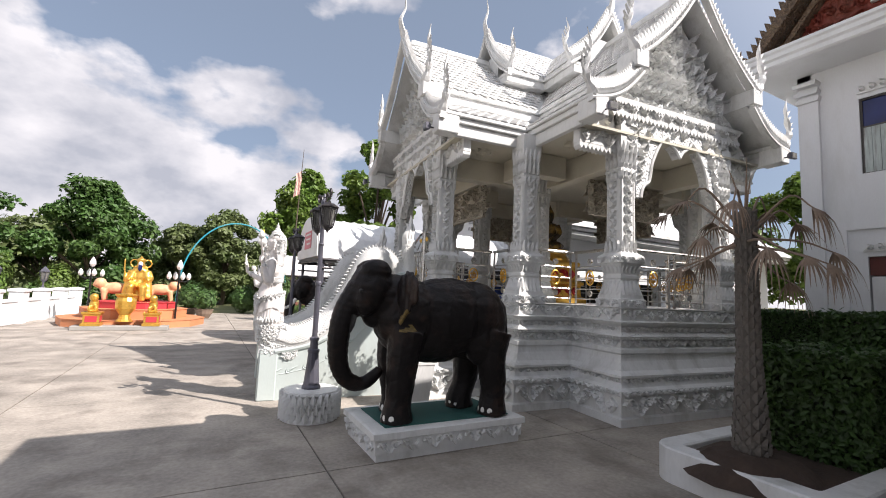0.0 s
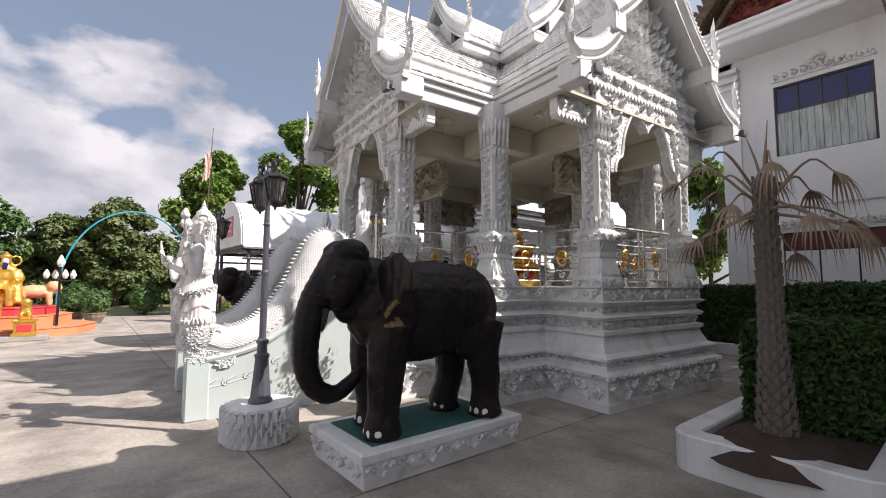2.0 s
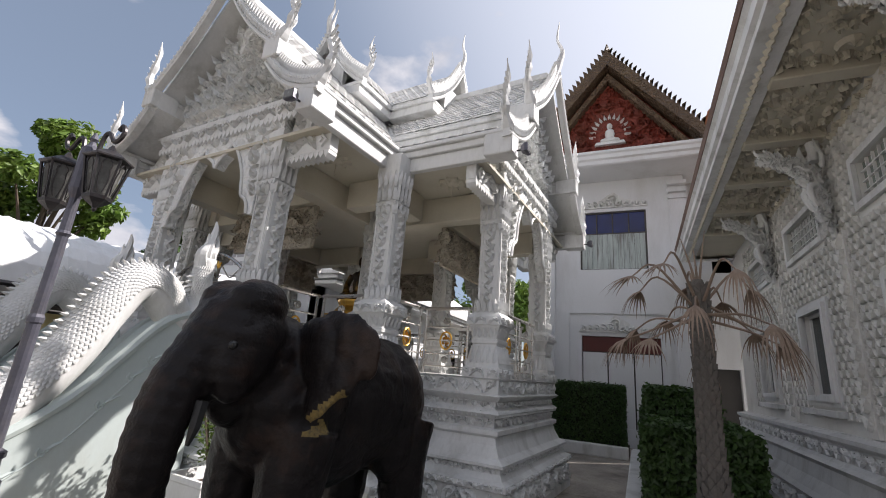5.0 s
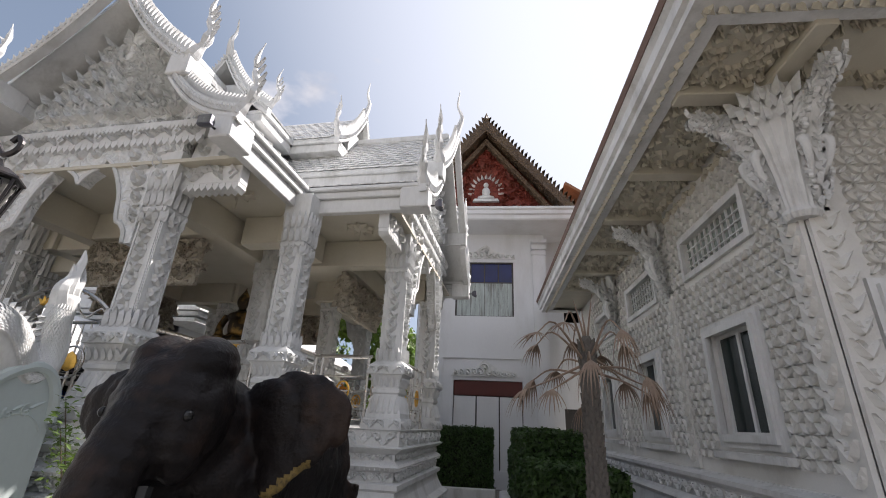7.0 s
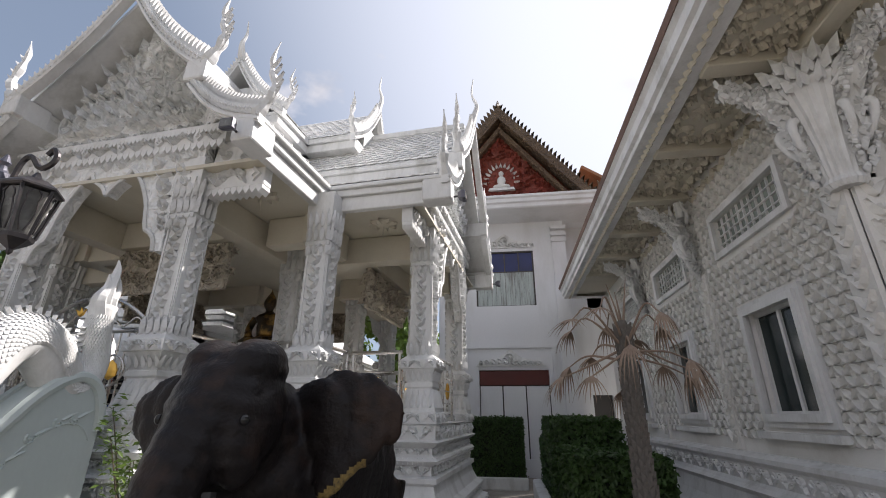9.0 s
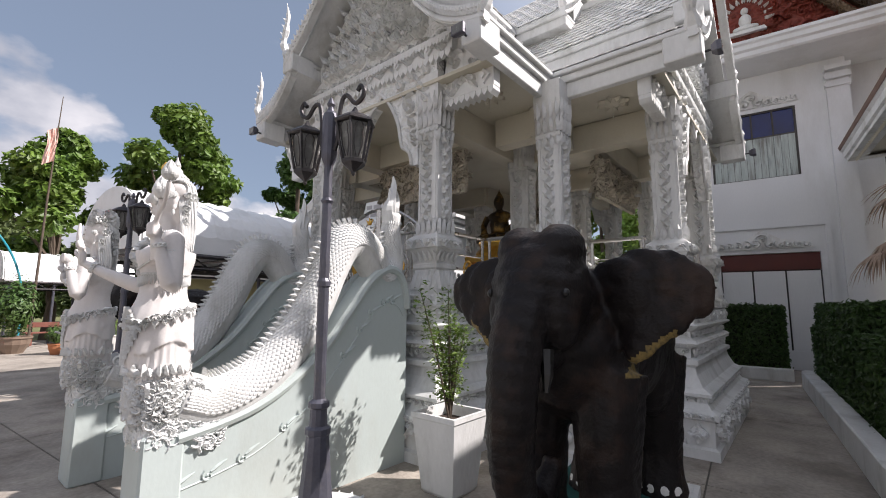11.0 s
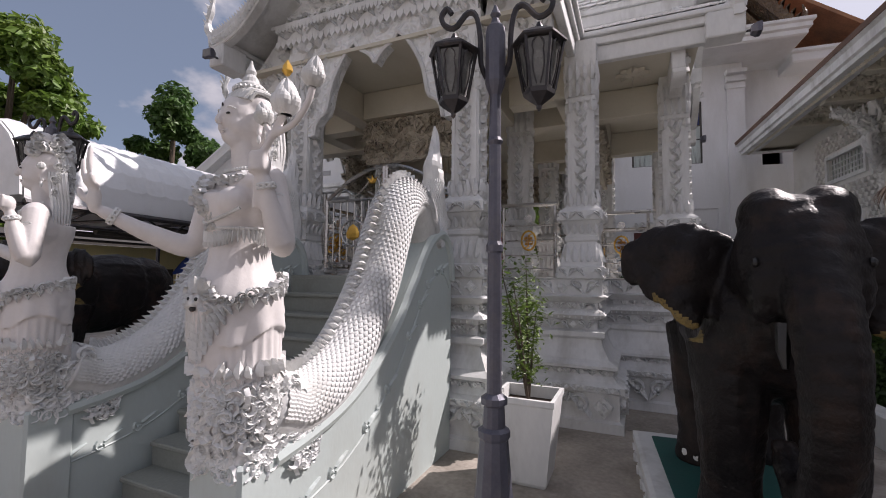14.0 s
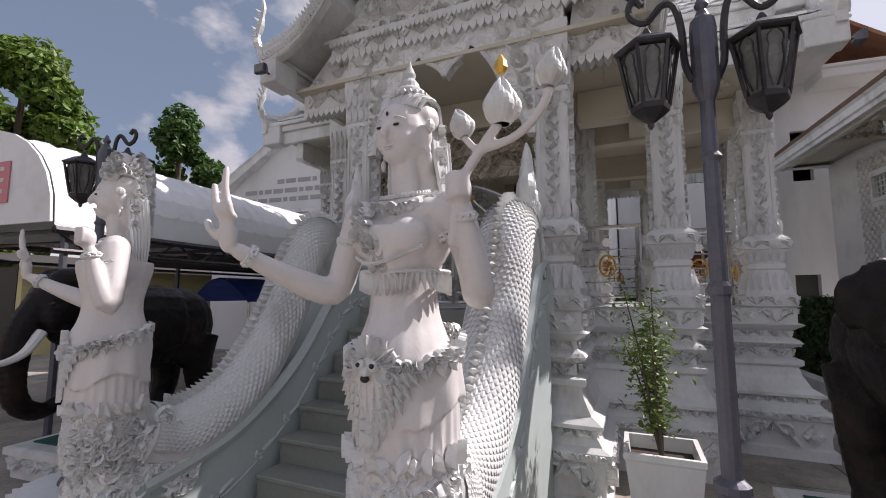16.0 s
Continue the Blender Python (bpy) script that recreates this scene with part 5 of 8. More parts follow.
    for s in (-1, 1):                                     # armlets and bracelets
        for c, ax, r in (((-0.022, s * 0.285, 1.10), (0.10, s * 0.25, -1.0), 0.079), ((-0.43, 0.50, 1.015) if s > 0 else (-0.12, -0.367, 1.15), (-0.75, 0.3, 0.4) if s > 0 else (-0.22, 0.05, 1.0), 0.043)):
            m = Matrix.Translation(c) @ Vector(ax).to_track_quat("Z", "Y").to_matrix().to_4x4()
            for dz in (-0.010, 0.010):
                tube(bm, [m @ Vector((r * math.cos(t * math.pi / 8), r * math.sin(t * math.pi / 8), dz)) for t in range(17)], 0.008, 5, mat=1)
            for k in range(10):
                ellipsoid(bm, m @ Vector((r * math.cos(k * 0.628), r * math.sin(k * 0.628), 0)), (0.012, 0.012, 0.012), None, 6, 4, mat=1)
    # wavy hair swept back from the brow, curls at the nape
    for i in range(19):
        y = -0.13 + 0.26 * i / 18
        c = math.sqrt(max(0.0, 1 - (y / 0.145) ** 2))
        wave = 0.008 * math.sin(i * 2.1)
        tube(bm, spline([(-0.095 * c - 0.006, y * 0.80, 1.655 + 0.028 * c), (-0.05 * c, y * 0.93 + wave, 1.69 + 0.062 * c), (0.05, y - wave, 1.675 + 0.095 * c), (0.14 * c + 0.02, y * 0.98 + wave, 1.66 + 0.04 * c), (0.17 * c + 0.02, y * 0.95, 1.54)], 12), 0.0105, 5, mat=1)
    for i in range(130):
        a = -1.45 + 2.9 * rnd.random()
        z = 1.36 + 0.26 * rnd.random()
        q = lambda u, v, w: (0.06 + (0.105 + w) * math.cos(a) - u * math.sin(a), (0.132 + w) * math.sin(a) + u * math.cos(a), z + v)
        curl(bm, q, 0, 0, rnd.uniform(0.035, 0.055), rnd.random() * 6, rnd.choice((-1, 1)), 0.016, fat=0.34, mat=1)
    for s in (-1, 1):
        for j in range(6):
            tube(bm, spline([(0.04 + 0.02 * j, s * (0.115 + 0.004 * j), 1.56), (0.055 + 0.02 * j, s * 0.135, 1.42), (0.075 + 0.018 * j, s * (0.15 - 0.01 * j), 1.30), (0.09 + 0.015 * j, s * (0.17 - 0.015 * j), 1.14)], 12), [0.014] * 9 + [0.012, 0.010, 0.007, 0.003], 5, mat=1)
        ellipsoid(bm, (-0.01, s * 0.138, 1.60), (0.03, 0.016, 0.03), None, 8, 6, mat=1)
        ellipsoid(bm, (-0.005, s * 0.130, 1.455), (0.012, 0.012, 0.026), None, 8, 6, mat=1)
        tube(bm, spline([(-0.132, s * 0.022, 1.606), (-0.138, s * 0.047, 1.618), (-0.118, s * 0.080, 1.606)], 6), 0.0035, 4, mat=1)
    if flowers:                                           # small crown with a finial
        lathe(bm, [(0.082, 1.752), (0.086, 1.765), (0.078, 1.79), (0.05, 1.812), (0.045, 1.835), (0.025, 1.86), (0.03, 1.88), (0.012, 1.92), (0.004, 1.95)], 16, (0.02, 0, 0), mat=1)
        for i in range(20):
            a = i * math.pi / 10
            ellipsoid(bm, (0.02 + 0.088 * math.cos(a), 0.088 * math.sin(a), 1.762), (0.013, 0.013, 0.016), None, 6, 4, mat=1)
    else:
        for i in range(110):
            a, t = rnd.random() * 6.28, rnd.random()
            q = lambda u, v, w: (0.03 + (0.125 * math.sqrt(1 - t * t * 0.8) + w) * math.cos(a) - u * math.sin(a), (0.125 * math.sqrt(1 - t * t * 0.8) + w) * math.sin(a) + u * math.cos(a), 1.70 + 0.17 * t + v)
            curl(bm, q, 0, 0, rnd.uniform(0.045, 0.07), rnd.random() * 6, rnd.choice((-1, 1)), 0.022, fat=0.34, mat=1)
    ellipsoid(bm, (-0.139, 0, 1.490), (0.008, 0.026, 0.005), None, 8, 4, mat=0)
    ellipsoid(bm, (-0.137, 0, 1.480), (0.009, 0.020, 0.006), None, 8, 4, mat=0)
    # feathered apron under the belt mask
    for row in range(6):
        for i in range(-(6 - row), 7 - row):
            leaf_shape(bm, on(0.258 + 0.001 * row, 0), i * 0.026, 0.535 - row * 0.042 + 0.004 * abs(i), 0.075, 0.034, -math.pi / 2 + i * 0.13, 0.020, mat=1)
    for i in range(11):                                   # crown of leaves round the mask
        a = (i - 5) * 0.30
        leaf_shape(bm, on(0.256, 0), 0.05 * math.sin(a), 0.575 + 0.035 * math.cos(a), 0.085, 0.035, math.pi / 2 - a, 0.028, mat=1)
    for s in (-1, 1):
        curl(bm, on(0.262, 0), s * 0.085, 0.55, 0.085, 1.0, s, 0.028, fat=0.3, mat=1)
        curl(bm, on(0.262, 0), s * 0.075, 0.60, 0.07, 2.0, -s, 0.028, fat=0.3, mat=1)
        ellipsoid(bm, (-0.243, s * 0.030, 0.578), (0.022, 0.026, 0.024), None, 8, 6, mat=1)
        ellipsoid(bm, (-0.258, s * 0.034, 0.580), (0.011, 0.013, 0.011), None, 8, 5, mat=2)
        ellipsoid(bm, (-0.139, s * 0.046, 1.580), (0.009, 0.017, 0.006), None, 8, 4, mat=2)
    ellipsoid(bm, (-0.250, 0, 0.555), (0.030, 0.026, 0.020), None, 8, 6, mat=1)
    ellipsoid(bm, (-0.258, 0, 0.530), (0.014, 0.022, 0.016), None, 8, 5, mat=2)
    ellipsoid(bm, (-0.144, 0, 1.635), (0.006, 0.006, 0.011), None, 6, 4, mat=2)
    if flowers:
        bud(bm, (-0.15, -0.54, 1.535), 0.072, None, 1)
        bud(bm, (-0.15, -0.725, 1.62), 0.056, rot("X", 12), 1)
        bud(bm, (-0.15, -0.375, 1.495), 0.05, rot("X", -18), 1)
        lathe(bm, [(0.012, 0), (0.026, 0.02), (0.022, 0.045), (0.003, 0.075)], 8, (-0.15, -0.54, 1.665), mat=3)
    return bm


solid("statue", figure_mesh(True), [skin_paint, white, black_paint, gold], "white painted maiden statue holding lotus flowers", "statue", "stair guardian statues", at=STAIR @ Matrix.Translation((1.88, -0.92, 0.97)) @ rot("Z", -8) @ Matrix.Scale(0.84, 4))
solid("statue", figure_mesh(False), [skin_paint, white, black_paint, gold], "white painted statue with raised hand at the far stair wall", "statue", "stair guardian statues", at=STAIR @ Matrix.Translation((1.86, 0.80, 0.97)) @ rot("Z", -30) @ Matrix.Scale(0.78, 4))


# planter bed with its kerb, hedges and palm
bed = thing("planter", Matrix(), "low white rendered planter wall with rounded corners", "planter")
def rounded(x0, x1, y0, y1, r, n=5):
    out = []
    for cx, cy, a0 in ((x1 - r, y0 + r, -90), (x1 - r, y1 - r, 0), (x0 + r, y1 - r, 90), (x0 + r, y0 + r, 180)):
        for i in range(n + 1):
            a = radians(a0 + 90 * i / n)
            out.append((cx + r * math.cos(a), cy + r * math.sin(a)))
    return out
outer = rounded(5.22, 12.3, 4.3, 5.78, 0.24)
bm = bmesh.new()
moulding(bm, outer, [(0, 0), (0, 0.30), (-0.015, 0.315), (-0.20, 0.315), (-0.215, 0.30), (-0.215, 0.05)], caps=False)
part("wall", bm, white, bed)
bm = bmesh.new()
moulding(bm, outer, [(-0.2, 0.0), (-0.2, 0.24)])
part("soil", bm, soil, bed, "dark bare soil")
far_bed = thing("planter", Matrix(), "low white kerb in front of the tall hedge", "planter")
bm = bmesh.new()
box(bm, (12.66, 5.85, 0), (12.84, 9.6, 0.26), 0.02)
part("wall", bm, white, far_bed)
bm = bmesh.new()
box(bm, (12.84, 5.85, 0), (13.9, 9.6, 0.2))
part("soil", bm, soil, far_bed)


def hedge(x0, x1, y0, y1, z0, z1, count, seed, label):
    """A clipped hedge: a core painted near-black as the shade within, and a coat of small leaves."""
    h = thing("hedge", Matrix(), label, "hedge", "hedges")
    # a plain box, its near-black colour standing in for shade between the leaves
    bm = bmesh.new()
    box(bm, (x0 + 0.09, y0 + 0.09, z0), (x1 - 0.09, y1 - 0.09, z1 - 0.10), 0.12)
    part("stem", bm, material("hedge inner shade", (0.012, 0.02, 0.007), 0.9), h)
    rnd = random.Random(seed)
    verts, faces = [], []
    areas = [((x1 - x0) * (y1 - y0), 0), ((x1 - x0) * (z1 - z0), 1), ((x1 - x0) * (z1 - z0), 2), ((y1 - y0) * (z1 - z0), 3), ((y1 - y0) * (z1 - z0), 4)]
    for area, side in areas:
        for i in range(int(count * area / sum(a for a, s in areas))):
            d = rnd.gauss(0.0, 0.03)
            a, b = rnd.random(), rnd.random()
            if side == 0:
                p, nrm = Vector((x0 + a * (x1 - x0), y0 + b * (y1 - y0), z1 - 0.05 + d)), Vector((0, 0, 1))
            elif side in (1, 2):
                p, nrm = Vector((x0 + a * (x1 - x0), (y0 + 0.05 + d) if side == 1 else (y1 - 0.05 - d), z0 + b * (z1 - z0 - 0.05))), Vector((0, -1 if side == 1 else 1, 0))
            else:
                p, nrm = Vector(((x0 + 0.05 + d) if side == 3 else (x1 - 0.05 - d), y0 + a * (y1 - y0), z0 + b * (z1 - z0 - 0.05))), Vector((-1 if side == 3 else 1, 0, 0))
            p += nrm * 0.035 * noise.noise(p * 3.0)
            leaf_quad(verts, faces, p, (nrm + Vector((rnd.gauss(0, 0.6), rnd.gauss(0, 0.6), rnd.gauss(0.2, 0.6)))).normalized(), rnd, 0.028 + 0.022 * rnd.random())
    me = bpy.data.meshes.new("leaves")
    me.from_pydata(verts, [], faces)
    me.materials.append(leaf_hedge)
    ob = new("foliage", me); ob.parent = h
    tagged(ob, "small clipped leaves", kind="stuff")
    return h


def leaf_quad(verts, faces, p, nrm, rnd, size, aspect=0.5):
    """One pointed leaf of two triangles, bent along its middle."""
    t = nrm.cross(Vector((rnd.gauss(0, 1), rnd.gauss(0, 1), rnd.gauss(0, 1))))
    if t.length < 1e-3:
        t = Vector((1, 0, 0))
    t.normalize()
    s = nrm.cross(t)
    k = len(verts)
    verts += [tuple(p - t * size), tuple(p + s * size * aspect + nrm * size * 0.15), tuple(p + t * size), tuple(p - s * size * aspect + nrm * size * 0.15)]
    faces += [(k, k + 1, k + 2), (k, k + 2, k + 3)]


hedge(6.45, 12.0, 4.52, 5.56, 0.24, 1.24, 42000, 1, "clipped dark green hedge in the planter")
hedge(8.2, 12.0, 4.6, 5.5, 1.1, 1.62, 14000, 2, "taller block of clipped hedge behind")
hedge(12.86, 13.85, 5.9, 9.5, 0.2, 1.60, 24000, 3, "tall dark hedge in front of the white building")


def palm(at):
    p = thing("palm", Matrix.Translation(at), "small palm with a scaly grey trunk and dry hanging fans", "palm tree")
    bm = bmesh.new()
    lathe(bm, [(0.15, -0.15), (0.14, 0.0), (0.12, 0.12), (0.095, 0.4), (0.08, 0.9), (0.07, 1.5), (0.07, 1.95), (0.08, 2.1), (0.04, 2.22)], 14)
    part("trunk", bm, trunk_bark, p)
    rnd = random.Random(8)
    bm = bmesh.new()
    for i in range(40):                      # old leaf bases in a spiral
        for k in range(7):
            z = i / 40 * 2.15
            a = k * 2 * math.pi / 7 + i * 0.45
            r = 0.135 - 0.055 * min(z / 0.8, 1) if z < 0.8 else 0.08 - 0.010 * (z - 0.8)
            r = max(r, 0.07) * 0.96
            leaf_shape(bm, lambda u, v, w: ((r + w + 0.10 * max(v - z, 0)) * math.cos(a + u / r), (r + w + 0.10 * max(v - z, 0)) * math.sin(a + u / r), v), 0, z, 0.10, 0.08, math.pi / 2, 0.013)
    tagged(part("leaf_scar", bm, trunk_bark, p, "spiral of old leaf bases"), kind="stuff")
    for i in range(17):
        a = i * 2.4 + rnd.random() * 0.4
        up = 0.5 + 0.25 * rnd.random() if i < 7 else rnd.uniform(-0.45, 0.15)
        ln = rnd.uniform(0.36, 0.60)
        d = Vector((math.cos(a), math.sin(a), 0))
        b0 = Vector((0, 0, 2.08 - 0.015 * i)) + d * 0.08
        b1 = b0 + d * ln * 0.6 + Vector((0, 0, up * ln))
        b2 = b0 + d * ln + Vector((0, 0, up * ln * 0.9 - 0.10))
        fan = bmesh.new()
        tube(fan, spline([b0, b1, b2], 8), [0.014 - 0.001 * j for j in range(9)], 5)
        side = Vector((-d.y, d.x, 0))
        droop = 0.45 + 0.7 * rnd.random()
        blades = 14
        for j in range(blades):
            th = (j / (blades - 1) - 0.5) * 3.0
            w = d * math.cos(th) + side * math.sin(th)
            L = rnd.uniform(0.22, 0.36) * (1 - 0.25 * abs(th) / 1.5)
            pts = []
            for q in range(5):
                s = q / 4
                pts.append(b2 + w * (L * s * (1 - 0.35 * droop * s)) + Vector((0, 0, -droop * L * (0.35 * s + 0.75 * s * s))))
            sw = w.cross(Vector((0, 0, 1))).normalized()
            rows = [[pts[q] - sw * 0.016 * (1 - q / 4.2), pts[q] + Vector((0, 0, 0.010 * (1 - q / 4))), pts[q] + sw * 0.016 * (1 - q / 4.2)] for q in range(5)]
            loft(fan, rows, close=False, caps=False)
        part("frond", fan, dead_leaf, p)
    for i in range(3):                          # bare spear leaves
        fan = bmesh.new()
        a = i * 1.9
        tube(fan, [(0, 0, 2.1), (0.05 * math.cos(a), 0.05 * math.sin(a), 2.35), (0.12 * math.cos(a), 0.12 * math.sin(a), 2.55 + 0.05 * i)], [0.015, 0.01, 0.003], 5)
        part("spear", fan, dead_leaf, p)
    bm = bmesh.new()
    lathe(bm, [(0.55, -0.16), (0.45, -0.06), (0.3, 0.03), (0.22, 0.06)], 14)
    turn(bm, bm.verts[:], Matrix.Identity(4))
    for v in bm.verts:
        v.co += Vector((noise.noise(v.co * 6), noise.noise(v.co * 6 + Vector((9, 0, 0))), 0.5 * noise.noise(v.co * 5))) * 0.05
    part("root_mound", bm, soil, p, "mound of earth at the foot")


palm((5.62, 5.06, 0.34))


# building with the patterned stucco wall
HY, HX, HEY, HEZ = 3.2, 4.85, 4.42, 4.95
hall = thing("hall", Matrix(), "white hall with patterned stucco walls and deep bracketed eaves", "building")
HXE, HYS = 14.4, -6.0
stucco = material("white patterned stucco", (0.70, 0.69, 0.655), 0.6, vary=0.06, scale=1.5, grain=50, bump=0.2, stain=(0.32, 0.29, 0.24), stain_amount=0.35, stain_scale=1.6)
bm = bmesh.new()
hall_plan = [(HX, HYS), (HXE, HYS), (HXE, HY), (HX, HY)]
moulding(bm, hall_plan, [(0.40, 0), (0.40, 0.10), (0.34, 0.14), (0.34, 0.36), (0.38, 0.40), (0.32, 0.46), (0.24, 0.60), (0.20, 0.78), (0.24, 0.84), (0.18, 0.88), (0.14, 0.92), (0.14, 1.10), (0.20, 1.15), (0.20, 1.20), (0.05, 1.23), (0.05, 1.24)])
part("base", bm, white, hall, "stepped white base mouldings")
bm = bmesh.new()
for p, q in edges_of(hall_plan, 0.145)[2:4]:
    f, ln = wall_place(p, q)
    vine_band(bm, f, 0.0, min(ln, 14), 0.93, 1.09, 0.012)
for p, q in edges_of(hall_plan, 0.34)[2:3]:
    f, ln = wall_place(p, q)
    vine_band(bm, f, 0, ln, 0.15, 0.35, 0.02)
part("base_carving", bm, white, hall, "scroll bands on the base")


def pierced_wall(bm, place, u0, u1, v0, v1, holes, w0, w1):
    """A wall panel with rectangular openings cut through it."""
    us = sorted({u0, u1, *[h[0] for h in holes], *[h[1] for h in holes]})
    vs = sorted({v0, v1, *[h[2] for h in holes], *[h[3] for h in holes]})
    cache = {}
    def vert(i, j, k):
        key = (i, j, k)
        if key not in cache:
            cache[key] = bm.verts.new(place(us[i], vs[j], (w0, w1)[k]))
        return cache[key]
    def full(i, j):
        if not (0 <= i < len(us) - 1 and 0 <= j < len(vs) - 1):
            return False
        cu, cv = (us[i] + us[i + 1]) / 2, (vs[j] + vs[j + 1]) / 2
        return not any(h[0] < cu < h[1] and h[2] < cv < h[3] for h in holes)
    for i in range(len(us) - 1):
        for j in range(len(vs) - 1):
            if not full(i, j):
                continue
            for k in (0, 1):
                bm.faces.new((vert(i, j, k), vert(i + 1, j, k), vert(i + 1, j + 1, k), vert(i, j + 1, k)))
            for di, dj, e in ((-1, 0, ((0, 0), (0, 1))), (1, 0, ((1, 0), (1, 1))), (0, -1, ((0, 0), (1, 0))), (0, 1, ((0, 1), (1, 1)))):
                if not full(i + di, j + dj):
                    (a, b), (c, d) = e
                    bm.faces.new((vert(i + a, j + b, 0), vert(i + c, j + d, 0), vert(i + c, j + d, 1), vert(i + a, j + b, 1)))


north = lambda u, v, w: (u, HY + w, v)          # u along x, w outward
west = lambda u, v, w: (HX - w, u, v)
win_n = [(5.90, 6.90, 1.66, 2.84), (8.68, 9.62, 1.66, 2.84), (11.4, 12.3, 1.66, 2.84)]
vent_n = [(5.65, 7.22, 3.78, 4.26), (8.45, 9.88, 3.78, 4.26), (11.2, 12.6, 3.78, 4.26)]
win_w = [(1.66, 2.76, 1.62, 2.84), (-1.9, -0.8, 1.62, 2.84)]
bm = bmesh.new()
pierced_wall(bm, north, HX, HXE, 1.24, HEZ + 0.1, win_n + vent_n, -0.25, 0.0)
pierced_wall(bm, west, HYS, HY - 0.001, 1.24, HEZ + 0.1, win_w, -0.25, 0.0)
part("wall", bm, stucco, hall, "white stucco wall")
# solid dark block behind the windows: the room's shade as colour
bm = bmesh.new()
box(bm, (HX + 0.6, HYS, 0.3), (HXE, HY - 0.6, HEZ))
part("room_shade", bm, dark_inside, hall, "dark block filling the room in place of its shade")
# four-petal lattice in relief
me = None
bm = bmesh.new()
def petal_tile(bm, place, u, v, s):
    for k in range(4):
        a = math.pi / 4 + k * math.pi / 2
        ca, sa = math.cos(a), math.sin(a)
        loft(bm, [[place(u + (x * ca - y * q * sa) * s, v + (x * sa + y * q * ca) * s, h * 0.034) for q, h in ((1, 0.02), (0.72, 1.0), (0.0, 0.30), (-0.72, 1.0), (-1, 0.02))] for x, y in ((0.04, 0.02), (0.20, 0.115), (0.36, 0.15), (0.52, 0.115), (0.69, 0.015))], close=False, caps=False)
        a2 = k * math.pi / 2
        leaf_shape(bm, place, u + 0.28 * s * math.cos(a2), v + 0.28 * s * math.sin(a2), 0.22 * s, 0.16 * s, a2, 0.026)
    leaf_shape(bm, place, u - 0.10 * s, v, 0.2 * s, 0.2 * s, 0, 0.02)
S = 0.20
for place, u0, u1, holes in ((north, HX + 0.30, 13.2, win_n + vent_n), (west, -0.4, HY - 0.30, win_w)):
    nu = int((u1 - u0) / S)
    for i in range(nu):
        for j in range(int((HEZ - 1.45) / S)):
            u, v = u0 + S * (i + 0.5), 1.40 + S * (j + 0.5)
            if any(h[0] - 0.2 < u < h[1] + 0.2 and h[2] - 0.22 < v < h[3] + 0.2 for h in holes):
                continue
            petal_tile(bm, place, u, v, S)
tagged(part("lattice_relief", bm, stucco, hall, "four petal lattice in raised stucco"), kind="stuff")
for place, us, off in ((north, (HX + 0.14, 7.85, 10.6), 0), (west, (HY - 0.145, 0.4), 0.003)):
    for u in us:
        bm = bmesh.new()
        box_u = 0.14
        prism(bm, [(u - box_u, 1.25), (u + box_u, 1.25), (u + box_u, 3.62 - off * 8), (u - box_u, 3.62 - off * 8)], place, off + 0.004, 0.05 + off)
        g = lambda a, b, w: place(a, b, w + 0.05 + off)
        for i in range(12):
            for d in (-1, 1):
                leaf_shape(bm, g, u, 1.33 + i * 0.19, 0.19, 0.09, math.pi / 2 + 0.62 * d, 0.03)
            curl(bm, g, u + (0.05 if i % 2 else -0.05), 1.42 + i * 0.19, 0.11, 0.5, 1 if i % 2 else -1, 0.016)
        part("pilaster", bm, stucco, hall, "carved leaf pilaster")
# windows with double sashes, and glass block vents
def sash_window(place, u0, u1, v0, v1, parent):
    w = new("window"); w.parent = parent; tagged(w, "white framed window with dark glass")
    bm = bmesh.new()
    pierced_wall(bm, place, u0 - 0.12, u1 + 0.12, v0 - 0.12, v1 + 0.12, [(u0 - 0.02, u1 + 0.02, v0 - 0.02, v1 + 0.02)], 0.003, 0.05)
    pierced_wall(bm, place, u0 - 0.06, u1 + 0.06, v0 - 0.06, v1 + 0.06, [(u0 + 0.02, u1 - 0.02, v0 + 0.02, v1 - 0.02)], 0.051, 0.09)
    prism(bm, [(u0 - 0.2, v0 - 0.24), (u1 + 0.2, v0 - 0.24), (u1 + 0.2, v0 - 0.165), (u0 - 0.2, v0 - 0.165)], place, 0.003, 0.12)
    part("window_frame", bm, white, w)
    mid = (u0 + u1) / 2
    bm = bmesh.new()
    pierced_wall(bm, place, u0, u1, v0, v1, [(u0 + 0.05, mid - 0.025, v0 + 0.05, v1 - 0.05), (mid + 0.025, u1 - 0.05, v0 + 0.05, v1 - 0.05)], -0.10, -0.05)
    part("sash", bm, white, w)
    for a, b in ((u0 + 0.04, mid - 0.02), (mid + 0.02, u1 - 0.04)):
        bm = bmesh.new()
        prism(bm, [(a, v0 + 0.04), (b, v0 + 0.04), (b, v1 - 0.04), (a, v1 - 0.04)], place, -0.085, -0.078)
        part("pane", bm, dark_glass, w)
for u0, u1, v0, v1 in win_n:
    sash_window(north, u0, u1, v0, v1, hall)
for u0, u1, v0, v1 in win_w:
    sash_window(west, u0, u1, v0, v1, hall)
block_glass = material("grey green glass block", (0.22, 0.25, 0.22), 0.2, vary=0.15, scale=5)
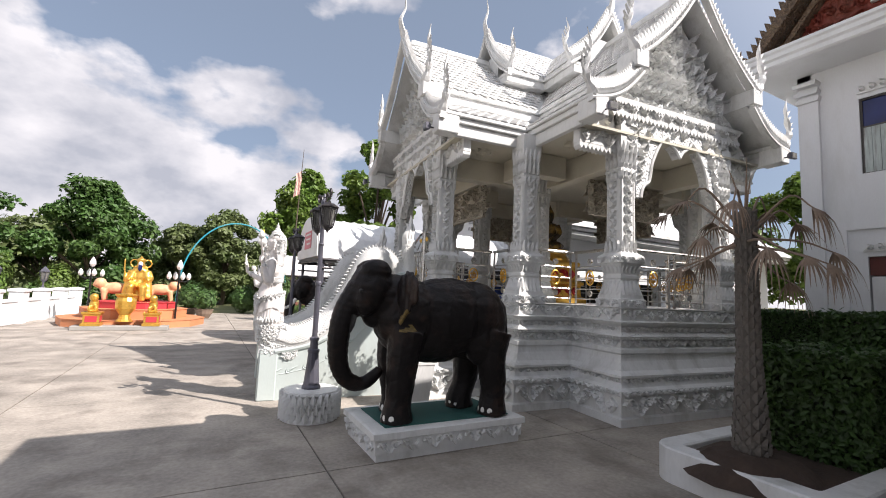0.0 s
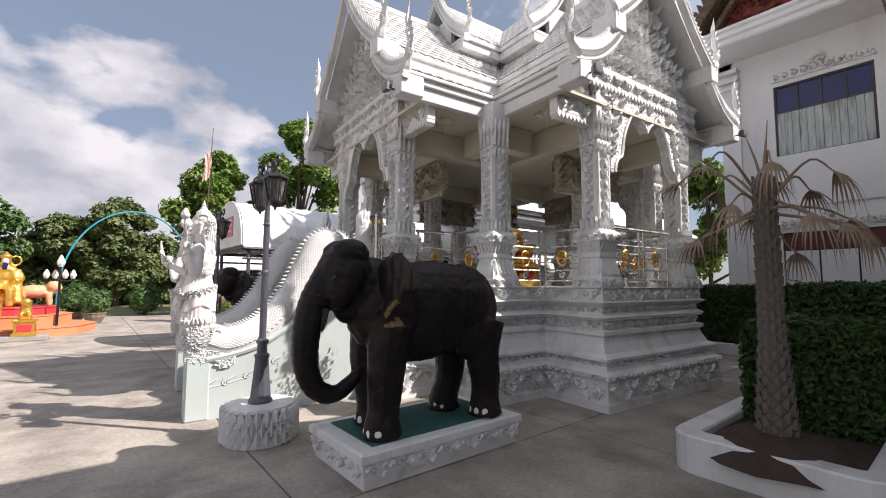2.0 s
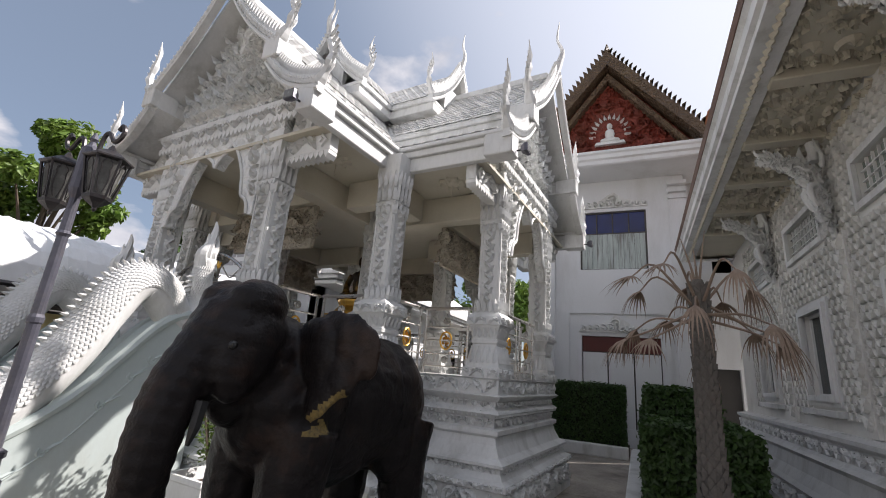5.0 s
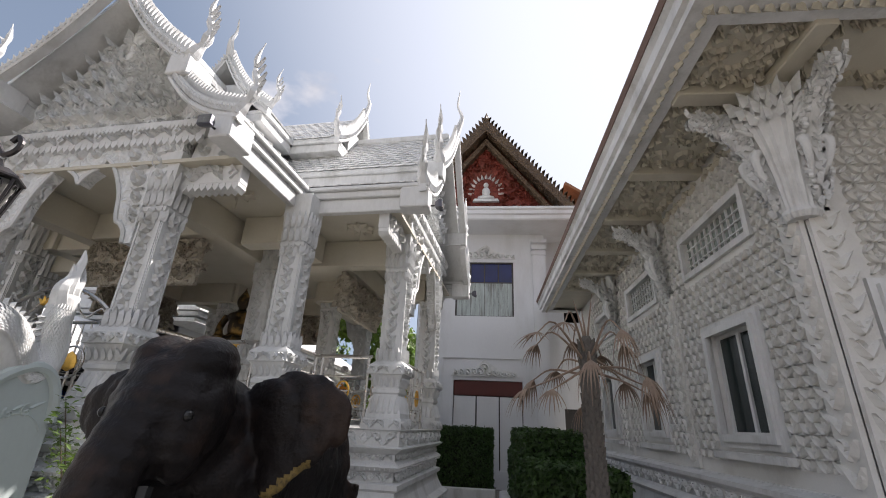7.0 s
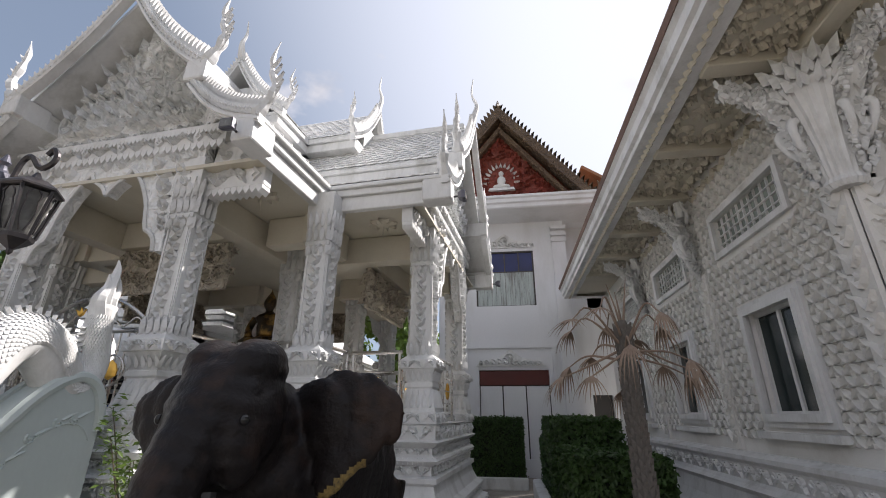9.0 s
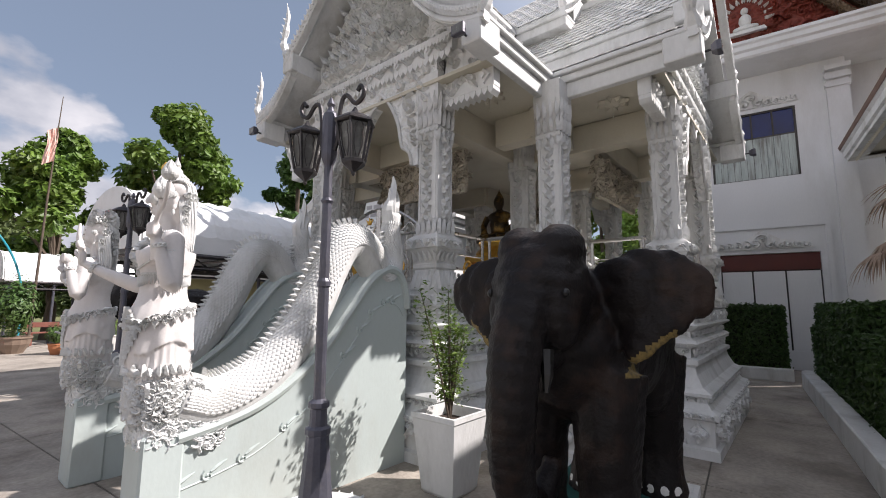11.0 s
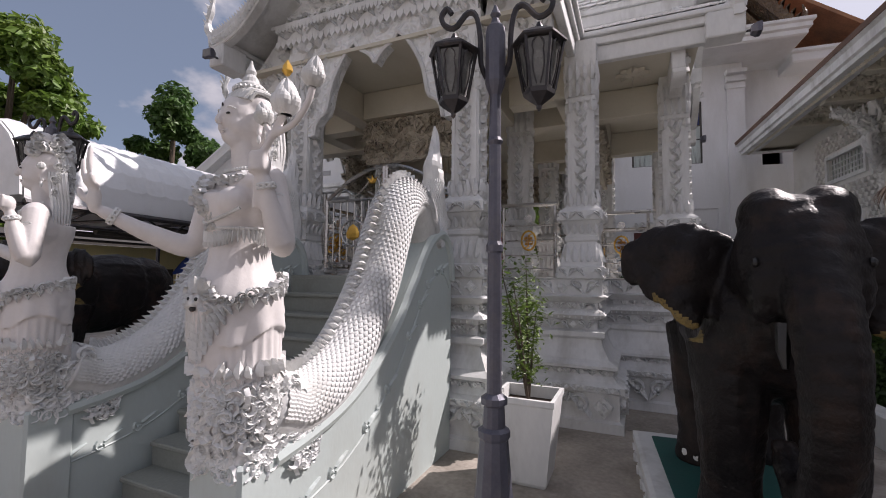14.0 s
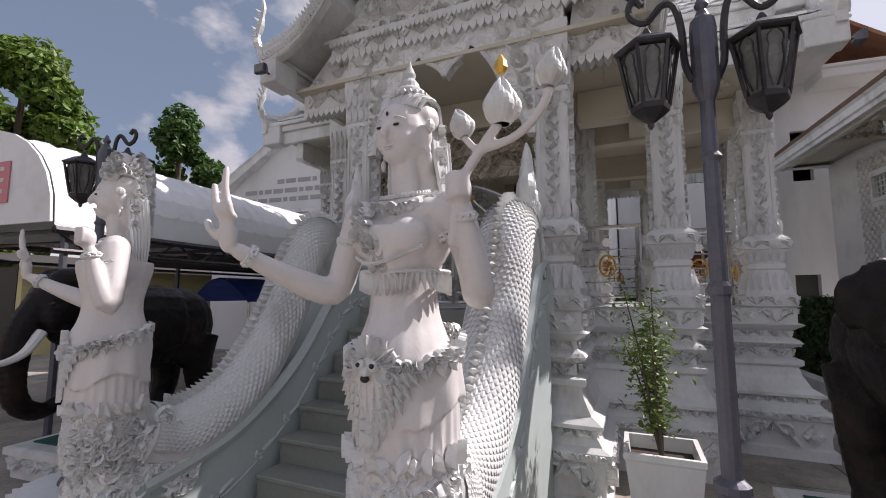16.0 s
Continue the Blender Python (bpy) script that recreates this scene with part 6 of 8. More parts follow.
for u0, u1, v0, v1 in vent_n:
    w = new("vent_window"); w.parent = hall; tagged(w, "glass block window with white frame")
    bm = bmesh.new()
    pierced_wall(bm, north, u0 - 0.08, u1 + 0.08, v0 - 0.08, v1 + 0.08, [(u0, u1, v0, v1)], 0.003, 0.05)
    n, k = 11, 4
    for i in range(1, n):
        u = u0 + (u1 - u0) * i / n
        prism(bm, [(u - 0.006, v0), (u + 0.006, v0), (u + 0.006, v1), (u - 0.006, v1)], north, -0.07, -0.03)
    for j in range(1, k):
        v = v0 + (v1 - v0) * j / k
        prism(bm, [(u0, v - 0.006), (u1, v - 0.006), (u1, v + 0.006), (u0, v + 0.006)], north, -0.071, -0.029)
    part("window_frame", bm, white, w)
    bm = bmesh.new()
    prism(bm, [(u0, v0), (u1, v0), (u1, v1), (u0, v1)], north, -0.12, -0.06)
    part("pane", bm, block_glass, w)
# eaves: coffered soffit, carved edge, roof
WX = HX - (HEY - HY)
bm = bmesh.new()
moulding(bm, [(WX, HYS), (HXE, HYS), (HXE, HEY), (WX, HEY)], [(-0.32, HEZ + 0.02), (-0.02, HEZ + 0.02), (-0.02, HEZ + 0.10), (0.03, HEZ + 0.12), (0.03, HEZ + 0.26), (0.08, HEZ + 0.30), (0.08, HEZ + 0.36), (-0.3, HEZ + 0.37)], caps=False)
part("eave_edge", bm, white, hall, "white moulded eave edge")
bm = bmesh.new()
for p, q in edges_of([(WX, HYS), (HXE, HYS), (HXE, HEY), (WX, HEY)], -0.10)[2:4]:
    f, ln = wall_place(p, q)
    n = int(min(ln, 15) / 0.12)
    for i in range(n):
        g = lambda u, v, w: (f(u, HEZ + 0.02 - w, -v)[0], f(u, HEZ + 0.02 - w, -v)[1], HEZ + 0.02 - w)
        leaf_shape(bm, g, i * 0.12 + 0.02, 0.06, 0.11, 0.09, 0.2, 0.025)
part("eave_carving", bm, cream, hall, "leaf moulding under the eave edge")
bm = bmesh.new()
box(bm, (WX + 0.3, HYS, HEZ + 0.10), (HXE, HEY - 0.3, HEZ + 0.16))
part("soffit", bm, cream, hall, "cream coffered soffit")
bm = bmesh.new()
for u in (HX + 0.0, 6.4, 7.85, 9.25, 10.6, 12.0):
    box(bm, (u - 0.10, HY, HEZ - 0.03), (u + 0.10, HEY - 0.30, HEZ + 0.099), 0.015)
for v in (HY + 0.03, 0.4, -2.4):
    box(bm, (WX + 0.3, v - 0.10, HEZ - 0.033), (HX - 0.11, v + 0.10, HEZ + 0.097), 0.015)
for u0, u1 in ((HX + 0.12, 6.28), (6.52, 7.73), (7.97, 9.13), (9.37, 10.48), (10.72, 11.88)):
    g = lambda u, v, w: (u, v, HEZ + 0.10 - w)
    c = ((u0 + u1) / 2, (HY + HEY - 0.3) / 2)
    for i in range(8):
        a = i * math.pi / 4
        leaf_shape(bm, g, c[0] + 0.06 * math.cos(a), c[1] + 0.06 * math.sin(a), 0.2, 0.1, a, 0.02)
    for cu, cv in ((u0 + 0.24, HY + 0.3), (u1 - 0.24, HY + 0.3), (u0 + 0.24, HEY - 0.6), (u1 - 0.24, HEY - 0.6)):
        curl(bm, g, cu, cv, 0.25, 0.4, 1, 0.02); curl(bm, g, cu + 0.15, cv, 0.16, 2, -1, 0.02)
    vine_band(bm, lambda u, v, w: (u, HY + 0.002 + w, v), u0, u1, HEZ - 0.17, HEZ - 0.02, 0.02)
    vine_band(bm, g, u0 + 0.02, u1 - 0.02, HY + 0.04, HY + 0.17, 0.03)
    vine_band(bm, g, u0 + 0.02, u1 - 0.02, HEY - 0.46, HEY - 0.33, 0.03)
    for e0 in (u0 + 0.01, u1 - 0.13):
        vine_band(bm, lambda a, b, w: (b, a, HEZ + 0.10 - w), HY + 0.18, HEY - 0.47, e0, e0 + 0.12, 0.03)
    for cc in (c,):
        for i in range(10):
            a = i * math.pi / 5
            curl(bm, g, cc[0] + 0.14 * math.cos(a), cc[1] + 0.14 * math.sin(a), 0.11, a, 1, 0.03)
for v0, v1 in ((HY + 0.15, HEY - 0.32), (0.52, HY - 0.09)):
    g = lambda u, v, w: (u, v, HEZ + 0.10 - w)
    vine_band(bm, g, WX + 0.34, HX - 0.12, v0, v0 + 0.13, 0.03)
    vine_band(bm, g, WX + 0.34, HX - 0.12, v1 - 0.13, v1, 0.03)
    for e0 in (WX + 0.34, HX - 0.24):
        vine_band(bm, lambda a, b, w: (b, a, HEZ + 0.10 - w), v0 + 0.14, v1 - 0.14, e0, e0 + 0.12, 0.03)
    for vc in ((v0 + v1) / 2,):
        uc = (WX + HX) / 2 + 0.15
        for i in range(10):
            a = i * math.pi / 5
            curl(bm, g, uc + 0.16 * math.cos(a), vc + 0.16 * math.sin(a), 0.13, a, 1, 0.03)
            leaf_shape(bm, g, uc + 0.22 * math.cos(a), vc + 0.22 * math.sin(a), 0.12, 0.09, a, 0.03)
        for du, dv in ((-0.45, -0.35), (0.45, -0.35), (-0.45, 0.35), (0.45, 0.35)):
            curl(bm, g, uc + du, vc + dv, 0.18, 1, 1, 0.03); curl(bm, g, uc + du * 0.7, vc + dv * 1.1, 0.14, 2, -1, 0.03)
part("coffer", bm, cream, hall, "coffer beams and rosettes")
roof_dark = material("brown clay tile roof", (0.16, 0.10, 0.075), 0.7, vary=0.25, scale=3, grain=25, bump=0.4)
bm = bmesh.new()
RM = (HEY + HYS) / 2
slab_faces(bm, [(WX - 0.1, HEY + 0.12, HEZ + 0.38), (HXE, HEY + 0.12, HEZ + 0.38), (HXE, RM, HEZ + 2.4), (WX + 3.0, RM, HEZ + 2.4)], 0.08)
slab_faces(bm, [(WX - 0.1, HEY + 0.12, HEZ + 0.38), (WX + 3.0, RM, HEZ + 2.4), (WX - 0.1, HYS - 0.1, HEZ + 0.38)], 0.08)
slab_faces(bm, [(WX - 0.1, HYS - 0.1, HEZ + 0.38), (WX + 3.0, RM, HEZ + 2.4), (HXE, RM, HEZ + 2.4), (HXE, HYS - 0.1, HEZ + 0.38)], 0.08)
part("roof", bm, roof_dark, hall, "brown tiled roof")


def bracket(m, parent):
    """A carved eave bracket: a crowned figure under a long curling snout; +y points outward from the wall."""
    b = new("bracket"); b.parent = parent; b.matrix_basis = m
    tagged(b, "carved white eave bracket with curling scrolls")

    def body(bm):
        tube(bm, spline([(0, 0.03, -2.0), (0, 0.10, -1.6), (0, 0.20, -1.2), (0, 0.30, -0.85), (0, 0.50, -0.55), (0, 0.72, -0.38), (0, 0.90, -0.36), (0, 1.02, -0.28), (0, 1.00, -0.18)], 26), [0.05 + 0.007 * k for k in range(13)] + [0.13, 0.12, 0.11, 0.10, 0.088, 0.078, 0.07, 0.064, 0.06, 0.055, 0.05, 0.044, 0.036, 0.02], 8)
        ellipsoid(bm, (0, 0.24, -0.72), (0.12, 0.14, 0.24), rot("X", -20))        # torso
        ellipsoid(bm, (0, 0.36, -0.44), (0.08, 0.09, 0.11))                       # head
        tube(bm, [(0, 0.36, -0.38), (0, 0.37, -0.24), (0, 0.36, -0.10)], [0.07, 0.045, 0.012], 8)
        tube(bm, [(0, 0.16, -0.45), (0, 0.14, -0.22), (0, 0.15, -0.03)], [0.10, 0.11, 0.12], 8)
        for sd in (-1, 1):
            tube(bm, spline([(sd * 0.10, 0.22, -0.58), (sd * 0.20, 0.34, -0.70), (sd * 0.14, 0.48, -0.56)], 8), 0.035, 7)
            tube(bm, spline([(sd * 0.08, 0.16, -0.95), (sd * 0.16, 0.34, -1.02), (sd * 0.12, 0.30, -1.30), (sd * 0.08, 0.18, -1.50)], 8), [0.06, 0.07, 0.065, 0.06, 0.055, 0.05, 0.045, 0.04, 0.03], 7)
            tube(bm, spline([(sd * 0.06, 0.08, -0.6), (sd * 0.20, 0.10, -0.42), (sd * 0.16, 0.14, -0.2), (sd * 0.22, 0.20, -0.04)], 8), [0.05, 0.05, 0.048, 0.045, 0.04, 0.036, 0.03, 0.024, 0.012], 6)
    bm = blob(body, 0.022, 1)
    rnd = random.Random(2)
    path = spline([(0, 0.06, -1.85), (0, 0.16, -1.3), (0, 0.28, -0.85), (0, 0.50, -0.55), (0, 0.78, -0.37), (0, 0.98, -0.30)], 40)
    for sd in (-1, 1):
        for k, p in enumerate(path):
            wide = 0.05 + 0.10 * math.sin(math.pi * min(1, k / 34) ** 0.8)
            for c in range(3):
                y, z = p[1] + rnd.uniform(-0.11, 0.11), p[2] + rnd.uniform(-0.10, 0.10)
                g = lambda u, v, w: (sd * (wide * 0.85 + w), y + u, z + v)
                if c < 2:
                    curl(bm, g, 0, 0, rnd.uniform(0.07, 0.12), rnd.random() * 6, rnd.choice((-1, 1)), 0.03, fat=0.3)
                else:
                    leaf_shape(bm, g, 0, 0, 0.15, 0.06, rnd.uniform(0.3, 2.2), 0.045)
    for k, p in enumerate(path):                    # scrolls along the outer edge
        n = Vector((0, 0.75, -0.65)) if k < 26 else Vector((0, 0.2, -1))
        g = lambda u, v, w: (u, p[1] + n.y * (0.09 + w) + v * 0.5, p[2] + n.z * (0.09 + w) + v)
        leaf_shape(bm, g, rnd.uniform(-0.04, 0.04), 0, 0.11, 0.08, rnd.uniform(0.8, 2.3), 0.05)
        leaf_shape(bm, lambda u, v, w: (w - 0.02, p[1] + u, p[2] + v), 0, 0.05, 0.13, 0.06, 1.9 - 0.02 * k, 0.03)
    part("scroll", bm, white, b)


SMALL = Matrix.Scale(0.68, 4)
for u in (7.85, 10.6):
    bracket(Matrix.Translation((u, HY + 0.05, HEZ - 0.03)) @ SMALL, hall)
bracket(Matrix.Translation((HX + 0.10, HY + 0.05, HEZ - 0.034)) @ SMALL, hall)
bracket(Matrix.Translation((HX - 0.05, HY - 0.10, HEZ - 0.037)) @ rot("Z", 90) @ SMALL, hall)
bracket(Matrix.Translation((HX - 0.05, 0.4, HEZ - 0.03)) @ rot("Z", 90) @ SMALL, hall)
# flared fluted capital on the corner
bm = bmesh.new()
rings = []
for z, r in ((3.52, 0.13), (3.57, 0.16), (3.62, 0.14), (3.95, 0.17), (4.25, 0.22), (4.50, 0.30), (4.56, 0.34), (4.64, 0.32), (4.78, 0.28), (4.93, 0.25)):
    rings.append([(HX + r * (1.0 if k % 2 else 0.93) * math.cos(k * math.pi / 20), HY + r * (1.0 if k % 2 else 0.93) * math.sin(k * math.pi / 20), z) for k in range(40)])
loft(bm, rings)
for row in range(3):
    for k in range(16):
        a = k * math.pi / 8 + row * 0.2
        g = lambda u, v, w: (HX + (0.30 + w + max(v - 4.5, 0) * 0.25) * math.cos(a + u / 0.3), HY + (0.30 + w + max(v - 4.5, 0) * 0.25) * math.sin(a + u / 0.3), v)
        leaf_shape(bm, g, 0, 4.48 + 0.10 * row, 0.18, 0.10, math.pi / 2, 0.05)
part("capital", bm, white, hall, "flared fluted corner capital with leaf crown")


# unseen plain wall added on the south-west to keep sky light off the shaded yard
backwall = thing("wall_south", Matrix(), "unseen plain grey wall added to block sky light", "wall", kind="structure")
bm = bmesh.new()
box(bm, (-14.0, -4.2, 0), (2.6, -3.9, 6.2))
part("wall", bm, concrete, backwall)


# tall white building with the red gable
BX = 15.5
house = thing("temple_building", Matrix.Translation((-0.53, 0.14, 0)) @ Matrix.Diagonal((1, 1, 0.935, 1)), "tall white two-storey temple building with a red carved gable", "building")
front = lambda u, v, w: (BX - w, u, v)
bm = bmesh.new()
pierced_wall(bm, front, 4.0, 8.2, 0.0, 8.5, [(5.05, 6.97, 5.3, 7.3), (4.83, 6.95, 0.5, 3.15)], -0.3, 0.0)
pierced_wall(bm, lambda u, v, w: (16.2 - w, u, v), 1.6, 3.999, 0.0, 8.5, [(2.85, 3.35, 5.3, 6.9), (2.9, 3.5, 0.7, 2.4)], -0.3, 0.0)
pierced_wall(bm, lambda u, v, w: (u, 8.2 + w, v), BX, 26.0, 0.0, 8.5, [], -0.3, 0.0)
part("wall", bm, plain_white, house, "plain white rendered wall")
# dark block inside the walls, coloured like an unlit interior
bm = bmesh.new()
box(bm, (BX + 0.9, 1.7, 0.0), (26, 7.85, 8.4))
part("room_shade", bm, dark_inside, house, "dark block painted as the unlit interior")
bm = bmesh.new()
for u in (4.2, 7.95):
    prism(bm, [(u - 0.22, 0), (u + 0.22, 0), (u + 0.22, 8.1), (u - 0.22, 8.1)], front, 0.002, 0.10)
    for z, d in ((7.55, 0.16), (7.75, 0.22), (7.98, 0.30)):
        prism(bm, [(u - 0.24, z), (u + 0.24, z), (u + 0.26, z + 0.12), (u - 0.26, z + 0.12)], front, 0.003, d)
part("pilaster", bm, plain_white, house)
bm = bmesh.new()
pierced_wall(bm, front, 4.6, 7.4, 0.0, 3.95, [(4.7, 7.3, 0.0, 3.85)], 0.001, 0.05)
part("door_surround", bm, plain_white, house)
bm = bmesh.new()
for zc, hw2 in ((7.42, 1.0), (3.27, 1.05)):
    uc = 5.98
    prism(bm, [(uc - hw2, zc), (uc + hw2, zc), (uc + hw2 * 0.9, zc + 0.14), (uc + 0.35, zc + 0.28), (uc, zc + 0.55), (uc - 0.35, zc + 0.28), (uc - hw2 * 0.9, zc + 0.14)], front, 0.002, 0.05)
    for s in (-1, 1):
        for i in range(5):
            curl(bm, lambda a, b, w: front(a, b, w + 0.05), uc + s * (0.16 + i * 0.19), zc + 0.13 - 0.008 * i, 0.24 - 0.02 * i, 1.0, s, 0.03)
    curl(bm, lambda a, b, w: front(a, b, w + 0.05), uc, zc + 0.28, 0.26, 0, 1, 0.03)
part("pediment_relief", bm, white, house, "scrolled plaster pediments over the openings")
win = new("window"); win.parent = house; tagged(win, "window with blue glass above and peeling shutters")
bm = bmesh.new()
pierced_wall(bm, front, 5.05, 6.97, 5.3, 7.3, [(5.1 + 0.465 * i, 5.1 + 0.465 * i + 0.43, 6.55, 7.25) for i in range(4)] + [(5.1, 6.92, 5.32, 6.5)], -0.12, -0.04)
part("window_frame", bm, dark_inside, win)
for i in range(4):
    bm = bmesh.new()
    prism(bm, [(5.1 + 0.465 * i, 6.55), (5.53 + 0.465 * i, 6.55), (5.53 + 0.465 * i, 7.25), (5.1 + 0.465 * i, 7.25)], front, -0.09, -0.08)
    part("pane", bm, blue_glass, win)
for i in range(4):
    bm = bmesh.new()
    for j in range(3):
        u = 5.10 + 0.455 * i + j * 0.151
        prism(bm, [(u + 0.004, 5.32), (u + 0.147, 5.32), (u + 0.147, 6.5), (u + 0.004, 6.5)], front, -0.07 - 0.004 * (j % 2), -0.02)
    part("shutter", bm, weathered_wood, win, "peeling pale green shutter boards")
door = new("door"); door.parent = house; tagged(door, "white double door under a dark red transom")
for i in range(3):
    bm = bmesh.new()
    u = 4.86 + i * 0.70
    prism(bm, [(u, 0.5), (u + 0.66, 0.5), (u + 0.66, 2.65), (u, 2.65)], front, -0.12, -0.06)
    part("leaf", bm, plain_white, door)
bm = bmesh.new()
prism(bm, [(4.84, 2.68), (6.94, 2.68), (6.94, 3.14), (4.84, 3.14)], front, -0.10, -0.05)
part("transom", bm, material("dark red transom", (0.10, 0.02, 0.015), 0.6), door)
# black strips paint the shade in the door gaps; a black sheet fills the side window
bm = bmesh.new()
for (u0, u1, z0, z1) in ((4.83, 4.86, 0.5, 2.66), (5.53, 5.56, 0.5, 2.66), (6.23, 6.26, 0.5, 2.66)):
    prism(bm, [(u0, z0), (u1, z0), (u1, z1), (u0, z1)], front, -0.14, -0.10)
prism(bm, [(2.84, 5.3), (3.36, 5.3), (3.36, 6.9), (2.84, 6.9)], front, -0.95, -0.9)
part("gap_shade", bm, black_paint, house)
# eaves and roof
bm = bmesh.new()
moulding(bm, [(14.2, 2.9), (27, 2.9), (27, 9.0), (14.2, 9.0)], [(-0.6, 8.40), (-0.05, 8.36), (0.0, 8.40), (0.0, 8.52), (0.07, 8.56), (0.07, 8.68), (0.13, 8.72), (0.13, 8.80), (-0.5, 8.82)])
moulding(bm, [(15.2, 0.8), (27, 0.8), (27, 2.89), (15.2, 2.89)], [(-0.6, 8.10), (-0.05, 8.06), (0.0, 8.10), (0.0, 8.32), (0.08, 8.36), (0.08, 8.44), (-0.5, 8.46)])
part("eave", bm, plain_white, house, "wide white moulded eaves")
GY, GZ0, GZ1, GX = 5.98, 8.82, 12.7, 14.3
bm = bmesh.new()
prism(bm, [(GY - 2.5, GZ0), (GY + 2.5, GZ0), (GY, GZ1 - 0.5)], lambda u, v, w: (GX + 0.5 - w, u, v), -0.2, 0.0)
part("gable_field", bm, red_gable, house, "red carved gable field")
bm = bmesh.new()
gf = lambda u, v, w: (GX + 0.5 - w, u, v)
for row in range(6):
    z = 9.1 + row * 0.45
    half = 2.2 * (12.0 - z) / 3.2
    n = max(1, int(half / 0.3))
    for i in range(-n, n + 1):
        if abs(i * half / (n + 0.5)) < 0.4 and 9.4 < z < 10.9:
            continue
        curl(bm, gf, GY + i * half / (n + 0.5), z, 0.42, rnd.random() * 6, 1 if i > 0 else -1, 0.05)
part("gable_carving", bm, red_gable, house, "red scroll carving")
bm = bmesh.new()
prism(bm, [(GY - 0.45, 9.35), (GY + 0.45, 9.35), (GY + 0.40, 9.45), (GY - 0.40, 9.45)], gf, 0, 0.12)
for k in range(13):
    a = math.pi * k / 12
    leaf_shape(bm, gf, GY + 0.42 * math.cos(a), 9.70 + 0.62 * math.sin(a), 0.20, 0.10, a, 0.07)
ellipsoid(bm, (GX + 0.45, GY, 9.53), (0.10, 0.30, 0.09), None, 10, 6)
ellipsoid(bm, (GX + 0.45, GY, 9.75), (0.09, 0.15, 0.20), None, 10, 6)
ellipsoid(bm, (GX + 0.43, GY, 10.03), (0.08, 0.09, 0.11), None, 10, 6)
part("niche_relief", bm, white, house, "small pale seated relief in the gable")
bm = bmesh.new()
for s in (-1, 1):
    for d, wd, x0, x1 in ((0.0, 0.55, 0.0, 0.5), (0.62, 0.28, 0.22, 0.6)):
        a0, a1 = (GY + s * (2.95 - d), GZ0 - 0.05), (GY, GZ1 - d * 1.2)
        prism(bm, [a0, a1, (a1[0], a1[1] - wd), (a0[0] - s * wd * 0.55, a0[1])], lambda u, v, w: (GX + w, u, v), x0, x1)
    for i in range(26):
        t = (i + 0.5) / 26
        u, v = GY + s * 2.95 * (1 - t), GZ0 + (GZ1 - GZ0) * t
        prism(bm, [(u - 0.07, v - 0.05), (u + 0.07, v - 0.05), (u + s * 0.12, v + 0.2), (u, v + 0.12)], lambda a, b, w: (GX + w, a, b), 0.05, 0.15)
    tube(bm, spline([(GX + 0.1, GY + s * 2.95, GZ0), (GX + 0.1, GY + s * 3.1, GZ0 + 0.2), (GX + 0.1, GY + s * 3.05, GZ0 + 0.5)], 6), [0.08, 0.08, 0.07, 0.06, 0.05, 0.03, 0.01], 6)
tube(bm, [(GX + 0.1, GY, GZ1), (GX + 0.1, GY, GZ1 + 0.35)], [0.12, 0.01], 6)
part("bargeboard", bm, bronze_trim, house, "weathered bronze bargeboards with saw teeth")
bm = bmesh.new()
for s in (-1, 1):
    slab_faces(bm, [(GX + 0.1, GY, GZ1 - 0.05), (27, GY, GZ1 - 0.05), (27, GY + s * 3.0, GZ0 + 0.02), (GX + 0.1, GY + s * 3.0, GZ0 + 0.02)], 0.1)
slab_faces(bm, [(15.1, 0.7, 8.5), (27, 0.7, 8.5), (27, 3.2, 10.4), (15.1, 3.2, 10.4)], 0.1)
part("roof", bm, rust_tile, house, "weathered orange tile roof")


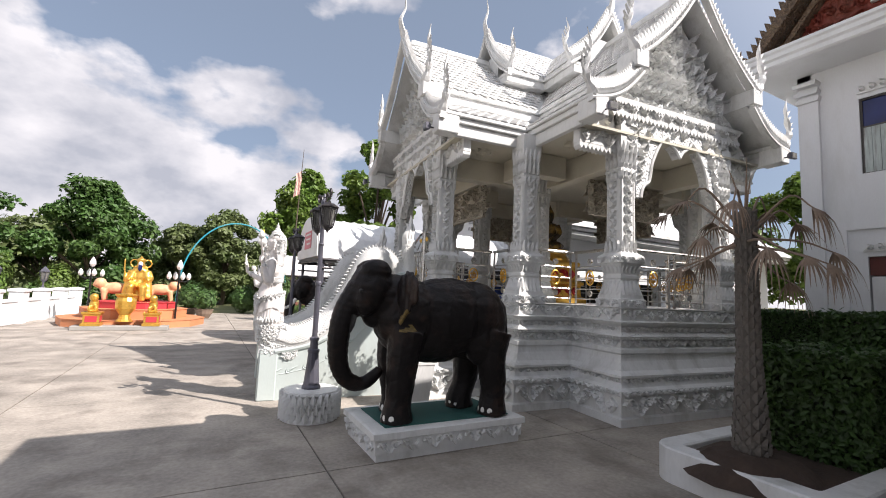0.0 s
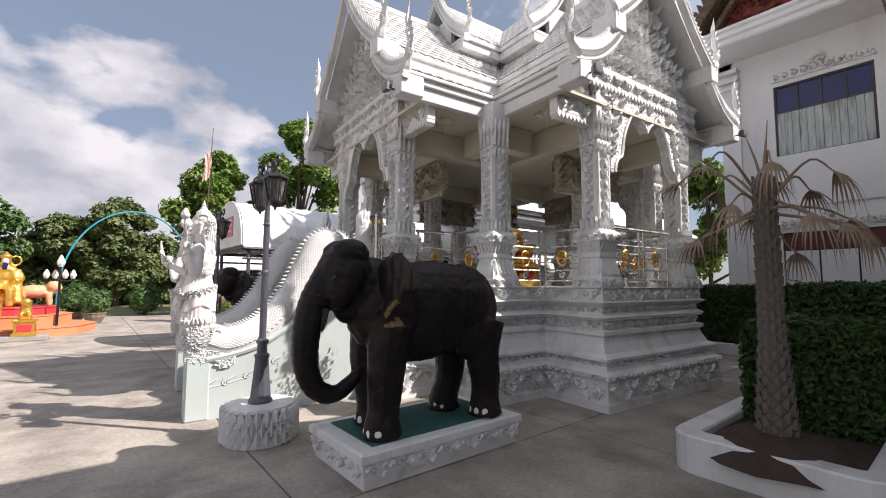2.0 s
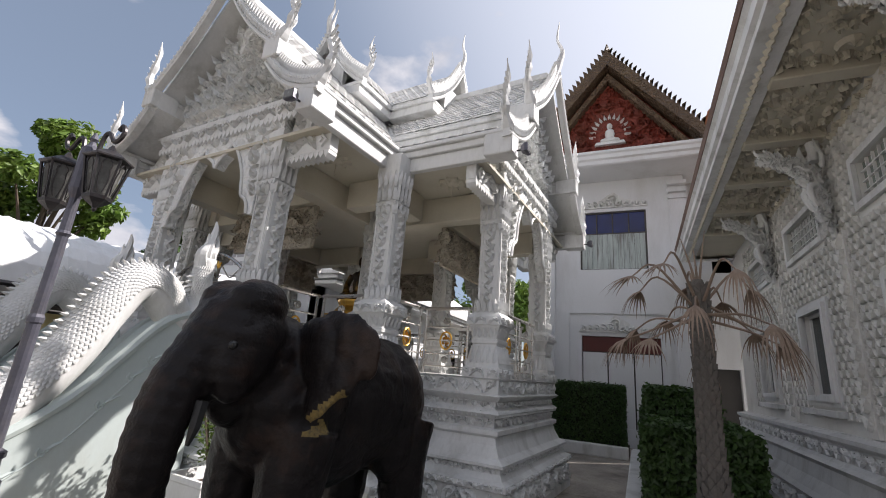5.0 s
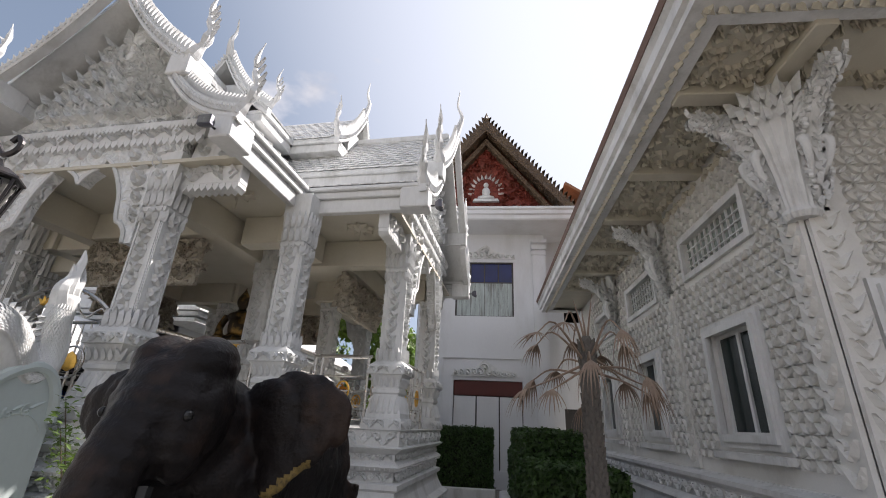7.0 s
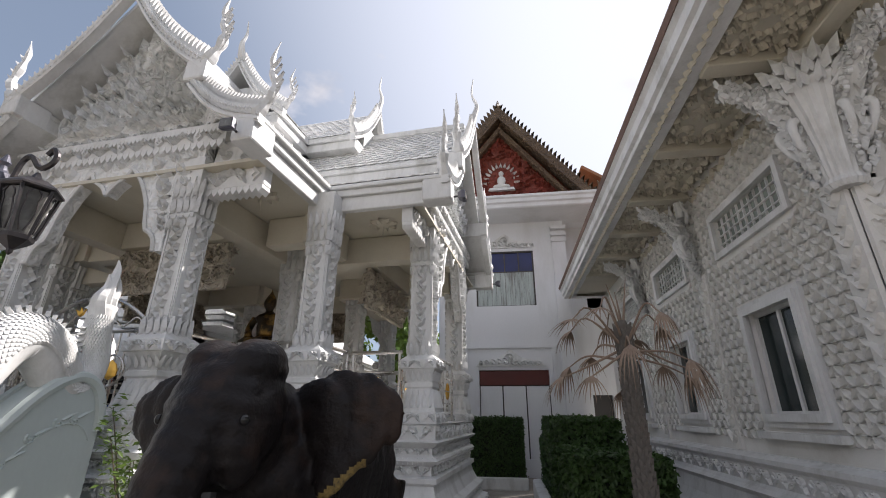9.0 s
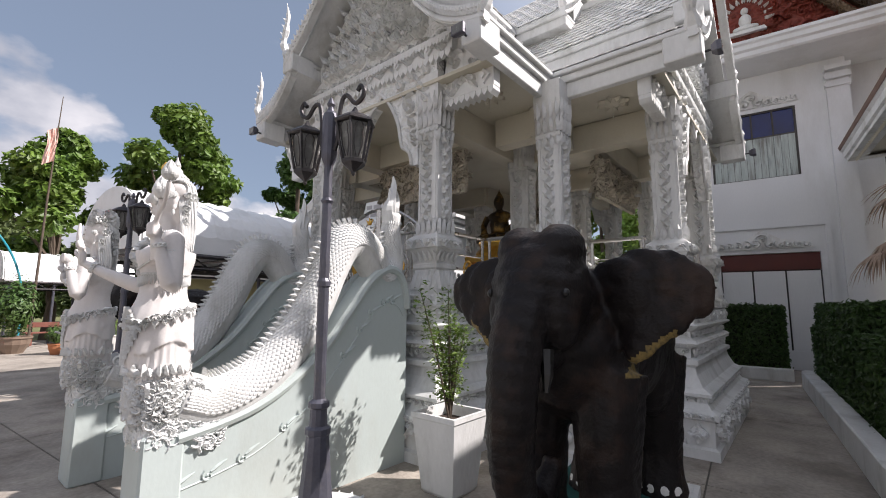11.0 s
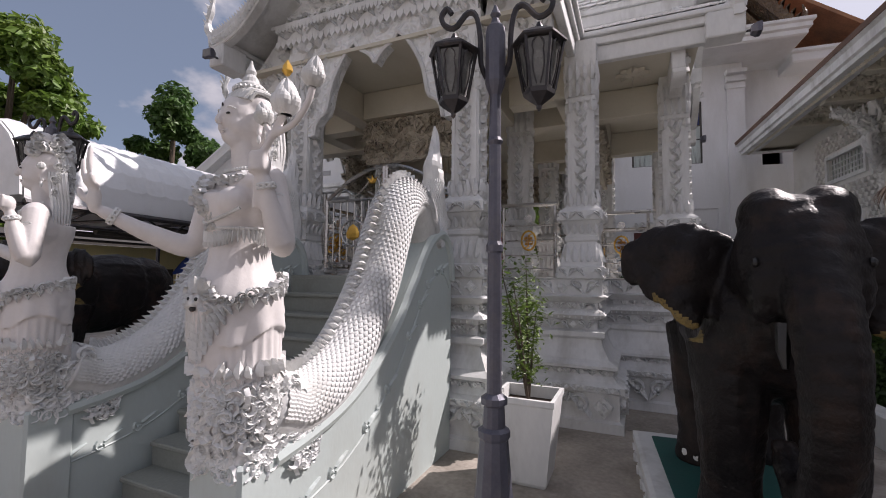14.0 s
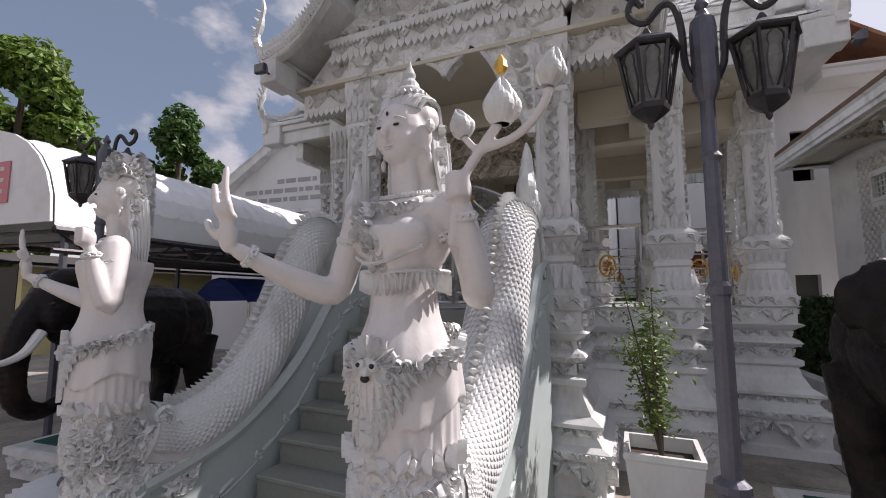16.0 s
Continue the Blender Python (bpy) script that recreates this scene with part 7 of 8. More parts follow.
# railings round the pavilion deck, between the columns
def railing(p, q, label="stainless steel railing with gilt medallion"):
    p, q = Vector(p), Vector(q)
    r = thing("railing", PAV @ Matrix.Translation((0, 0, DECK)), label, "railing", "pavilion railings")
    a = (q - p).normalized()
    ln = (q - p).length
    for k in (0.04, 0.46, 0.54, 0.96) if ln > 1.4 else (0.05, 0.95):
        bm = bmesh.new()
        b = p + a * ln * k
        tube(bm, [b, b + Vector((0, 0, 0.86))], 0.019, 8)
        part("post", bm, steel, r)
    bm = bmesh.new()
    tube(bm, [p + Vector((0, 0, 0.87)), q + Vector((0, 0, 0.87))], 0.025, 8)
    part("handrail", bm, steel, r)
    for z in (0.10, 0.26, 0.44, 0.62):
        bm = bmesh.new()
        tube(bm, [p + a * ln * 0.04 + Vector((0, 0, z)), q - a * ln * 0.04 + Vector((0, 0, z))], 0.011, 6)
        part("bar", bm, steel, r)
    for k in ((0.25, 0.75) if ln > 1.4 else (0.5,)):
        c = p + a * ln * k
        nrm = Vector((a.y, -a.x, 0))
        bm = bmesh.new()
        ring = [c + Vector((0, 0, 0.44)) + a * (0.085 * math.cos(t * math.pi / 8)) + Vector((0, 0, 0.115 * math.sin(t * math.pi / 8))) for t in range(17)]
        tube(bm, ring, 0.013, 6)
        g = lambda u, v, w: tuple(c + Vector((0, 0, 0.44)) + a * u + Vector((0, 0, v)) + nrm * w)
        for s in (-1, 1):
            curl(bm, g, s * 0.03, 0.03, 0.09, 1, s, 0.01); curl(bm, g, s * 0.03, -0.04, 0.08, 4, -s, 0.01)
        part("medallion", bm, gold, r, "gilt scrolled medallion")
        for z in (0.19, 0.70):
            bm = bmesh.new()
            tube(bm, [c + Vector((0, 0, z)) - nrm * 0.012, c + Vector((0, 0, z)) + nrm * 0.012], 0.05, 12)
            part("disc", bm, steel, r)
    return r


for k in range(4):
    m = rot("Z", 90 * k)
    t = lambda x, y: m @ Vector((x, y, 0))
    railing(t(-PP + 0.28, -PH), t(-PA - 0.02, -PH))
    railing(t(-PA, -PH - 0.04), t(-PA, -PA + 0.28))
    railing(t(-PA, PH + 0.04), t(-PA, PA - 0.28))
    railing(t(-PP + 0.28, PH), t(-PA - 0.02, PH))
    if k:
        railing(t(-PP, -PH + 0.28), t(-PP, PH - 0.28))

# gate on the west porch
gate = thing("gate", PAV @ Matrix.Translation((-PP + 0.1, 0, DECK)) @ Matrix.Diagonal((1, 0.95, 0.89, 1)), "closed double gate of steel bars with gilt crests", "gate")
GXW, yc = 0.0, 0.0
for s in (-1, 1):
    leafp = new("gate_leaf"); leafp.parent = gate
    bm = bmesh.new()
    y0, y1 = yc + s * 0.02, yc + s * 0.86
    tube(bm, [(GXW, y0, 0.04), (GXW, y0, 1.42)], 0.026, 6)
    tube(bm, [(GXW, y1, 0.04), (GXW, y1, 1.02)], 0.026, 6)
    for z in (0.05, 0.16, 1.0):
        tube(bm, [(GXW, y0, z), (GXW, y1, z)], 0.02, 6)
    tube(bm, spline([(GXW, y1, 1.02), (GXW, yc + s * 0.55, 1.25), (GXW, yc + s * 0.25, 1.39), (GXW, y0, 1.42)], 14), 0.024, 6)
    part("gate_frame", bm, steel, leafp)
    for i in range(1, 8):
        bm = bmesh.new()
        y = y0 + (y1 - y0) * i / 8
        tube(bm, [(GXW, y, 0.16), (GXW, y, 1.0)], 0.010, 6)
        for z in (0.4, 0.78):
            ellipsoid(bm, (GXW, y, z), (0.018, 0.018, 0.026), None, 6, 4)
        part("bar", bm, steel, leafp)
    bm = bmesh.new()
    ym = (y0 + y1) / 2
    tube(bm, [(GXW - 0.02, ym + 0.17 * math.cos(t * math.pi / 10), 0.56 + 0.17 * math.sin(t * math.pi / 10)) for t in range(21)], 0.012, 6)
    tube(bm, spline([(GXW, yc + s * 0.72, 1.05), (GXW, yc + s * 0.60, 1.16), (GXW, yc + s * 0.44, 1.06), (GXW, yc + s * 0.30, 1.16), (GXW, yc + s * 0.16, 1.30), (GXW, yc + s * 0.08, 1.18), (GXW, yc + s * 0.14, 1.06), (GXW, yc + s * 0.24, 1.10)], 40), 0.010, 5)
    part("scrollwork", bm, steel, leafp)
    bm = bmesh.new()
    lathe(bm, [(0.0, -0.1), (0.09, -0.06), (0.10, 0.0), (0.07, 0.07), (0.0, 0.12)], 10, (0, 0, 0))
    turn(bm, bm.verts[:], Matrix.Translation((GXW - 0.02, ym, 0.56)) @ Matrix.Diagonal((0.2, 1, 1, 1)))
    n0 = len(bm.verts)
    for k in range(3):
        leaf_shape(bm, lambda u, v, w: (GXW - 0.02 - w, yc + s * 0.17 + u, 1.2 + v), 0, 0, 0.11, 0.05, math.pi / 2 + (k - 1) * 0.7, 0.012)
    part("gilt_crest", bm, gold, leafp, "gilt crest")
for y in (yc - 0.90, yc + 0.90):
    bm = bmesh.new()
    tube(bm, [(GXW, y, 0), (GXW, y, 1.12)], 0.028, 8)
    part("gate_post", bm, steel, gate)

# shrine in the middle: gilt stepped base and a dark seated figure
shrine = thing("altar", PAV @ Matrix.Translation((0, 0, DECK)) @ Matrix.Scale(0.9, 4), "gilt and red carved altar base in the pavilion", "altar")
bm = bmesh.new()
lathe(bm, [(0.62, 0), (0.62, 0.12), (0.54, 0.16), (0.52, 0.4), (0.58, 0.44), (0.58, 0.5), (0.46, 0.55), (0.44, 0.82), (0.5, 0.86), (0.52, 0.94), (0.50, 0.98)], 4, square=True)
part("base", bm, gold, shrine)
bm = bmesh.new()
for k in range(4):
    m = rot("Z", 90 * k)
    for z0, z1, d in ((0.17, 0.39, 0.53), (0.57, 0.8, 0.45)):
        vine_band(bm, lambda u, v, w: m @ Vector((u, -d - w, v)), -0.42, 0.42, z0, z1, 0.025)
part("carving", bm, crimson, shrine, "red painted carving")
bm = bmesh.new()
lathe(bm, [(0.47, 0.98), (0.5, 1.04), (0.46, 1.1), (0.40, 1.16), (0.44, 1.24), (0.44, 1.28), (0.3, 1.30)], 16)
part("lotus_seat", bm, gold, shrine)


def seated(bm0=None):
    def body(bm):
        ellipsoid(bm, (0, 0, 0.12), (0.30, 0.46, 0.13)); ellipsoid(bm, (0, 0, 0.42), (0.17, 0.23, 0.30)); ellipsoid(bm, (0, 0, 0.62), (0.15, 0.30, 0.12))
        ellipsoid(bm, (-0.02, 0, 0.92), (0.13, 0.12, 0.16))
        tube(bm, [(0, 0, 0.65), (0, 0, 0.82)], 0.07)
        lathe(bm, [(0.12, 0.98), (0.08, 1.08), (0.04, 1.14), (0.01, 1.24)], 10)
        for s in (-1, 1):
            tube(bm, spline([(0, s * 0.30, 0.64), (-0.02, s * 0.40, 0.42), (-0.18, s * 0.28, 0.24)], 8), 0.075)
            tube(bm, spline([(0.0, s * 0.25, 0.12), (-0.12, s * 0.45, 0.10), (-0.28, s * 0.1, 0.10)], 8), 0.11)
    b = blob(body, 0.03, 2)
    for f in b.faces:
        f.smooth = True
    return b


dark_bronze = material("dark gilded bronze", (0.05, 0.035, 0.02), 0.35, metal=0.6, vary=0.4, scale=6, stain=(0.6, 0.35, 0.08), stain_amount=0.8, stain_scale=4)
solid("seated_statue", seated(), dark_bronze, "dark seated bronze figure with gilt touches on the altar", "statue", at=PAV @ Matrix.Translation((0, 0, DECK + 1.13)) @ Matrix.Scale(0.85, 4))

# shrub in a tapered white pot by the stairs
pot = thing("plant_pot", Matrix.Translation((4.10, 8.80, 0)) @ rot("Z", -5) @ Matrix.Diagonal((1.02, 1.02, 1.32, 1)), "square tapered white plant pot", "plant pot")
bm = bmesh.new()
lathe(bm, [(0.15, 0), (0.165, 0.02), (0.225, 0.46), (0.235, 0.47), (0.235, 0.50), (0.205, 0.50), (0.195, 0.42)], 4, square=True)
part("body", bm, white, pot)
bm = bmesh.new()
lathe(bm, [(0.19, 0.3), (0.198, 0.43)], 4, square=True)
part("soil", bm, soil, pot)


def shrub(at, height, spread, count, mat, label, seed=4, parent_name="shrub"):
    s = thing(parent_name, Matrix.Translation(at), label, "shrub")
    rnd = random.Random(seed)
    bm = bmesh.new()
    verts, faces = [], []
    for i in range(9):
        a = rnd.random() * 6.28
        tip = Vector((math.cos(a) * spread * rnd.uniform(0.3, 1), math.sin(a) * spread * rnd.uniform(0.3, 1), height * rnd.uniform(0.35, 1.0)))
        if i < 2:
            tip = Vector((0.03 * i, 0.02, height * (1 - 0.1 * i)))
        mid = tip * 0.5 + Vector((0, 0, height * 0.06))
        sp = spline([(0, 0, 0), mid, tip], 14)
        tube(bm, sp, [0.011 - 0.0006 * k for k in range(15)], 5)
        for k in range(3, 15):
            for j in range(int(count / 108) + 1):
                p = sp[k] + Vector((rnd.gauss(0, 0.05), rnd.gauss(0, 0.05), rnd.gauss(0, 0.04)))
                leaf_quad(verts, faces, p, Vector((rnd.gauss(0, 0.6), rnd.gauss(0, 0.6), 1)).normalized(), rnd, rnd.uniform(0.018, 0.034), 0.42)
    part("stem", bm, bark, s)
    me = bpy.data.meshes.new("foliage")
    me.from_pydata(verts, [], faces)
    me.materials.append(mat)
    ob = new("foliage", me); ob.parent = s; tagged(ob, "small glossy leaves", kind="stuff")
    return s


shrub((4.10, 8.80, 0.56), 1.15, 0.34, 1300, leaf_pot, "thin shrub with small light green leaves in the pot")


# roof tiles of the pavilion
def tile_mesh():
    bm = bmesh.new()
    w, l = 0.096, 0.15
    prism(bm, [(-w, 0.03), (-w, -l * 0.55), (0, -l), (w, -l * 0.55), (w, 0.03)], lambda u, v, t: (u, v, t - v * 0.10), -0.004, 0.012)
    return mesh_of("tile", bm, tile_white)


tile = tile_mesh()
rest = bmesh.new()


def tile_field(k, s, quad, first):
    """Courses of pointed tiles on one roof slope; quad gives eave left, eave right, ridge right, ridge left in the arm's frame."""
    a, b, c, d = (Vector(q) for q in quad)
    up = ((d - a) - (b - a).normalized() * (d - a).dot((b - a).normalized()))
    slope = up.length
    upn, along = up.normalized(), (b - a).normalized()
    nrm = along.cross(upn)
    if nrm.z < 0:
        nrm = -nrm
    m = rot("Z", 90 * k)
    rows = int(slope / 0.155)
    for r in range(rows):
        v = 0.16 + r * 0.155
        t = v / slope
        lo = (d - a).dot(along) * t
        hi = (b - a).length + ((c - b).dot(along)) * t
        n0 = int(lo / 0.2)
        for i in range(n0, int(hi / 0.2) + 1):
            u = (i + 0.5 * (r % 2)) * 0.2
            if u < lo + 0.08 or u > hi - 0.05:
                continue
            p = a + along * u + upn * v + nrm * 0.004
            basis = Matrix((along, upn, nrm)).transposed().to_4x4()
            if basis.determinant() < 0:
                basis = Matrix((-along, upn, nrm)).transposed().to_4x4()
            mm = m @ ARM @ Matrix.Translation(p) @ basis
            if first:
                ob = new("tile", tile)
                ob.parent = pavilion
                ob.matrix_basis = mm
            else:
                vs = [rest.verts.new(mm @ v.co) for v in tile.vertices]
                for f in tile.polygons:
                    rest.faces.new([vs[q] for q in f.vertices])


for k in range(4):
    for s in (-1, 1):
        near = (k == 0 and s == -1) or (k == 1 and s == 1)
        tile_field(k, s, [(-RG + 0.08, s * (RU + 0.05), ZU + 0.252), (-RU - 0.05, s * (RU + 0.05), ZU + 0.252), (0, 0, ZR), (-RG + 0.08, 0, ZR)], near)
        tile_field(k, s, [(-RG + 0.05, s * (RL + 0.08), ZL + 0.372), (-RL - 0.08, s * (RL + 0.08), ZL + 0.372), (-RU + 0.1, s * (RU - 0.1), ZU + 0.022), (-RG + 0.05, s * (RU - 0.1), ZU + 0.022)], False)
        tile_field(k, s, [(-CX + 0.03, s * (CL + 0.05), CZ + 0.252), (-CL - 0.05, s * (CL + 0.05), CZ + 0.252), (0, 0, CR), (-CX + 0.03, 0, CR)], False)
tagged(part("tile_rest", rest, tile_white, pavilion, "white pointed roof tiles"), kind="stuff")

# paved yard
yard = thing("pavement", Matrix(), "worn grey concrete yard cast in large bays", "pavement", kind="structure")
SX, SY = 3.1, 3.3
bm = bmesh.new()
box(bm, (0.008, 0.008, -0.10), (SX - 0.008, SY - 0.008, 0.0))
slab_me = mesh_of("slab", bm, slab_m)
for i in range(-9, 8):
    for j in range(-4, 9):
        if j >= 7 and i > 2:
            continue
        ob = new("slab", slab_me)
        ob.parent = yard
        ob.matrix_basis = Matrix.Translation((i * SX + 2.42, j * SY + 0.4, 0))
bm = bmesh.new()
box(bm, (-25.4, -12.7, -0.11), (27.2, 30.0, -0.012))
part("joint_bed", bm, material("joint dirt", (0.12, 0.11, 0.095), 0.95), yard)


# trees
def tree(at, height, spread, trunk_h, mat, leaves, seed, label, leaf=0.16, squash=1.0, group="yard trees", blobs=26, trunk_r=0.0):
    t = thing("tree", Matrix.Translation(at), label, "tree", group)
    rnd = random.Random(seed)
    r0 = trunk_r or height * 0.022
    bm = bmesh.new()
    tube(bm, spline([(0, 0, -0.2), (0.1, 0.05, trunk_h * 0.6), (0, 0.1, trunk_h), (0.1, 0, height * 0.8)], 14), [r0 * (1.25 - 0.075 * i) for i in range(15)], 9)
    centres = []
    for i in range(blobs):
        a = rnd.random() * 6.283
        h = rnd.random()
        prof = math.sin(math.pi * min(max(0.16 + 0.84 * h, 0), 1)) ** 0.7
        rr = spread * prof * rnd.uniform(0.45, 1.0)
        c = Vector((math.cos(a) * rr, math.sin(a) * rr, trunk_h + (height - trunk_h) * h * 0.93))
        centres.append((c, spread * rnd.uniform(0.22, 0.40)))
        if i % 2 == 0:
            b0 = Vector((0.05, 0.05, trunk_h * rnd.uniform(0.7, 1.0) + (c.z - trunk_h) * 0.3))
            tube(bm, spline([b0, (b0 + c) * 0.5 + Vector((0, 0, 0.2)), c], 8), [r0 * 0.45 * (1 - 0.1 * k) for k in range(9)], 5)
    part("trunk", bm, bark, t)
    verts, faces = [], []
    per = leaves // blobs
    for c, r in centres:
        for i in range(per):
            d = Vector((rnd.gauss(0, 1), rnd.gauss(0, 1), rnd.gauss(0, 1))).normalized()
            p = c + Vector((d.x * r, d.y * r, d.z * r * 0.75 * squash)) * (rnd.random() ** 0.35) * (1 + 0.35 * noise.noise((c + d * r) * 1.3))
            leaf_quad(verts, faces, p, (d * 0.6 + Vector((0, 0, 0.5)) + Vector((rnd.gauss(0, 0.5), rnd.gauss(0, 0.5), rnd.gauss(0, 0.5)))).normalized(), rnd, leaf * rnd.uniform(0.6, 1.2), 0.55)
    me = bpy.data.meshes.new("crown")
    me.from_pydata(verts, [], faces)
    me.materials.append(mat)
    ob = new("crown", me); ob.parent = t
    return t


tree((10.8, 30.0, 0), 11.9, 2.7, 3.0, leaf_tree, 20000, 21, "tall leafy broad tree behind the sheet roof", 0.20, blobs=40)
tree((6.6, 30.6, 0), 8.9, 2.3, 2.2, leaf_tree, 13000, 41, "leafy green tree beside the flagpole", 0.20, blobs=28)
tree((-5.3, 38.5, 0), 8.3, 3.0, 0.6, leaf_dark, 26000, 22, "dense dark green tree beyond the yard", 0.19, blobs=44)
tree((-13.2, 39.0, 0), 7.6, 4.4, 1.8, leaf_dark, 26000, 23, "wide spreading dark tree beyond the wall", 0.2, 0.6, blobs=40)
tree((2.6, 42.0, 0), 7.6, 2.6, 1.6, leaf_far, 16000, 24, "thin green tree beyond the hoop", 0.2, blobs=34)
tree((0.0, 47.0, 0), 6.6, 3.0, 1.0, leaf_far, 12000, 25, "dull green tree in the back row", 0.22)
tree((-0.5, 44.0, 0), 6.0, 3.0, 0.5, leaf_far, 12000, 31, "low dull green tree in the back row", 0.22)
tree((8.5, 48.0, 0), 7.5, 3.6, 1.0, leaf_far, 14000, 26, "green tree behind the small canopy", 0.22)
tree((13.5, 46.0, 0), 6.5, 3.6, 1.0, leaf_far, 12000, 27, "green tree in the back row", 0.22)
tree((-9.5, 46.0, 0), 6.0, 4.0, 0.5, leaf_far, 12000, 28, "low trees in the back row", 0.24)
tree((20.8, 33.5, 0), 13.4, 3.0, 3.0, leaf_dark, 18000, 29, "dark tree behind the gabled building", 0.22, blobs=30)
tree((30.0, 14.0, 0), 9.0, 3.5, 2.0, leaf_tree, 14000, 30, "green tree beyond the pavilion", 0.2)
tree((-25.0, 48.0, 0), 8.0, 5.0, 0.8, leaf_dark, 12000, 32, "dark trees far off", 0.26)
tree((5.2, 45.0, 0), 5.0, 3.2, 0.3, leaf_far, 10000, 33, "low shrubs far off", 0.22)
# far wood edge
rnd = random.Random(77)
verts, faces = [], []
for i in range(26000):
    a = radians(rnd.uniform(25, 160))
    d = rnd.uniform(60, 72)
    base = 3.6 + 1.6 * noise.noise(Vector((a * 9, 0.3, 0))) + 0.8 * noise.noise(Vector((a * 31, 1.3, 0)))
    z = base * rnd.random() ** 0.6
    leaf_quad(verts, faces, Vector((math.cos(a) * d, math.sin(a) * d + 5, z)), Vector((rnd.gauss(0, 0.5), -1, rnd.random())).normalized(), rnd, rnd.uniform(0.3, 0.6), 0.6)
me = bpy.data.meshes.new("far_wood"); me.from_pydata(verts, [], faces); me.materials.append(leaf_far)
tagged(new("far_wood", me), "dull green line of far woods beyond the grounds", "woods", kind="stuff")


# deity on a terrace
TERR = Matrix.Translation((-0.9, 23.1, 0)) @ Matrix.Scale(0.84, 4) @ Matrix.Translation((1.7, -25.6, 0))
terrace = thing("terrace", TERR @ Matrix.Translation((-1.7, 25.6, 0)), "orange stepped terrace with crimson top steps", "terrace")
for i, (r, z0, z1, m) in enumerate(((2.75, 0, 0.32, terracotta), (2.0, 0.32, 0.72, terracotta), (1.55, 0.72, 1.0, crimson))):
    bm = bmesh.new()
    lathe(bm, [(r, z0), (r, z1 - 0.04), (r + 0.03, z1 - 0.03), (r + 0.03, z1)], 10)
    part("tier", bm, m, terrace)
bm = bmesh.new(); box(bm, (-1.6, -3.3, 0), (1.5, -2.6, 0.16), 0.02)
part("step", bm, material("grey step stone", (0.3, 0.29, 0.27), 0.8), terrace)


def deity_mesh():
    def body(b):
        e = lambda c, r, m=None: ellipsoid(b, c, r, m, 12, 8)
        tube(b, [(0, 0, 0), (0, 0.05, 0.6), (0, 0.1, 1.0)], [0.5, 0.42, 0.36], 12)
        e((0, 0.08, 1.25), (0.36, 0.28, 0.5)); e((0, 0.05, 1.6), (0.4, 0.24, 0.2)); e((0, -0.02, 1.95), (0.17, 0.17, 0.22))
        e((0.2, -0.35, 0.75), (0.2, 0.4, 0.2)); e((-0.25, -0.35, 0.8), (0.2, 0.4, 0.2))
        tube(b, [(0.24, -0.6, 0.75), (0.28, -0.7, 0.0)], [0.18, 0.14]); tube(b, [(-0.3, -0.6, 0.8), (-0.3, -0.65, 0.1)], [0.18, 0.14])
        for s in (-1, 1):
            tube(b, spline([(s * 0.38, 0, 1.6), (s * 0.55, -0.1, 1.2), (s * 0.35, -0.4, 1.1)], 8), 0.12)
            tube(b, [(s * 0.30 + 0.17 * math.cos(a * 0.524), 0.15, 2.0 + 0.2 * math.sin(a * 0.524)) for a in range(13)], 0.045)
            tube(b, [(s * 0.3, 0, 1.5), (s * 0.42, -0.2, 0.9), (s * 0.5, -0.35, 0.1)], [0.2, 0.2, 0.22])
        tube(b, [(-0.62, -0.2, 1.0), (-0.68, -0.2, 2.2)], 0.05)
        lathe(b, [(0.18, 2.08), (0.2, 2.2), (0.08, 2.3), (0.02, 2.4)], 10)
    m = blob(body, 0.05, 1)
    for f in m.faces:
        f.smooth = True
    ellipsoid(m, (0, -0.14, 1.95), (0.11, 0.08, 0.15), None, 10, 6, mat=1)
    ellipsoid(m, (0, -0.17, 1.76), (0.1, 0.07, 0.2), None, 8, 6, mat=2)
    return m


solid("deity_statue", deity_mesh(), [gold, skin_paint, blue_glass], "golden seated deity statue with a dark beard", "statue", at=TERR @ Matrix.Translation((-1.7, 25.7, 1.0)) @ Matrix.Scale(0.86, 4))


def tiger_mesh(s):
    def body(b):
        e = lambda c, r: ellipsoid(b, c, r, None, 12, 8)
        e((0, 0, 0.55), (0.55, 0.25, 0.26)); e((s * 0.55, -0.1, 0.75), (0.24, 0.22, 0.24)); e((s * 0.7, -0.14, 0.68), (0.12, 0.12, 0.10))
        for x in (-0.4, 0.4):
            for y in (-0.16, 0.16):
                tube(b, [(x, y, 0.5), (x + 0.05, y, 0.0)], [0.13, 0.09])
    m = blob(body, 0.05, 1)
    for f in m.faces:
        f.smooth = True
    return m


for s in (-1, 1):
    solid("tiger_statue", tiger_mesh(s), orange_hide, "painted tiger statue beside the golden deity", "statue", "tiger statues", at=TERR @ Matrix.Translation((-1.7 + s * 0.85, 25.8, 1.0)))


def lion_mesh():
    def body(b):
        e = lambda c, r: ellipsoid(b, c, r, None, 10, 7)
        e((0, 0.05, 0.28), (0.16, 0.2, 0.25)); e((0, -0.08, 0.55), (0.15, 0.15, 0.16)); e((0.1, -0.14, 0.12), (0.07, 0.1, 0.14)); e((-0.1, -0.14, 0.12), (0.07, 0.1, 0.14)); e((0, 0, 0.03), (0.2, 0.25, 0.05))
    m = blob(body, 0.035, 1)
    return m


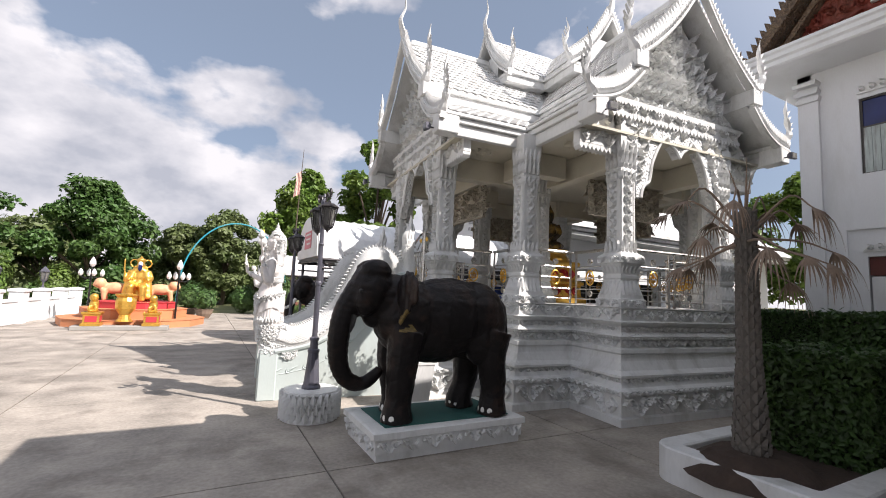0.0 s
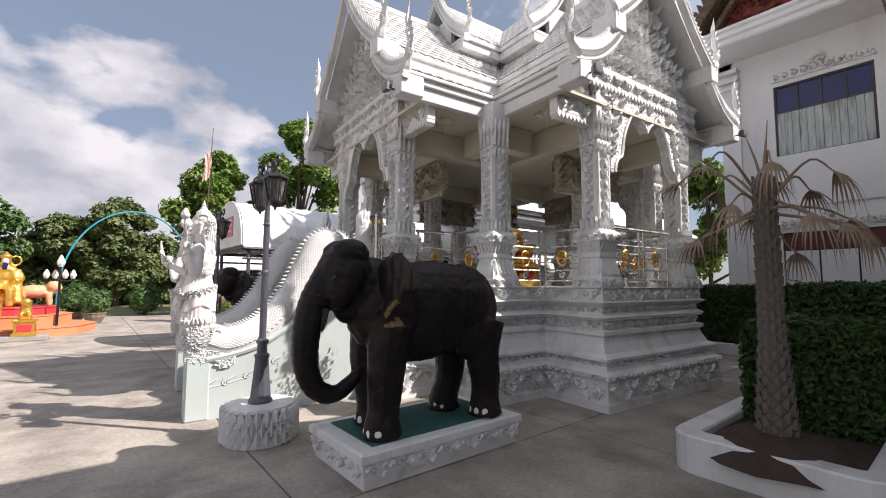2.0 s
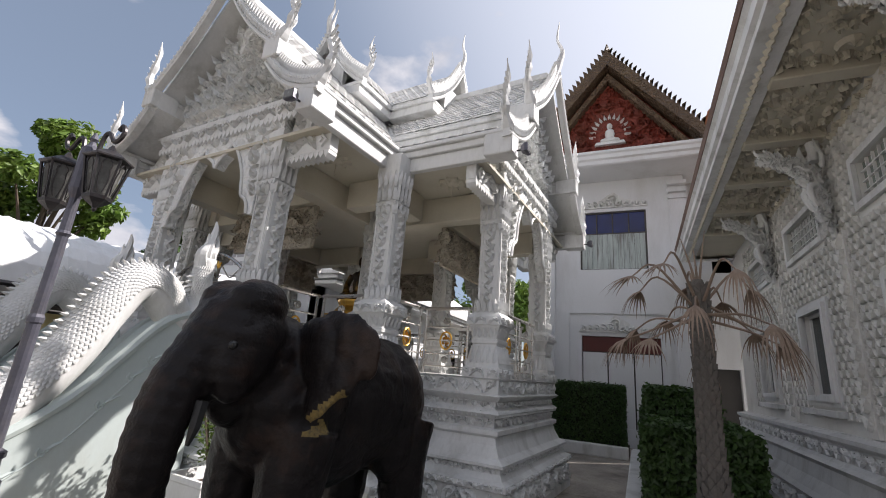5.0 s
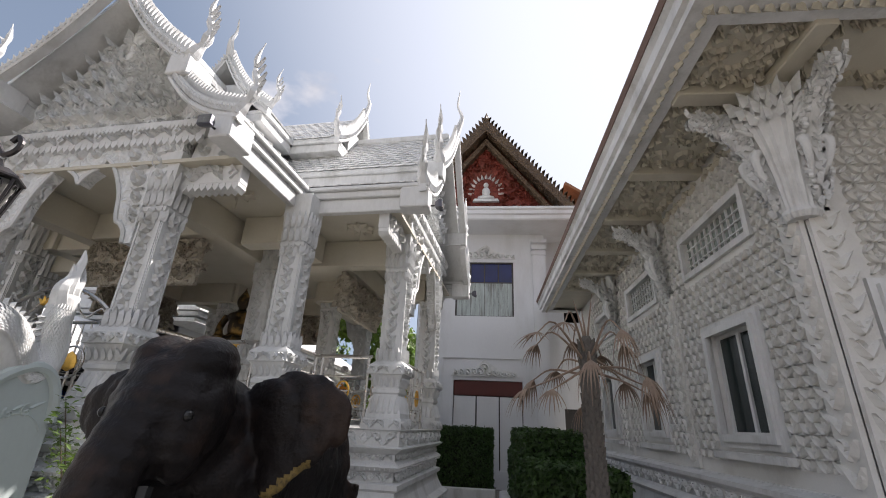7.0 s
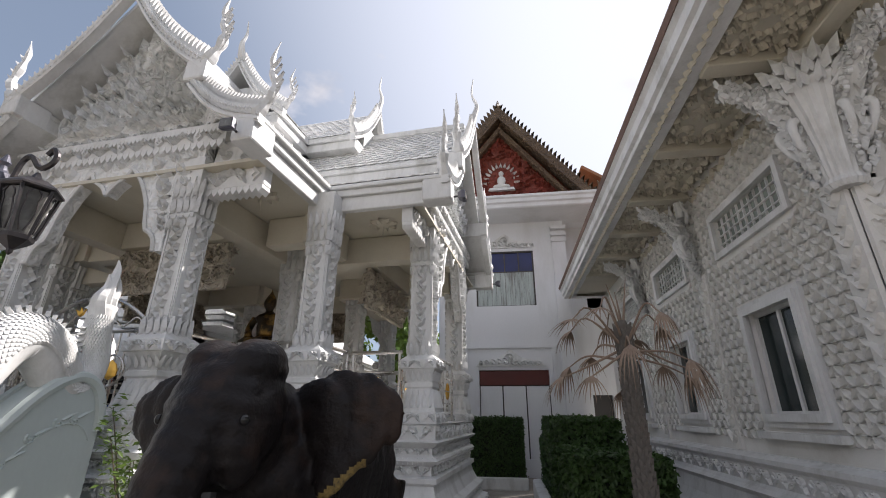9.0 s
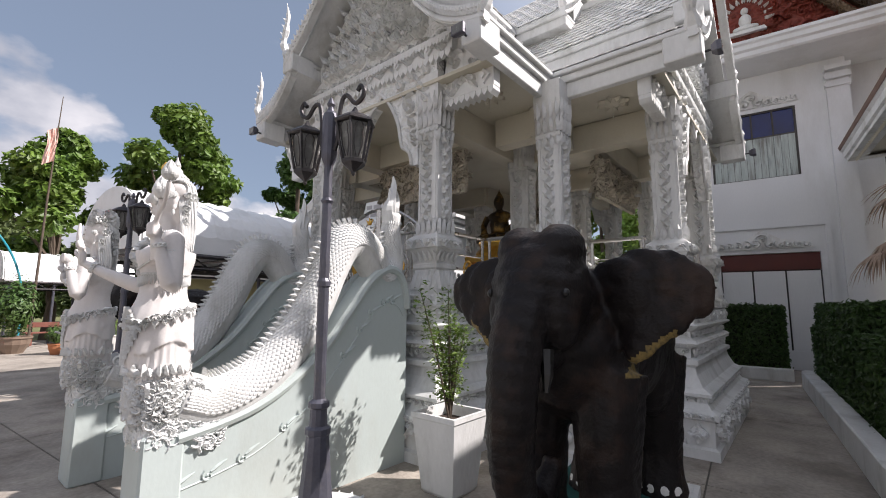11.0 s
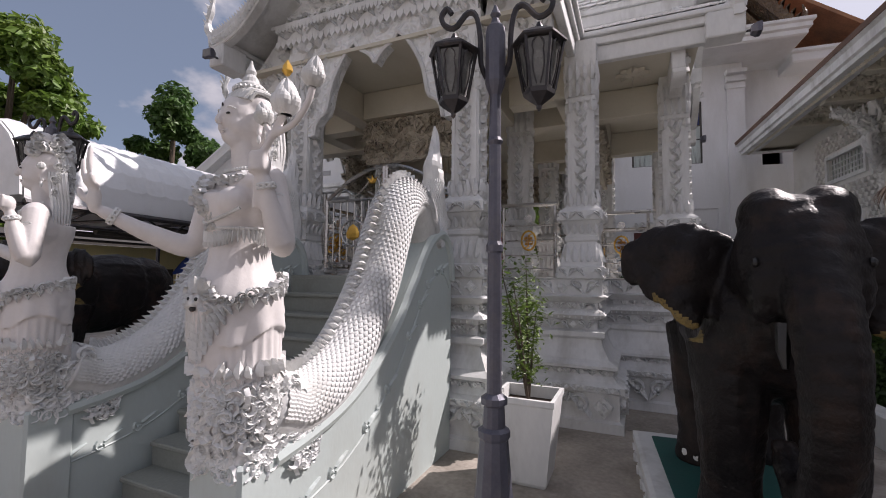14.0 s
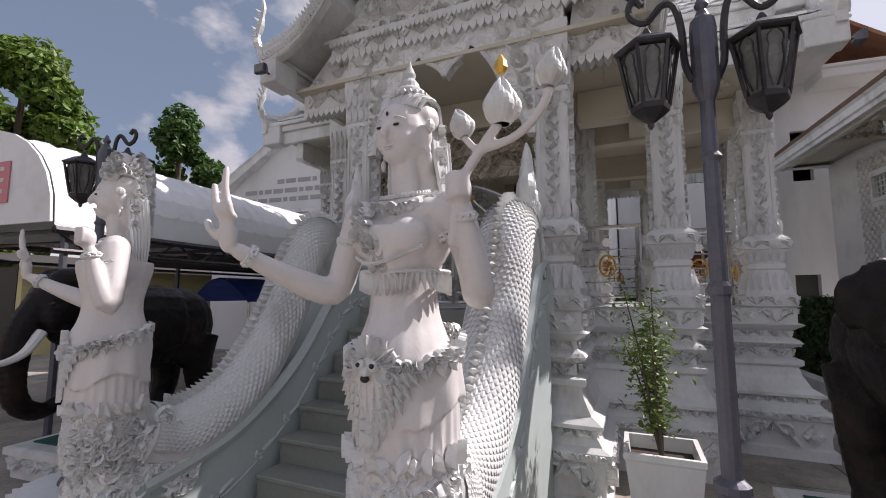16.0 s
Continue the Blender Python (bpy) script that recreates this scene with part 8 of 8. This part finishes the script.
for x in (-0.95, 0.95):
    bx = thing("statue_stand", TERR @ Matrix.Translation((-1.75 + x, 22.6, 0.16)), "red and gold square stand for a guardian lion", "stand", "lion stands")
    bm = bmesh.new(); lathe(bm, [(0.3, 0), (0.3, 0.08), (0.25, 0.12), (0.25, 0.4), (0.3, 0.46), (0.3, 0.52)], 4, square=True)
    part("block", bm, gold, bx)
    bm = bmesh.new()
    for k in range(4):
        m = rot("Z", 90 * k)
        prism(bm, [(-0.18, 0.15), (0.18, 0.15), (0.18, 0.37), (-0.18, 0.37)], lambda u, v, w: m @ Vector((u, -0.252 - w, v)), 0, 0.01)
    part("panel", bm, crimson, bx, "crimson side panel")
    solid("lion_statue", lion_mesh(), gold, "small golden guardian lion on its stand", "statue", "lion statues", at=TERR @ Matrix.Translation((-1.75 + x, 22.6, 0.68)))
urn = bmesh.new()
lathe(urn, [(0.30, 0), (0.22, 0.1), (0.18, 0.25), (0.34, 0.5), (0.36, 0.8), (0.30, 0.95), (0.38, 1.02), (0.38, 1.08), (0.2, 1.09)], 14)
solid("incense_urn", urn, gold, "golden incense urn on legs before the deity", "urn", at=TERR @ Matrix.Translation((-1.75, 22.95, 0.3)))


def globe_lamp(at):
    l = thing("globe_lamp", Matrix.Translation(at) @ Matrix.Scale(0.8, 4), "black lamp post with five white bud lamps", "lamp", "bud lamps")
    bm = bmesh.new()
    lathe(bm, [(0.10, 0), (0.06, 0.2), (0.045, 0.4), (0.04, 2.4), (0.05, 2.42), (0.03, 2.6)], 8)
    part("pole", bm, black_paint, l)
    for k in range(4):
        a = k * math.pi / 2 + 0.4
        d = Vector((math.cos(a), math.sin(a), 0))
        bm = bmesh.new()
        tube(bm, spline([Vector((0, 0, 2.1)), Vector((0, 0, 2.05)) + d * 0.25, Vector((0, 0, 2.15)) + d * 0.42], 6), 0.018, 5)
        part("arm", bm, black_paint, l)
        bm = bmesh.new()
        c = d * 0.42
        lathe(bm, [(0.05, 2.15), (0.10, 2.25), (0.10, 2.33), (0.05, 2.45), (0.01, 2.5)], 8, (c.x, c.y, 0))
        part("bud", bm, lamp_glass, l)
    bm = bmesh.new()
    lathe(bm, [(0.06, 2.6), (0.13, 2.72), (0.13, 2.82), (0.06, 3.0), (0.01, 3.08)], 8)
    part("bud", bm, lamp_glass, l)


globe_lamp((-2.55, 24.2, 0)); globe_lamp((0.45, 22.0, 0))

# low white boundary wall with piers
bwall = thing("boundary_wall", Matrix(), "low white boundary wall with square piers", "wall")
def wall_run(p, q, n):
    p, q = Vector((*p, 0)), Vector((*q, 0))
    a = (q - p) / n
    ang = math.degrees(math.atan2(a.y, a.x))
    for i in range(n + 1):
        bm = bmesh.new()
        lathe(bm, [(0.20, 0), (0.20, 1.05), (0.24, 1.08), (0.24, 1.16), (0.02, 1.2)], 4, square=True)
        part("pier", bm, plain_white, bwall, at=Matrix.Translation(p + a * i) @ rot("Z", ang))
        if i < n:
            bm = bmesh.new()
            box(bm, (0.21, -0.07, 0), (a.length - 0.21, 0.07, 0.72), 0.01)
            box(bm, (0.21, -0.10, 0.723), (a.length - 0.21, 0.10, 0.83), 0.02)
            part("panel", bm, plain_white, bwall, at=Matrix.Translation(p + a * i) @ rot("Z", ang))
wall_run((-4.33, 21.1), (-3.75, 28.2), 4)
wall_run((-9.3, 16.3), (-4.7, 17.5), 2)
for x, y in ((-4.33, 21.1), (-4.04, 24.65), (-4.7, 17.5)):
    l = thing("pier_lantern", Matrix.Translation((x, y, 1.2)), "grey lantern on a wall pier", "lantern", "pier lanterns")
    bm = bmesh.new()
    lathe(bm, [(0.06, 0), (0.03, 0.08), (0.03, 0.2), (0.10, 0.28), (0.11, 0.3)], 6)
    lathe(bm, [(0.17, 0.6), (0.08, 0.72), (0.02, 0.8)], 6)
    for i in range(6):
        a = i * math.pi / 3
        tube(bm, [(0.10 * math.cos(a), 0.10 * math.sin(a), 0.3), (0.15 * math.cos(a), 0.15 * math.sin(a), 0.6)], 0.012, 4)
    part("cage", bm, pole_paint, l)
    bm = bmesh.new(); lathe(bm, [(0.08, 0.3), (0.13, 0.6)], 6)
    part("pane", bm, dusty_pane, l)


def bush(at, r, h, mat, count, seed, label, leaf=0.07, cat="bush"):
    b = thing("bush", Matrix.Translation(at), label, cat, "yard bushes")
    rnd = random.Random(seed)
    bm = bmesh.new()
    for i in range(5):
        a = rnd.random() * 6.28
        tube(bm, [(0, 0, -0.05), (math.cos(a) * r * 0.4, math.sin(a) * r * 0.4, h * 0.7)], [0.03, 0.01], 5)
    part("stem", bm, bark, b)
    verts, faces = [], []
    for i in range(count):
        d = Vector((rnd.gauss(0, 1), rnd.gauss(0, 1), rnd.gauss(0, 1))).normalized()
        q = d * (rnd.random() ** 0.4) * (1 + 0.4 * noise.noise(d * 2.5 + Vector((seed, 0, 0))))
        leaf_quad(verts, faces, Vector((q.x * r, q.y * r, h * 0.55 + q.z * h * 0.5)), (d + Vector((0, 0, 0.4))).normalized(), rnd, leaf * rnd.uniform(0.6, 1.2), 0.5)
    me = bpy.data.meshes.new("foliage"); me.from_pydata(verts, [], faces); me.materials.append(mat)
    ob = new("foliage", me); ob.parent = b; tagged(ob, kind="stuff")
    return b


def clay_pot(at, r, h, mat=clay, label="round glazed clay pot"):
    bm = bmesh.new()
    lathe(bm, [(r * 0.6, 0), (r * 0.95, h * 0.55), (r, h * 0.85), (r * 1.08, h * 0.9), (r * 1.08, h), (r * 0.9, h), (r * 0.85, h * 0.85)], 14)
    solid("clay_pot", bm, mat, label, "pot", "clay pots", at=Matrix.Translation(at))


orange_clay = material("orange clay", (0.45, 0.18, 0.08), 0.75, vary=0.15)
for x, y, r, h, br, bh, sd in ((1.4, 26.2, 0.36, 0.42, 0.55, 1.0, 1), (0.75, 27.3, 0.36, 0.42, 0.5, 0.9, 2), (4.5, 24.9, 0.42, 0.5, 0.5, 1.8, 3)):
    clay_pot((x, y, 0), r, h)
    bush((x, y, h * 0.85), br, bh, leaf_dark, 1800, sd, "leafy green bush in a clay pot")
for i in range(5):
    clay_pot((5.2 + 0.45 * i, 23.6 + 0.1 * i, 0), 0.2, 0.32, orange_clay, "small orange clay pot")
    bush((5.2 + 0.45 * i, 23.6 + 0.1 * i, 0.28), 0.3, 0.6, leaf_pot if i % 2 else leaf_dark, 500, 10 + i, "small leafy plant in a clay pot", 0.06)
for x, y, r, h, sd, m in ((-5.4, 22.4, 0.5, 0.9, 20, leaf_dark), (-6.3, 27, 0.7, 2.6, 21, leaf_pot), (-5.0, 30.5, 0.7, 2.2, 22, leaf_pot), (-9.6, 24.5, 1.0, 3.4, 23, leaf_yellow), (-8.5, 33, 1.0, 1.5, 24, leaf_dark), (0.8, 30, 0.7, 1.6, 25, leaf_dark), (3.4, 30.5, 0.8, 1.5, 26, leaf_dark)):
    bush((x, y, 0), r, h, m, 2400, sd, "garden bush beyond the wall" if m is not leaf_yellow else "yellow orange flowering bush", 0.09)

# turquoise hoop and small canopy
bm = bmesh.new()
hp = []
for i in range(33):
    a = math.pi * i / 32
    hp.append((2.68 - 2.47 * math.cos(a), 27.2 - 0.4 * math.cos(a), 1.2 + 3.5 * math.sin(a)))
tube(bm, [(0.21, 26.8, 0)] + hp + [(5.15, 27.6, 0)], 0.035, 8)
solid("garden_hoop", bm, cyan_pipe, "tall turquoise pipe hoop standing in the yard", "hoop")


def canopy(x0, x1, y0, y1, ze, zt, label, legs=True, m=sheet):
    """A barrel-vaulted sheet roof along x on thin posts."""
    c = thing("canopy", Matrix(), label, "canopy", "sheet roofs")
    n = 4 * int((x1 - x0) / 0.32)
    bm = bmesh.new()
    rings = []
    for i in range(n + 1):
        x = x0 + (x1 - x0) * i / n
        bump = 0.03 if i % 4 == 0 else 0.0
        rings.append([(x, (y0 + y1) / 2 - (y1 - y0) / 2 * math.cos(math.pi * k / 14), ze + (zt - ze) * math.sin(math.pi * k / 14) ** 0.9 + bump) for k in range(15)])
    loft(bm, rings, close=False, caps=False)
    loft(bm, [[(x, y, z - 0.03) for x, y, z in r] for r in rings], close=False, caps=False)
    part("roof", bm, m, c, "white ribbed barrel roof")
    bm = bmesh.new()
    r0 = rings[0]
    prism(bm, [(y, z) for x, y, z in r0], lambda u, v, w: (x0 - 0.02 - w, u, v), 0, 0.03)
    part("end_panel", bm, m, c, "white end panel")
    bm = bmesh.new()
    for y in (y0, y1):
        tube(bm, [(x0, y, ze - 0.06), (x1, y, ze - 0.06)], 0.05, 6)
        tube(bm, [(x0, y, ze - 0.30), (x1, y, ze - 0.30)], 0.03, 6)
    for i in range(int((x1 - x0) / 0.8)):
        x = x0 + 0.8 * i
        tube(bm, [(x, y0, ze - 0.06), (x + 0.4, y0, ze - 0.3), (x + 0.8, y0, ze - 0.06)], 0.018, 4)
        tube(bm, [(x, y0, ze - 0.08), (x, y1, ze - 0.08)], 0.025, 4)
    part("truss", bm, iron, c, "dark steel edge truss")
    if legs:
        for i in range(4):
            x = x0 + 0.15 + (x1 - x0 - 0.3) * i / 3
            for y in (y0 + 0.05, y1 - 0.05):
                bm = bmesh.new()
                tube(bm, [(x, y, 0), (x, y, ze - 0.05)], 0.045, 6)
                part("post", bm, pole_paint, c)
    return c


shed = canopy(4.0, 16.0, 15.1, 18.0, 2.5, 3.75, "long white barrel-vaulted sheet roof on steel posts")
bm = bmesh.new()
prism(bm, [(15.9, 2.80), (16.8, 2.80), (16.8, 3.32), (15.9, 3.32)], lambda u, v, w: (3.945 - w, u, v), 0, 0.012)
sign = solid("sign", bm, pink_sign, "faded pink sign on the canopy's end panel", "sign")
bm = bmesh.new()
for k, z in enumerate((3.20, 3.06, 2.92)):
    prism(bm, [(16.0, z), (16.7 - 0.1 * k, z), (16.7 - 0.1 * k, z + 0.05), (16.0, z + 0.05)], lambda u, v, w: (3.932 - w, u, v), 0, 0.004)
part("lettering", bm, white, sign, "unreadable pale lettering bars")
canopy(4.7, 8.7, 28.0, 30.4, 2.3, 3.4, "small white ribbed canopy in the yard")
# bench under the small canopy
bench = thing("bench", Matrix.Translation((6.3, 27.6, 0)), "red brown wooden bench", "bench")
for i in range(3):
    bm = bmesh.new(); box(bm, (-1.0, -0.2 + 0.14 * i, 0.42), (1.0, -0.08 + 0.14 * i, 0.46), 0.005); part("slat", bm, wood_red, bench)
for x in (-0.85, 0.85):
    bm = bmesh.new(); box(bm, (x - 0.05, -0.18, 0), (x + 0.05, 0.2, 0.418), 0.005); part("leg", bm, wood_red, bench)
bm = bmesh.new(); box(bm, (-1.0, 0.2, 0.62), (1.0, 0.24, 0.80), 0.005); part("backrest", bm, wood_red, bench)

# dim buildings under and behind the long roof
shop = thing("low_building", Matrix.Translation((3.4, 0, 0)) @ Matrix.Diagonal((1, 1, 0.85, 1)), "low yellow building under the sheet roof", "building")
bm = bmesh.new()
pierced_wall(bm, lambda u, v, w: (u, 24.0 - w, v), 5.0, 20.0, 0, 2.9, [(6.2, 7.2, 0.9, 2.0), (9.2, 10.2, 0.9, 2.0), (12, 13.1, 0, 2.1)], -0.2, 0)
part("wall", bm, yellow_wall, shop)
# the box behind the openings is painted as dark as an unlit room
bm = bmesh.new(); box(bm, (5.0, 24.25, 0), (20.0, 27, 2.9)); part("room_shade", bm, dark_inside, shop)
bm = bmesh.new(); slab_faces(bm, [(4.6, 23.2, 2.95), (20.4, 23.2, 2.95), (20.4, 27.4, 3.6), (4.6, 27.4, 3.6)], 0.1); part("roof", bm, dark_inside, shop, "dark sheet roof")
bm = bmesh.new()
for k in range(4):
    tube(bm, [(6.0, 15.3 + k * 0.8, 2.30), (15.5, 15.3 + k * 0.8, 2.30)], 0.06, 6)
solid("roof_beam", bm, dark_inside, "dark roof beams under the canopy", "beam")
bm = bmesh.new()
loft(bm, [[(8.4 + 3.4 * i / 6, 16.9 + 1.6 * k / 8, 1.7 + 0.55 * math.sin(math.pi * k / 8)) for k in range(9)] for i in range(7)], close=False, caps=False)
loft(bm, [[(8.4 + 3.4 * i / 6, 16.9 + 1.6 * k / 8, 1.66 + 0.55 * math.sin(math.pi * k / 8)) for k in range(9)] for i in range(7)], close=False, caps=False)
tarp = thing("stall_cover", Matrix.Translation((0, -0.6, 0)) @ Matrix.Diagonal((1, 1, 0.92, 1)), "blue tarpaulin cover over a stall", "stall")
part("tarpaulin", bm, blue_cloth, tarp)
for x in (8.5, 11.7):
    for y in (16.95, 18.45):
        bm = bmesh.new(); tube(bm, [(x, y, 0), (x, y, 1.68)], 0.03, 6); part("post", bm, steel, tarp)
wb = thing("flower_box", Matrix.Translation((6.0, 22.6, 0)), "white square flower box with a low green bush", "planter")
bm = bmesh.new(); lathe(bm, [(0.28, 0), (0.25, 0.1), (0.34, 0.5), (0.38, 0.55), (0.3, 0.56)], 4, square=True); part("box", bm, white, wb)
bush((6.0, 22.6, 0.5), 0.45, 0.6, leaf_pot, 900, 55, "light green bush in a white box", 0.06)

# white gabled building with lettering, north of the pavilion
gh = thing("gabled_building", Matrix.Translation((0, -0.9, 0)) @ Matrix.Diagonal((1, 1, 0.83, 1)), "white gabled building with dark lettering on its pediment", "building")
bm = bmesh.new()
pierced_wall(bm, lambda u, v, w: (11.6 - w, u, v), 15.2, 21.6, 0, 4.6, [(16.5, 18.0, 0, 2.6)], -0.3, 0)
pierced_wall(bm, lambda u, v, w: (u, 15.2 - w, v), 11.6, 26, 0, 4.6, [(13 + 3 * i, 14.6 + 3 * i, 0.9, 2.8) for i in range(4)], -0.3, 0)
part("wall", bm, plain_white, gh)
# dark filling behind door and windows, indoor shade put into its colour
bm = bmesh.new(); box(bm, (12.4, 16.0, 0), (26, 21.5, 4.4)); part("room_shade", bm, dark_inside, gh)
bm = bmesh.new()
prism(bm, [(14.6, 4.9), (22.2, 4.9), (18.4, 7.9)], lambda u, v, w: (11.5 - w, u, v), -0.2, 0)
part("pediment", bm, plain_white, gh)
bm = bmesh.new()
for j, z in enumerate((4.55, 4.72, 4.86)):
    box(bm, (11.2 - 0.1 * j, 14.3 - 0.1 * j, z), (26, 22.5 + 0.1 * j, z + 0.13 - 0.002), 0.01)
for s in (-1, 1):
    prism(bm, [(18.4 + s * 4.2, 4.95), (18.4, 8.25), (18.4, 7.9), (18.4 + s * 3.75, 4.95)], lambda u, v, w: (11.5 - w, u, v), 0.001, 0.3)
part("cornice", bm, white, gh, "stepped white cornice")
bm = bmesh.new()
for s in (-1, 1):
    slab_faces(bm, [(11.2, 18.4, 8.3), (26, 18.4, 8.3), (26, 18.4 + s * 4.3, 4.98), (11.2, 18.4 + s * 4.3, 4.98)], 0.08)
part("roof", bm, sheet, gh, "pale ribbed roof")
# lettering: unreadable bars
bm = bmesh.new()
for j, (z, hw3) in enumerate(((6.1, 0.7), (5.75, 1.5), (5.42, 1.9))):
    u = 18.4 - hw3
    k = 0
    while u < 18.4 + hw3:
        wd = 0.14 + 0.10 * ((k * 7 + j * 3) % 4)
        prism(bm, [(u, z), (u + wd, z), (u + wd, z + 0.16), (u, z + 0.16)], lambda a, b, w: (11.498 - w, a, b), 0, 0.012)
        u += wd + 0.08
        k += 1
part("lettering", bm, ink, gh, "dark lettering too small to read")

# flag on a thin pole
fp = thing("flagpole", Matrix.Translation((5.3, 27.0, 0)) @ Matrix.Diagonal((1, 1, 0.86, 1)), "thin flagpole with a limp pale flag", "flagpole")
bm = bmesh.new(); tube(bm, [(0, 0, 0), (0.05, 0, 6), (0.15, 0, 10.6)], [0.045, 0.035, 0.012], 6)
part("pole", bm, bark, fp)
bm = bmesh.new()
loft(bm, [[(0.12 - 0.30 * k / 6 + 0.04 * math.sin(j), 0.05 * math.sin(k * 1.7 + j), 9.2 - j * 0.3 - 0.25 * (k / 6)) for k in range(7)] for j in range(6)], close=False, caps=False)
part("flag", bm, cloth_flag, fp)
